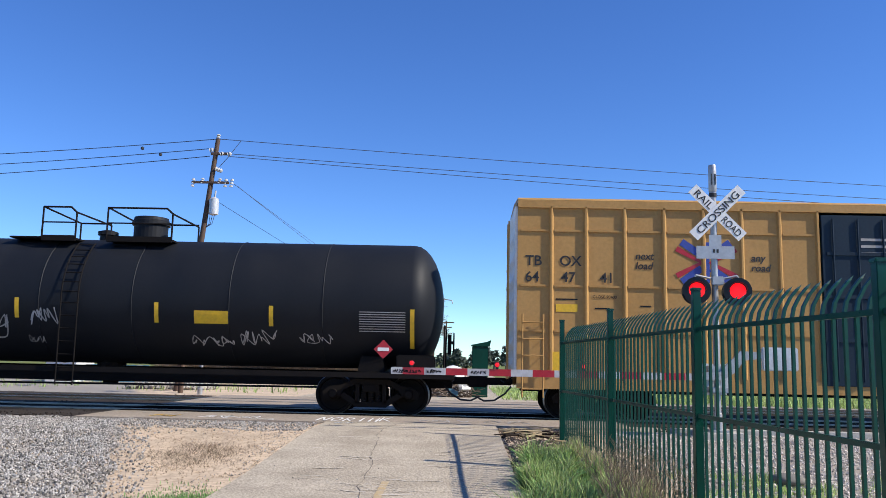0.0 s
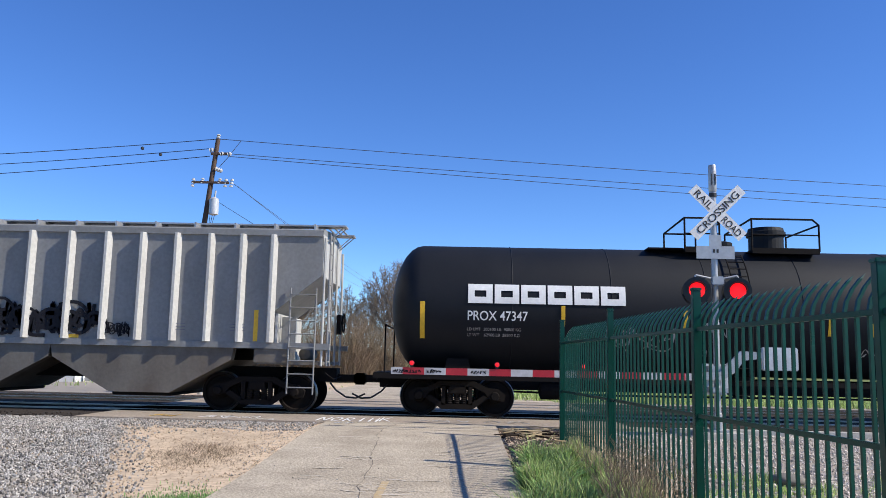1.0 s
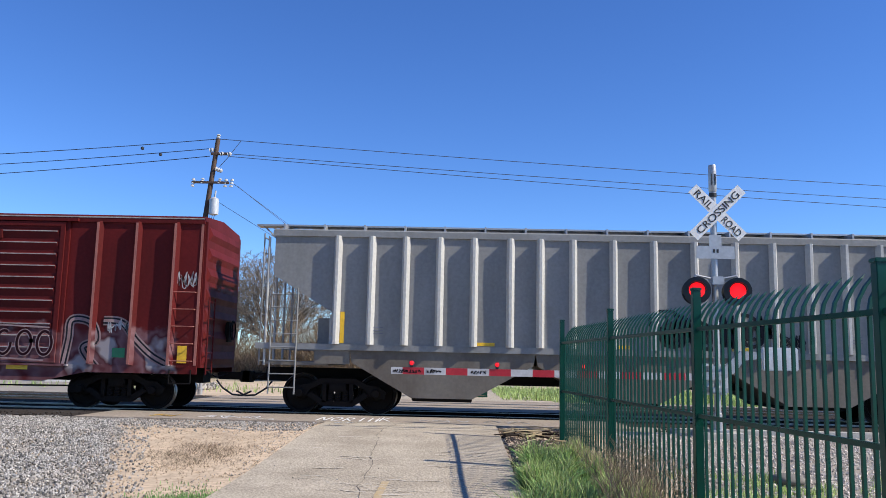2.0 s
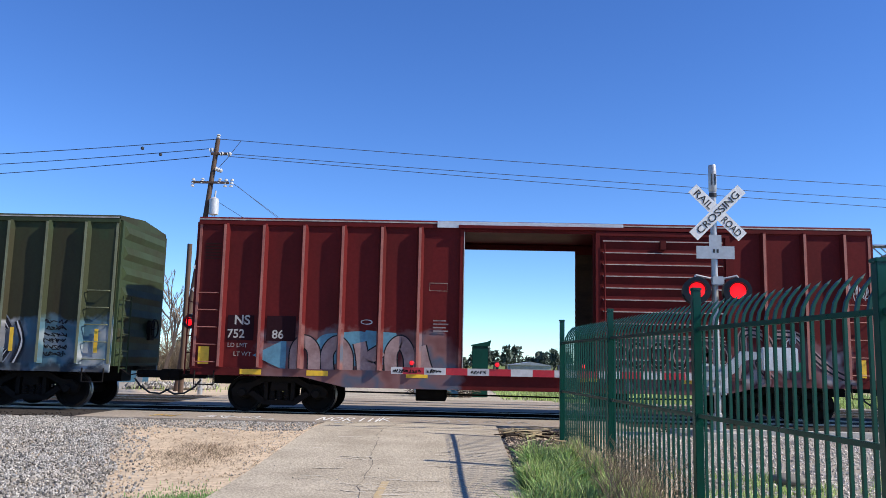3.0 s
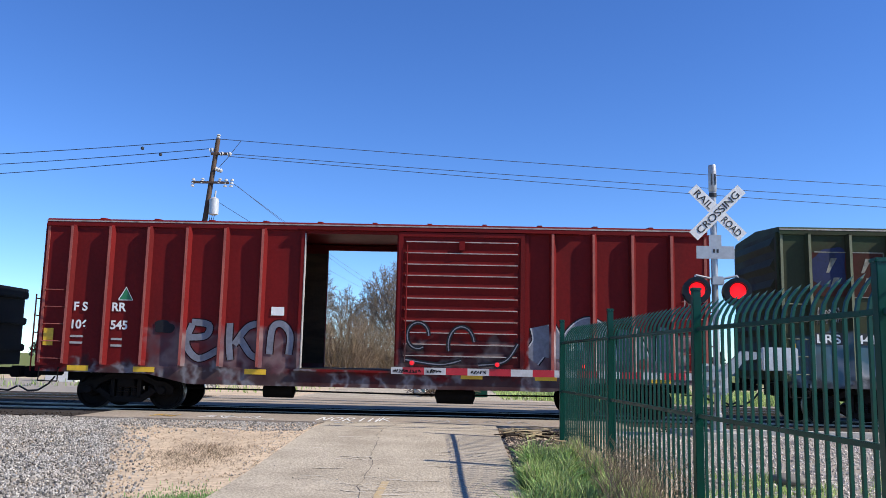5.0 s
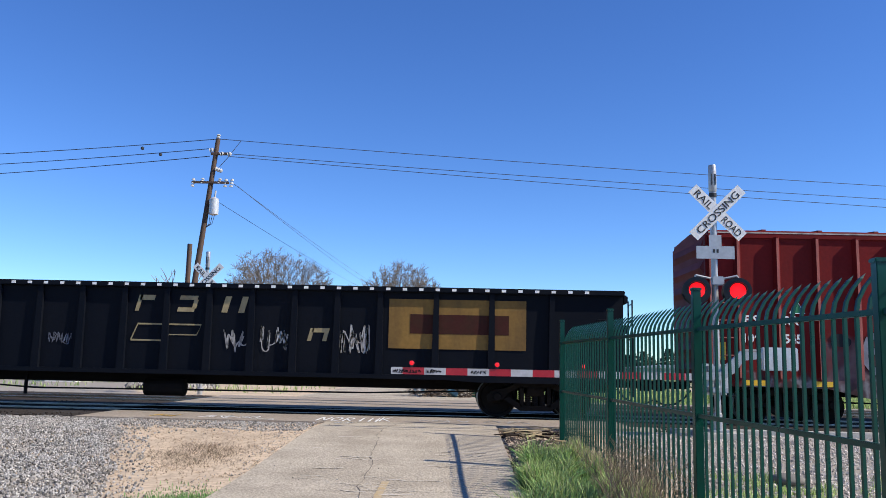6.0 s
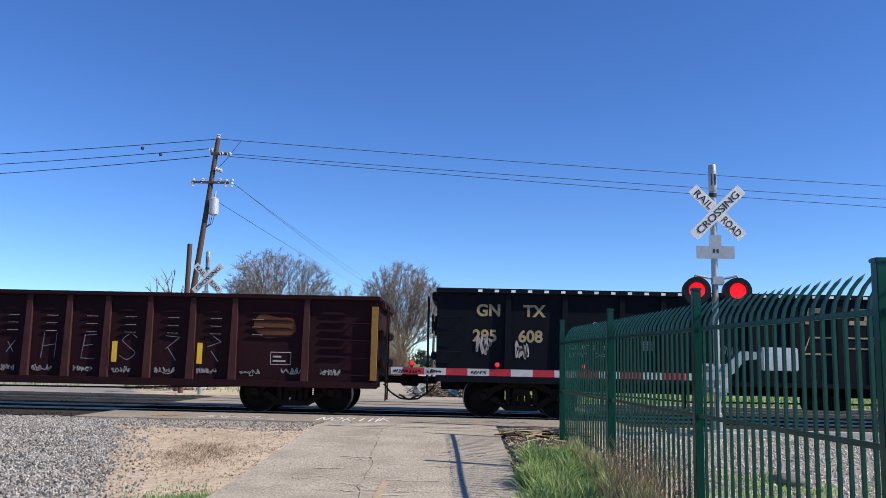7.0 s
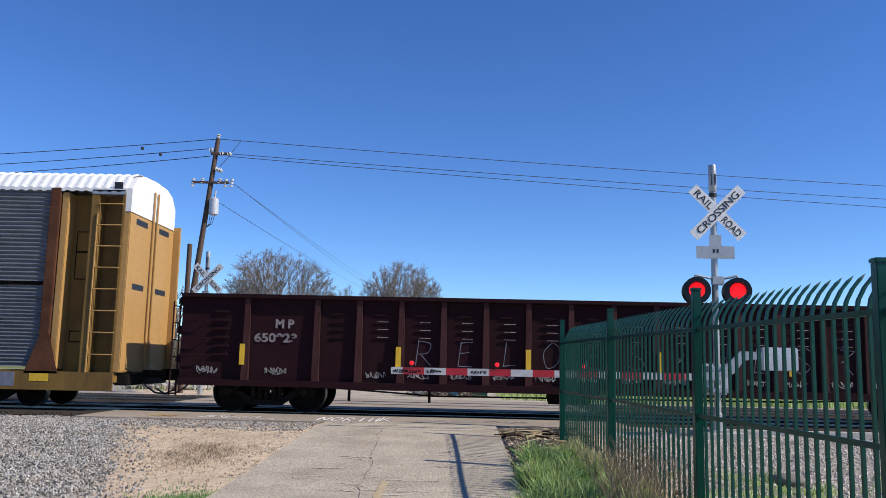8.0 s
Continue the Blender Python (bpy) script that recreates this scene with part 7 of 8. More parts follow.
blades("verge_grass", 7500, verge_near, 0.34, M["grass"], 71, "thick green grass at the foot of the fence", "grass", 0.008, 0.9)
blades("verge_grass", 9000, verge_near, 0.24, M["leaf"], 72, "green weeds at the foot of the fence", "weeds", 0.02, 1.3)
blades("dry_grass", 1500, verge_near, 0.34, M["dry_grass"], 70, "pale dry stems among the green grass", "dry grass", 0.003, 0.7)
blades("dry_grass", 2600, verge_dry, 0.36, M["dry_grass"], 73, "tall dry brown grass along the fence", "dry grass", 0.004)
blades("verge_grass", 9000, verge_dry, 0.24, M["grass"], 78, "green grass along the fence", "grass", 0.005)
blades("roadside_grass", 1800, roadside, 0.05, M["leaf"], 74, "thin grass at the road's edge", "grass", 0.005, 0.6)
blades("roadside_grass", 9000, behind_fence, 0.11, M["grass"], 75, "short green grass behind the fence", "grass", 0.006, 0.6)
blades("field_grass", 30000, far_green, 0.32, M["grass"], 76, "bright green grass field behind the tracks", "grass", 0.016, 0.5)
blades("field_grass", 500, far_left, 0.3, M["grass"], 77, "patchy green weeds behind the tracks", "grass", 0.018, 0.5)

# dead weed stems among the grass
rnd = random.Random(80)
for k in range(5):
    items = []
    x, y = 1.75 + rnd.uniform(-0.25, 0.5), 8.1 + k * 0.55
    for i in range(40):
        p = Vector((rnd.uniform(-0.2, 0.2), rnd.uniform(-0.2, 0.2), 0))
        d = Vector((rnd.uniform(-0.4, 0.4), rnd.uniform(-0.4, 0.4), 1)).normalized()
        for s in range(4):
            q = p + d * 0.15
            items.append((p, q, 0.005 - s * 0.001, 0.004 - s * 0.001))
            e = (d + Vector((rnd.uniform(-1, 1), rnd.uniform(-1, 1), 0.2))).normalized()
            items.append((q, q + e * 0.12, 0.003, 0.0015))
            d = (d + Vector((rnd.uniform(-1, 1), rnd.uniform(-1, 1), 0.2)) * 0.3).normalized()
            p = q
    o = new("dead_weed", strokes("dead_weed", items, M["brush"], "", ""))
    o.matrix_basis = pose(x, y, ground_height(x, y) - 0.03)
    tagged(o, "dry leafless brown weed at the fence", "weed", "dead weeds by the fence")

# sticks and bark by the crossing's edge
rnd = random.Random(81)
for k in range(44):
    x, y = rnd.uniform(0.9, 2.3), rnd.uniform(14.4, 16.9)
    L = rnd.uniform(0.25, 1.1)
    bm = bmesh.new()
    pts = [(-L / 2, 0, 0.0), (-L / 6, rnd.uniform(-0.05, 0.05), 0.02), (L / 5, rnd.uniform(-0.05, 0.05), 0.01), (L / 2, rnd.uniform(-0.08, 0.08), 0.0)]
    r = rnd.uniform(0.008, 0.024)
    pipe(pts, r, 6, bm)
    o = part("stick", bm, M["dry_grass"] if k % 3 else M["tie"])
    o.matrix_basis = pose(x, y, ground_height(x, y) + r * 0.6, 0, 0, rnd.gauss(5, 35))
    tagged(o, "weathered broken stick lying by the crossing", "stick", "sticks by the crossing")
stones("loose_soil", 3500, ((0.62, 2.4), (11.5, 16.9)), 0.045, M["bark"], "dark bark and soil crumbs by the road", "soil", 82, None, 0.2)
stones("loose_soil", 900, ((-3.3, -2.6), (9, 16.8)), 0.024, M["stone"], "small pebbles along the road's edge", "pebbles", 83, None, 0.2)
stones("pebbles", 7000, ((-8.0, -2.7), (8.2, 17.0)), 0.02, M["tan_stone"], "fine loose pebbles over the bare dirt", "pebbles", 85, None, 0.3)
stones("pebbles", 900, ((-8.0, -2.7), (8.2, 17.0)), 0.032, M["tan_stone"], "tan crumbs and chips over the bare dirt", "crumbs", 87, None, 0.25)


def dead_patch(rnd):
    return rnd.gauss(-3.9, 0.45), rnd.gauss(12.4, 0.7)


blades("dead_grass", 2500, dead_patch, 0.05, M["brush"], 79, "flattened brown dead grass on the dirt", "dead grass", 0.004, 2.5)
stones("pebbles", 900, ((-2.6, 0.7), (8.2, 16.8)), 0.022, M["stone"], "scattered small pebbles on the road", "pebbles", 84, None, 1.6)

# ---- road marks ----
def on_ground(bm, lift):
    for v in bm.verts:
        x, y = v.co.x, v.co.z
        v.co = (x, y, ground_height(x, y) + lift)
    return bm


bm = bmesh.new()
ribbon(bm, [(-0.9, 8.6 + i * 0.3) for i in range(7)], 0.09, 0)
tagged(part("road_line", on_ground(bm, 0.026), M["faded_yellow"]), "worn yellow centre line on the road", "road marking", kind="structure")
rnd = random.Random(90)
for k in range(4):
    bm = bmesh.new()
    x, y = (-1.05, 8.3) if k == 0 else (rnd.uniform(-2.4, 0.2), rnd.uniform(8.5, 15.5))
    pts = [(x, y)]
    for i in range(34 if k == 0 else 12):
        if k == 0:
            x, y = x + rnd.gauss(0.0, 0.035), y + 0.25
        else:
            x, y = x + 0.17, y + rnd.gauss(0, 0.03)
        if x > 0.7:
            break
        pts.append((x, y))
    if len(pts) > 2:
        ribbon(bm, pts, 0.011, 0)
        tagged(part("road_crack", on_ground(bm, 0.024), M["crack"]), "narrow dark crack in the road asphalt", "crack", "cracks in the road", kind="structure")
for y in (15.7, 16.4, 17.06):
    bm = bmesh.new()
    ribbon(bm, [(-2.6 + i * 0.3 + (0.8 if y < 16.5 else 0), y + 0.02 * math.sin(i)) for i in range(9)], 0.035, 0)
    tagged(part("road_crack", on_ground(bm, 0.025), M["crack"]), "dark transverse crack before the crossing", "crack", "cracks in the road", kind="structure")
for k in range(20):
    bm = bmesh.new()
    x, y = rnd.uniform(-2.4, 0.1), rnd.uniform(9.0, 15.5)
    ribbon(bm, [(x + i * 0.1, y + rnd.gauss(0, 0.03)) for i in range(rnd.randint(3, 8))], rnd.uniform(0.015, 0.05), 0)
    tagged(part("scuff_mark", on_ground(bm, 0.027), M["scuff"]), "pale scuff on the worn asphalt", "scuff", "scuffs on the road", kind="structure")
CH = RAIL_Z - 0.006
def chalk(word, x, y, w, h, material, label):
    """Chalk capitals drawn by hand on the asphalt, one object to a word."""
    bm = bmesh.new()
    for i, sign in enumerate(word):
        for knots in HAND[sign]:
            ribbon(bm, smooth_line([(x + (i + 0.75 * a) * w, y + h * b) for a, b in knots], 4), 0.05, 0)
    for v in bm.verts:
        v.co = (v.co.x, v.co.z, CH)
    tagged(part("chalk_writing", bm, M[material]), label, "chalk writing", kind="structure")


chalk("NORTH", -3.0, 17.35, 0.27, 1.1, "white", "white chalk capital letters on the crossing asphalt")
chalk("K", -1.72, 17.5, 0.36, 1.2, "white", "white chalk letter on the crossing asphalt")
for x, y, ww, hh, n, sd, mat in ((-1.0, 17.6, 1.2, 0.8, 3, 91, "offwhite"), (0.4, 17.7, 1.2, 0.8, 4, 92, "offwhite"), (-5.6, 17.4, 1.3, 1.0, 4, 93, "white"), (-4.3, 17.2, 0.4, 0.35, 2, 94, "white"), (-6.6, 17.5, 0.55, 0.7, 3, 95, "yellow_mark"), (-2.6, 16.75, 0.5, 0.3, 2, 96, "white")):
    bm = scrawl(x, y, ww, hh, n, 0.05, sd, 0)
    for v in bm.verts:
        v.co = (v.co.x, v.co.z, CH if v.co.z > 17.1 else ground_height(v.co.x, v.co.z) + 0.03)
    tagged(part("chalk_writing", bm, M[mat]), "loose chalk strokes on the crossing asphalt", "chalk writing", kind="structure")

# ---- far side of the tracks ----
def heap(name, x, y, w, h, seed, label, category):
    t = thing(name, pose(x, y, ground_height(x, y)), label, category)
    rnd = random.Random(seed)
    items = []
    for _ in range(420):
        a = Vector((rnd.uniform(-w / 2, w / 2), rnd.uniform(-0.6, 0.6), rnd.uniform(0, h) * (1 - 0.5 * rnd.random())))
        d = Vector((rnd.uniform(-1, 1), rnd.uniform(-1, 1), rnd.uniform(-0.4, 0.5))).normalized()
        items.append((a, a + d * rnd.uniform(0.2, 0.7), 0.018, 0.01))
    o = new("branches", strokes("branches", items, M["bark"], "", ""))
    o.parent = t
    for k in range(6):
        p = part("scrap", boxes((-0.2, 0.2, -0.12, 0.12, 0, 0.18), bevel=0.02), (M["white"], M["spray_blue"], M["silver"])[k % 3], t, "crumpled pale scrap")
        p.matrix_basis = pose(rnd.uniform(-w / 2, w / 2), -0.5, rnd.uniform(0, h * 0.6), rnd.uniform(-30, 30), rnd.uniform(-30, 30), rnd.uniform(0, 90))
    return t


heap("debris_heap", -0.65, 31.0, 2.2, 0.75, 5, "heap of cut branches and scrap by the far road", "debris heap")
green = thing("utility_cabinet", pose(0.75, 31.4, 0.2), "tall weathered dark green metal cabinet", "cabinet")
part("body", boxes((-0.3, 0.3, -0.25, 0.25, 0, 1.95), bevel=0.02), M["fence"], green)
part("slanted_lid", plate([(-0.34, 1.95), (0.36, 1.95), (0.42, 2.2), (0.25, 2.12), (-0.34, 2.0)], -0.28, 0.28), M["fence"], green)
tarp = part("covered_bale", lathe([(0, 0.75), (0.5, 0.85), (0.9, 0.7), (1.1, 0.3), (1.14, 0.05)], 14, "z"), M["white"], None, smooth=True)
tagged(tarp, "rounded white tarpaulin-covered heap in the field", "covered heap")
tarp.matrix_basis = pose(-0.5, 60, 0.2) @ Matrix.Diagonal((1.0, 0.9, 0.95, 1))
for x, y, h, arm in ((-2.6, 78, 7.6, 1), (-2.2, 120, 7.5, 0)):
    q, _ = lean_pole("utility_pole", (x, y, 0.15), (x + 0.1, y, h), 0.14, 0.09, "distant wooden pole with a lamp arm")
    if arm:
        part("lamp_arm", pipe([(0.05, 0, h - 0.5), (1.0, 0, h - 0.3), (1.7, 0, h - 0.4), (1.8, 0, h - 0.7)], 0.05, 6), M["galv"], q)
    else:
        part("crossarm", boxes((-1.2, 1.2, -0.08, 0.08, h - 0.5, h - 0.35), (-0.9, 0.9, -0.08, 0.08, h - 1.2, h - 1.05)), M["pole_wood"], q)
shed = thing("white_shed", pose(-19.4, 40, 0.2), "small white block building beyond the tracks", "shed")
part("wall", boxes((-0.9, 0.6, 0, 2.0, -0.1, 1.0), bevel=0.01), M["white"], shed)
part("roof", boxes((-1.0, 0.7, -0.1, 2.1, 1.0, 1.1)), M["galv"], shed)
fen = thing("sheet_fence", pose(-18.6, 40.6, 0.2), "low teal corrugated sheet fence", "fence")
for i in range(10):
    part("sheet", boxes((i * 0.32, i * 0.32 + 0.3, 0, 0.03, 0, 0.85)), M["spray_blue"] if i % 4 else M["galv"], fen)
stones("gravel_heap", 1500, ((-13.6, -10.4), (33.5, 35.5)), 0.3, M["stone"], "low heap of grey rubble behind the tracks", "rubble", 86, None, 0.35)
kerb = tagged(part("kerb", boxes((4.2, 40, 16.55, 16.85, -0.1, 0.33), bevel=0.02), M["concrete"]), "pale concrete kerb beside the tracks", "kerb", kind="structure")
tagged(part("pavement", boxes((2.75, 3.4, 3.0, 10.6, -0.2, 0.02), bevel=0.01), M["concrete"]), "narrow concrete strip behind the fence", "pavement", kind="structure")
bm = bmesh.new()
bmesh.ops.create_icosphere(bm, subdivisions=3, radius=0.22)
for v in bm.verts:
    v.co *= 1 + 0.25 * noise.noise(v.co * 2.5)
    v.co.z *= 0.4
tagged(part("rock", bm, M["boulder"], smooth=True), "low grey boulder in the grass", "rock").matrix_basis = pose(4.35, 11.2, 0.1)

# far treeline and roofs
def conifer(x, y, h, w, seed):
    rnd = random.Random(seed)
    t = thing("far_tree", pose(x, y, 0.1), "dark green tree on the horizon", "tree", "far treeline")
    bm = bmesh.new()
    rod(bm, (0, 0, 0), (0, 0, h * 0.8), 0.25, 0.08, 6)
    part("trunk", bm, M["bark"], t)
    verts, faces = [], []
    for _ in range(260):
        z = h * rnd.uniform(0.25, 1.0)
        r = w * (1.05 - z / h) ** 0.6 * math.sqrt(rnd.random())
        a = rnd.uniform(0, 6.283)
        c = Vector((r * math.cos(a), r * math.sin(a), z))
        s = rnd.uniform(0.3, 0.75)
        n = len(verts)
        for k in range(3):
            verts.append(tuple(c + Vector((rnd.uniform(-1, 1), rnd.uniform(-1, 1), rnd.uniform(-1, 1))) * s))
        faces.append((n, n + 1, n + 2))
    me = bpy.data.meshes.new("crown")
    me.from_pydata(verts, [], faces)
    me.materials.append(M["conifer"])
    o = new("crown", me)
    o.parent = t


rnd = random.Random(99)
for i in range(80):
    x = -6 + i * 1.7 + rnd.uniform(-1, 1)
    conifer(x, 170 + rnd.uniform(-15, 15), rnd.uniform(2.4, 4.8) * (0.8 if x < 4 else 1.0), rnd.uniform(1.6, 2.8), 500 + i)
for i in range(30):
    conifer(-125 + i * 4 + rnd.uniform(-1, 1), 180 + rnd.uniform(-15, 15), rnd.uniform(3.0, 5.0), rnd.uniform(2.0, 3.0), 600 + i)
for x, w in ((12, 7), (22, 9), (36, 14), (56, 16)):
    wh = thing("warehouse", pose(x, 140, 0.1), "low pale industrial building on the horizon", "building", "far buildings")
    part("wall", boxes((-w / 2, w / 2, 0, 8, 0, 1.1)), M["concrete"], wh)
    part("roof", plate([(-w / 2 - 0.3, 1.1), (w / 2 + 0.3, 1.1), (0, 1.7)], -0.2, 8.2), M["galv"], wh)


# ---- sprayed murals and marks on the boxcars ----
def sprayed_strokes(car, lines, layers, y, label):
    """Fat hand-sprayed strokes, laid in layers of falling width, so that each shows an outline and a core."""
    for i, knots in enumerate(lines):
        path = smooth_line(knots, 7)
        for k, (width, material) in enumerate(layers):
            bm = bmesh.new()
            ribbon(bm, path, width, y - 0.0022 * k - 0.0003 * (i % 7))
            part("spray_stroke", bm, M[material], car, label)


def ring_of(x, z, rx, rz, a0=0, a1=360, n=12, shrink=0.0):
    """Knots round an ellipse, closing inwards where shrink is given."""
    out = []
    for i in range(n + 1):
        a, f = radians(a0 + (a1 - a0) * i / n), 1 - shrink * i / n
        out.append((x + rx * f * math.cos(a), z + rz * f * math.sin(a)))
    return out


def mural_red(car):
    y = -1.508
    part("mural_ground", blob(3.6, 1.5, 1.5, 0.85, 3, y), M["spray_blue"], car, "light blue sprayed patch")
    part("mural_arrow", plate([(1.42, 1.32), (2.2, 1.72), (2.2, 0.98)], y - 0.004, y - 0.001), M["spray_blue"], car, "light blue sprayed arrowhead")
    part("mural_ground", plate([(3.72, 1.55), (4.05, 1.95), (4.75, 1.9), (4.8, 1.3), (4.0, 1.0)], y - 0.004, y - 0.001), M["spray_blue"], car, "light blue sprayed patch")
    sprayed_strokes(car, ([(2.45, 0.86), (2.44, 1.45), (2.62, 1.66), (2.84, 1.45), (2.86, 0.86)], [(3.2, 0.9), (3.16, 1.4), (3.38, 1.66), (3.6, 1.4), (3.62, 0.9)],
                          [(4.02, 0.78), (3.98, 1.3), (3.9, 1.66)], [(4.42, 1.5), (4.08, 1.22), (4.4, 0.9)], [(4.66, 0.92), (4.64, 1.45), (4.86, 1.7), (5.06, 1.4), (5.1, 0.92)],
                          [(5.3, 1.6), (5.5, 1.0), (5.85, 0.92)]), ((0.34, "spray_dark"), (0.28, "spray_pale")), y - 0.006, "pale pink sprayed stroke with a dark edge")
    part("mural_eye", plate(ring_of(4.28, 1.5, 0.03, 0.03)[:-1], y - 0.008, y - 0.005), M["spray_dark"], car, "small dark dot")
    for k in range(4):
        part("data_line", boxes((5.6, 5.95 - 0.06 * (k % 2), y - 0.014, y - 0.011, 1.95 + k * 0.08, 1.98 + k * 0.08)), M["faded_stencil"], car, "unreadable faded data line")
    bm = bmesh.new()
    ribbon(bm, [(4.05 + 0.13 * math.cos(a / 12 * 6.283), 2.14 + 0.05 * math.sin(a / 12 * 6.283)) for a in range(13)], 0.025, y)
    part("halo", bm, M["spray_white"], car, "thin white sprayed ring")
    # pale loops over the door
    sprayed_strokes(car, [ring_of(9.8 + k * 0.48, 1.5, 0.17, 0.27, 60 * (k % 2), 300 + 20 * k) for k in range(6)], ((0.1, "spray_pale"), (0.06, "gon_red")), -1.63, "hollow pale sprayed loop")
    sprayed_strokes(car, ([(9.5, 1.88), (11.0, 1.9), (12.3, 1.86)], [(9.6, 1.12), (11.0, 1.14), (12.2, 1.1)]), ((0.05, "spray_pale"),), -1.628, "pale sprayed line")
    sprayed_strokes(car, ([(12.6, 0.95), (12.7, 1.6), (12.75, 2.05), (13.2, 2.0), (13.35, 1.6), (13.05, 1.4), (13.4, 0.95)], [(13.5, 2.05), (13.95, 2.0), (14.3, 1.6), (14.7, 1.25), (15.15, 1.02)]),
                    ((0.22, "spray_pale"), (0.15, "spray_dark"), (0.07, "spray_pale")), y - 0.004, "white-edged sprayed stroke")
    part("sprayed_tag", scrawl(13.6, 1.75, 0.6, 0.35, 5, 0.03, 23, y - 0.012), M["spray_white"], car, "white sprayed tag")
    part("green_stencil", boxes((13.75, 14.05, y - 0.005, y - 0.001, 1.2, 1.42)), M["green_mark"], car, "small green stencil")
    part("sprayed_tag", scrawl(15.15, 2.85, 0.5, 0.4, 6, 0.022, 24, y), M["spray_white"], car, "small white tag")
    part("reflector", boxes((15.28, 15.5, y - 0.004, y, 1.1, 1.5)), M["yellow_mark"], car, "yellow square")
    part("reflector", boxes((0.15, 0.4, y - 0.004, y, 1.1, 1.5)), M["yellow_mark"], car, "yellow square")
    bm = bmesh.new()
    ribbon(bm, [(5.5, 2.9), (5.5, 3.08), (5.92, 3.08), (5.92, 2.9), (5.5, 2.9)], 0.015, y)
    part("stencil", bm, M["faded"], car, "faint framed stencil")
    for k in range(2):
        lettering(("LD LMT", "LT WT")[k], 0.1, on_side(0.82 + 0.15 * k, 1.5 - 0.2 * k), M["offwhite"], car)
    for k in range(6):
        part("data_line", boxes((0.18, 0.55, y - 0.002, y, 3.9 - k * 0.07, 3.93 - k * 0.07)), M["faded_red"], car)


def mural_green(car):
    y = -1.508
    # framed emblem, drawn as plain shapes
    part("emblem", boxes((0.74, 2.36, y - 0.002, y + 0.001, 2.95, 3.97)), M["faded_red"], car, "faded red-brown square emblem")
    part("emblem", blob(1.12, 3.62, 0.78, 0.95, 14, y - 0.004), M["faded_blue"], car, "faded blue sprayed cloud over the emblem")
    bm = bmesh.new()
    ribbon(bm, [(1.5, 2.93), (2.38, 2.95), (2.38, 3.98), (0.8, 3.98)], 0.035, y - 0.006)
    part("emblem_frame", bm, M["faded"], car)
    for x, z in ((1.05, 3.5), (1.85, 3.5), (1.1, 3.05), (1.85, 3.05)):
        part("emblem_bar", plate([(x, z), (x + 0.07, z), (x + 0.26, z + 0.34), (x + 0.12, z + 0.34)], y - 0.008, y - 0.006), M["faded"], car, "plain pale bar")
    rnd = random.Random(44)
    for z, h, words in ((3.8, 0.24, ((2.6, 4.3, 9),)), (3.43, 0.22, ((2.61, 4.38, 8), (4.5, 4.66, 1), (4.78, 5.95, 7))), (3.1, 0.21, ((2.6, 4.05, 8), (4.25, 5.64, 7)))):
        for a, b, n in words:
            for i in range(n):
                x0, w = a + (b - a) * i / n, (b - a) / n
                part("name_bar", boxes((x0, x0 + w * rnd.uniform(0.74, 0.9), y - 0.003, y, z, z + h)), M["faded"], car, "faded plain white bar of the owner's name")
    for x0, x1, text in ((0.7, 1.38, "LRS"), (1.62, 2.38, "4419")):
        part("mark_patch", boxes((x0, x1, y - 0.003, y, 1.84, 2.11)), M["black"], car, "black number patch")
        o = lettering(text, 0.2, on_side(x0 + 0.06, 1.875, y - 0.007), M["white"], car, bold=0.006)
        o.data.transform(Matrix.Diagonal(((x1 - x0 - 0.12) / max(v.co.x for v in o.data.vertices), 1, 1, 1)))
    # round murals: pale outlines, dark cores
    big = ((0.53, "spray_white"), (0.475, "spray_dark"), (0.26, "spray_grey"), (0.17, "spray_dark"), (0.05, "spray_white"))
    sprayed_strokes(car, (ring_of(2.92, 1.42, 0.38, 0.5, 35, 325), [(4.85, 2.12), (4.5, 2.28), (4.0, 2.12), (3.92, 1.78), (4.3, 1.55), (4.62, 1.3), (4.5, 0.98), (4.05, 0.92), (3.66, 1.1)],
                          [(5.28, 0.95), (5.22, 1.5), (5.3, 1.95), (5.6, 2.2), (5.95, 2.02)]), big, y - 0.004, "black sprayed stroke with white outlines")
    sprayed_strokes(car, (ring_of(2.9, 1.42, 0.14, 0.2, 0, 330), ring_of(4.15, 1.62, 0.62, 0.82, 100, 250), ring_of(4.3, 1.5, 0.6, 0.75, -70, 60), [(2.4, 1.0), (3.2, 0.8), (4.2, 0.72), (5.2, 0.82), (6.0, 0.76)],
                          [(5.5, 1.0), (5.75, 1.4), (6.05, 1.5)], [(5.55, 1.7), (5.8, 1.75), (6.05, 1.7)]), ((0.045, "spray_grey"),), y - 0.018, "thin pale sprayed line")
    sprayed_strokes(car, (ring_of(12.55, 1.58, 0.72, 0.68, 20, 340), ring_of(12.55, 1.5, 0.4, 0.4, 160, 400)), ((0.3, "spray_grey"), (0.24, "spray_dark"), (0.08, "spray_white"), (0.05, "spray_dark")), y - 0.004, "black sprayed ring with pale lines")
    sprayed_strokes(car, ([(11.35, 2.3), (11.65, 1.9), (11.62, 1.4), (11.4, 0.95)], [(13.4, 0.95), (13.6, 1.5), (13.45, 2.0)]), ((0.14, "spray_dark"), (0.05, "spray_white")), y - 0.016, "black sprayed stroke")
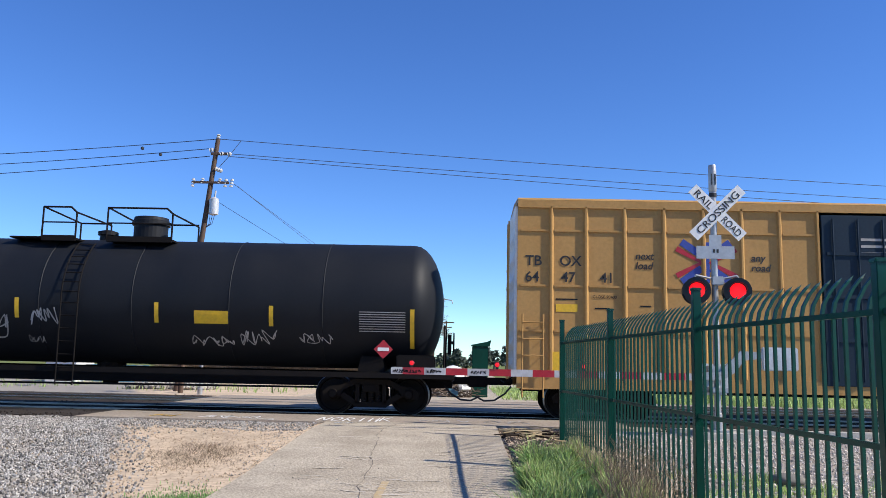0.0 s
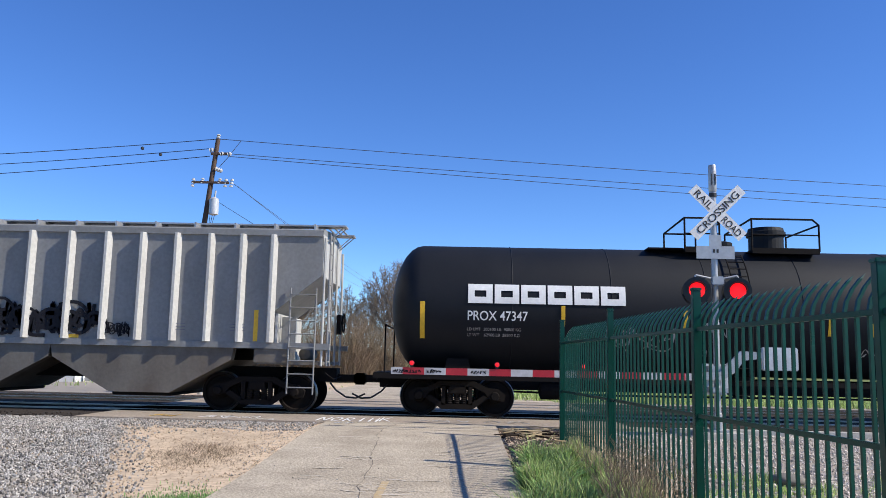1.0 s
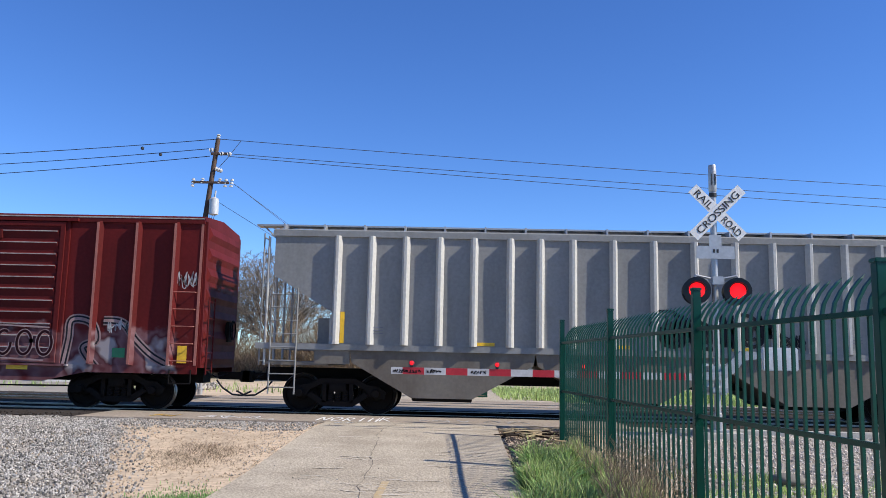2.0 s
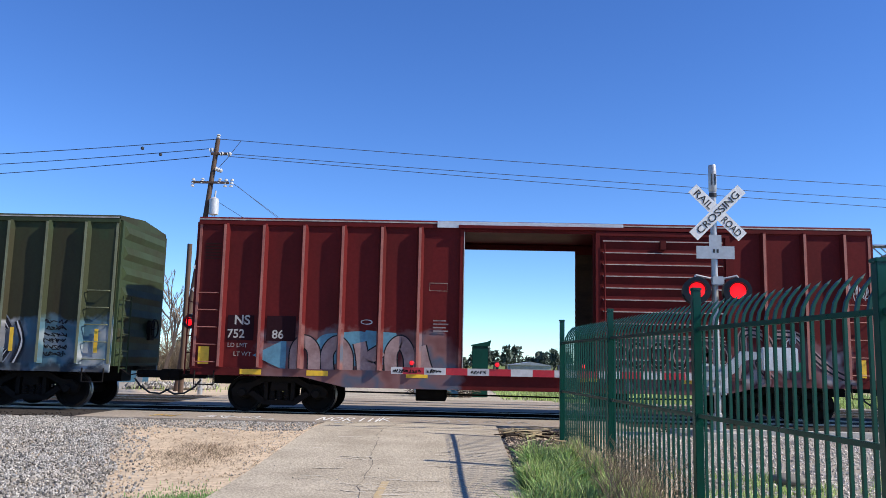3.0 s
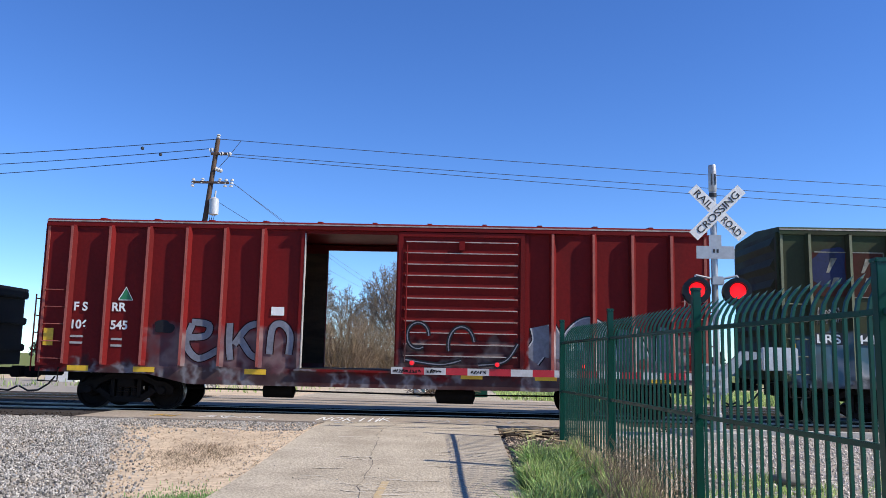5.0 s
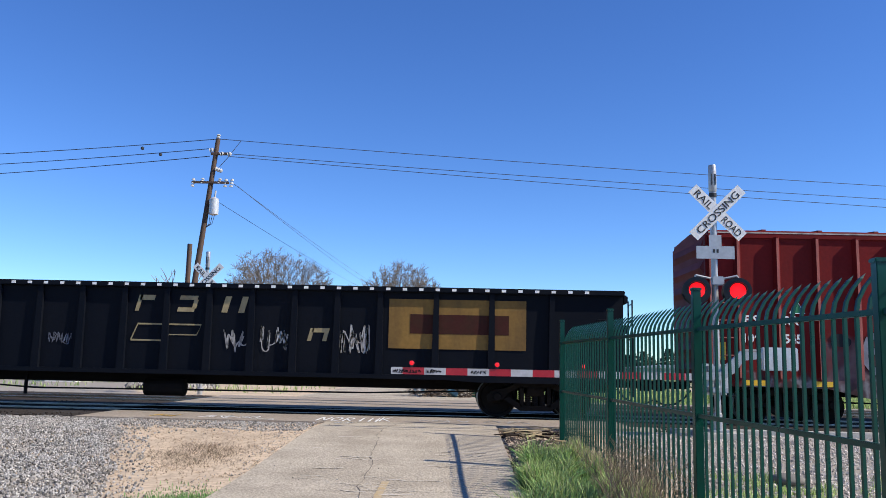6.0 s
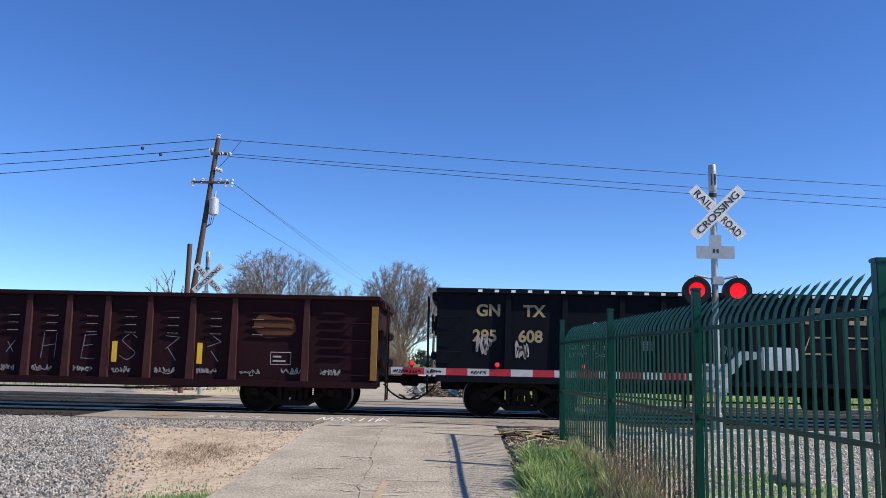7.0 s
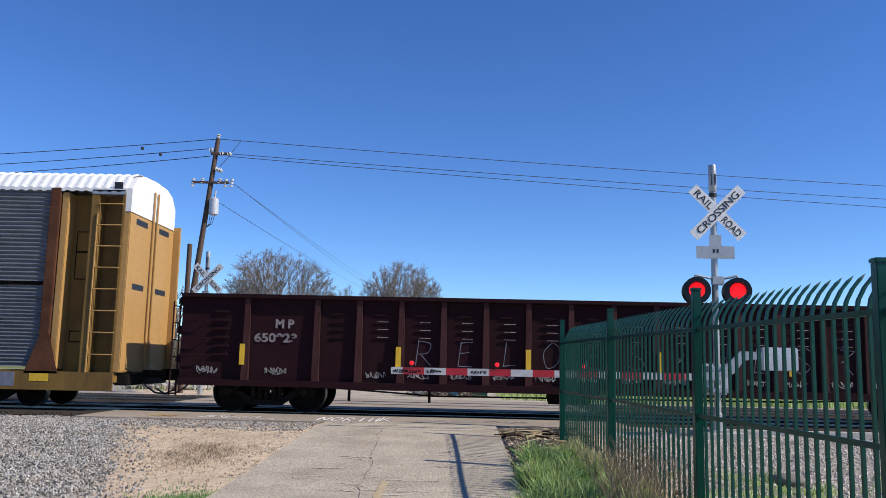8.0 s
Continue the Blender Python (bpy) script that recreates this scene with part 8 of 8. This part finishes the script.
    sprayed_strokes(car, (ring_of(8.68, 1.75, 0.3, 0.36, 0, 380, 14, 0.3), ring_of(9.7, 1.8, 0.46, 0.46, 90, 800, 26, 0.8), [(10.1, 1.25), (10.5, 1.9), (11.1, 2.2)], [(10.2, 1.1), (10.65, 1.65), (11.15, 1.85)],
                          [(8.4, 1.2), (8.9, 1.05), (9.4, 1.25), (9.9, 1.08), (10.5, 1.2)], ring_of(9.1, 1.35, 0.2, 0.16, 30, 300), [(8.5, 1.35), (8.75, 1.15), (9.2, 1.1)], ring_of(9.05, 2.8, 0.13, 0.13)),
                    ((0.04, "offwhite"),), -1.632, "thin white sprayed line")
    part("sprayed_tag", scrawl(0.8, 2.3, 0.55, 0.4, 6, 0.025, 30, y), M["offwhite"], car, "pale sprayed tag")
    for k in range(6):
        part("tag_bar", scrawl(14.1, 1.2 + k * 0.15, 0.55, 0.12, 4, 0.025, 340 + k, y - 0.006), M["spray_dark"], car)
    for x in (0.2, 4.2, 11.45, 13.3, 15.3):
        part("reflector", boxes((x, x + 0.09, y - 0.024, y - 0.02, 1.3, 1.85)), M["yellow_mark"], car, "yellow reflective strip")


def mural_bright(car):
    y = -1.508
    for text, x, z in (("F S", 0.78, 2.28), ("RR", 1.68, 2.28), ("106", 0.72, 1.86), ("545", 1.68, 1.86)):
        lettering(text, 0.2, on_side(x, z, y - 0.004), M["white"], car, bold=0.008)
    part("triangle", plate([(1.85, 2.55), (2.15, 2.55), (2.0, 2.8)], y - 0.005, y), M["green_mark"], car, "green and white triangle")
    bm = bmesh.new()
    ribbon(bm, [(1.83, 2.54), (2.0, 2.84), (2.17, 2.54), (1.83, 2.54)], 0.03, y - 0.007)
    part("triangle_edge", bm, M["white"], car)
    for k in range(2):
        part("data_line", boxes((0.75, 1.05, y - 0.003, y, 1.5 + k * 0.15, 1.55 + k * 0.15)), M["offwhite"], car)
        part("data_line", boxes((1.72, 1.98, y - 0.003, y, 1.45 + k * 0.15, 1.5 + k * 0.15)), M["offwhite"], car)
    part("notice", boxes((5.45, 5.75, y - 0.004, y, 2.25, 2.45)), M["white"], car, "small white notice")
    sprayed_strokes(car, ([(3.62, 2.02), (3.5, 1.55), (3.8, 1.22), (4.25, 1.42)], [(3.55, 1.7), (3.95, 1.75), (4.0, 2.0), (3.6, 2.06)], [(4.5, 2.05), (4.5, 1.6), (4.55, 1.2)], [(4.62, 1.55), (4.9, 1.95), (5.15, 2.05)], [(4.75, 1.7), (5.0, 1.35), (5.2, 1.25)],
                          [(5.45, 1.35), (5.5, 1.95), (5.72, 2.05), (5.92, 1.8), (5.9, 1.35)]), ((0.2, "gon_red"), (0.15, "spray_grey")), y - 0.004, "faded grey sprayed stroke")
    part("dark_patch", blob(2.95, 1.93, 0.45, 0.3, 9, y - 0.003), M["spray_dark"], car, "black sprayed blot")
    sprayed_strokes(car, ([(11.5, 1.36), (11.75, 1.75), (11.7, 2.12)], [(11.85, 2.1), (12.0, 1.8), (11.98, 1.4)], [(12.42, 1.36), (12.46, 1.85), (12.84, 2.14), (13.2, 1.85), (13.26, 1.36)], [(13.68, 1.36), (13.72, 2.08)],
                          [(13.74, 2.05), (13.9, 1.7), (14.02, 1.4)], [(14.6, 1.38), (14.6, 1.8), (14.64, 2.14)]), ((0.5, "spray_dark"), (0.44, "spray_white"), (0.38, "spray_grey")), y - 0.004, "grey sprayed stroke with white and dark edges")
    for x in (12.38, 12.55):
        for z in (1.58, 1.7):
            part("stencil", boxes((x, x + 0.15, y - 0.02, y - 0.016, z, z + 0.1)), M["white"], car, "small white stencilled square")
    sprayed_strokes(car, (ring_of(8.9, 1.85, 0.25, 0.3, 0, 300), ring_of(9.9, 1.65, 0.3, 0.42, 200, 10), [(10.3, 1.2), (10.9, 1.3), (11.2, 1.7)], [(8.6, 1.3), (9.4, 1.2), (9.9, 1.3)]), ((0.1, "spray_dark"), (0.03, "spray_grey")), -1.632, "faint grey sprayed line")
    part("sprayed_tag", scrawl(15.0, 2.6, 0.3, 0.45, 4, 0.02, 37, y), M["offwhite"], car, "small white tag")
    part("reflector", boxes((0.12, 0.35, y - 0.004, y, 1.45, 1.85)), M["yellow_mark"], car, "yellow square")


mural_red(RED)
mural_green(GREEN)
mural_bright(BRIGHT)


# ---- what moves ----
def motions():
    for car, start in CARS:
        walk(car, [(t, pose(start + SPEED * t, TRACK_Y, RAIL_Z)) for t in (0, 2, 4, 6, 8)])
    for w, k, r in WHEELS:
        walk(w, [(i / FPS, pose(k, 0, r, 0, math.degrees(SPEED * i / FPS / r), 0)) for i in range(0, 241)])


motions()
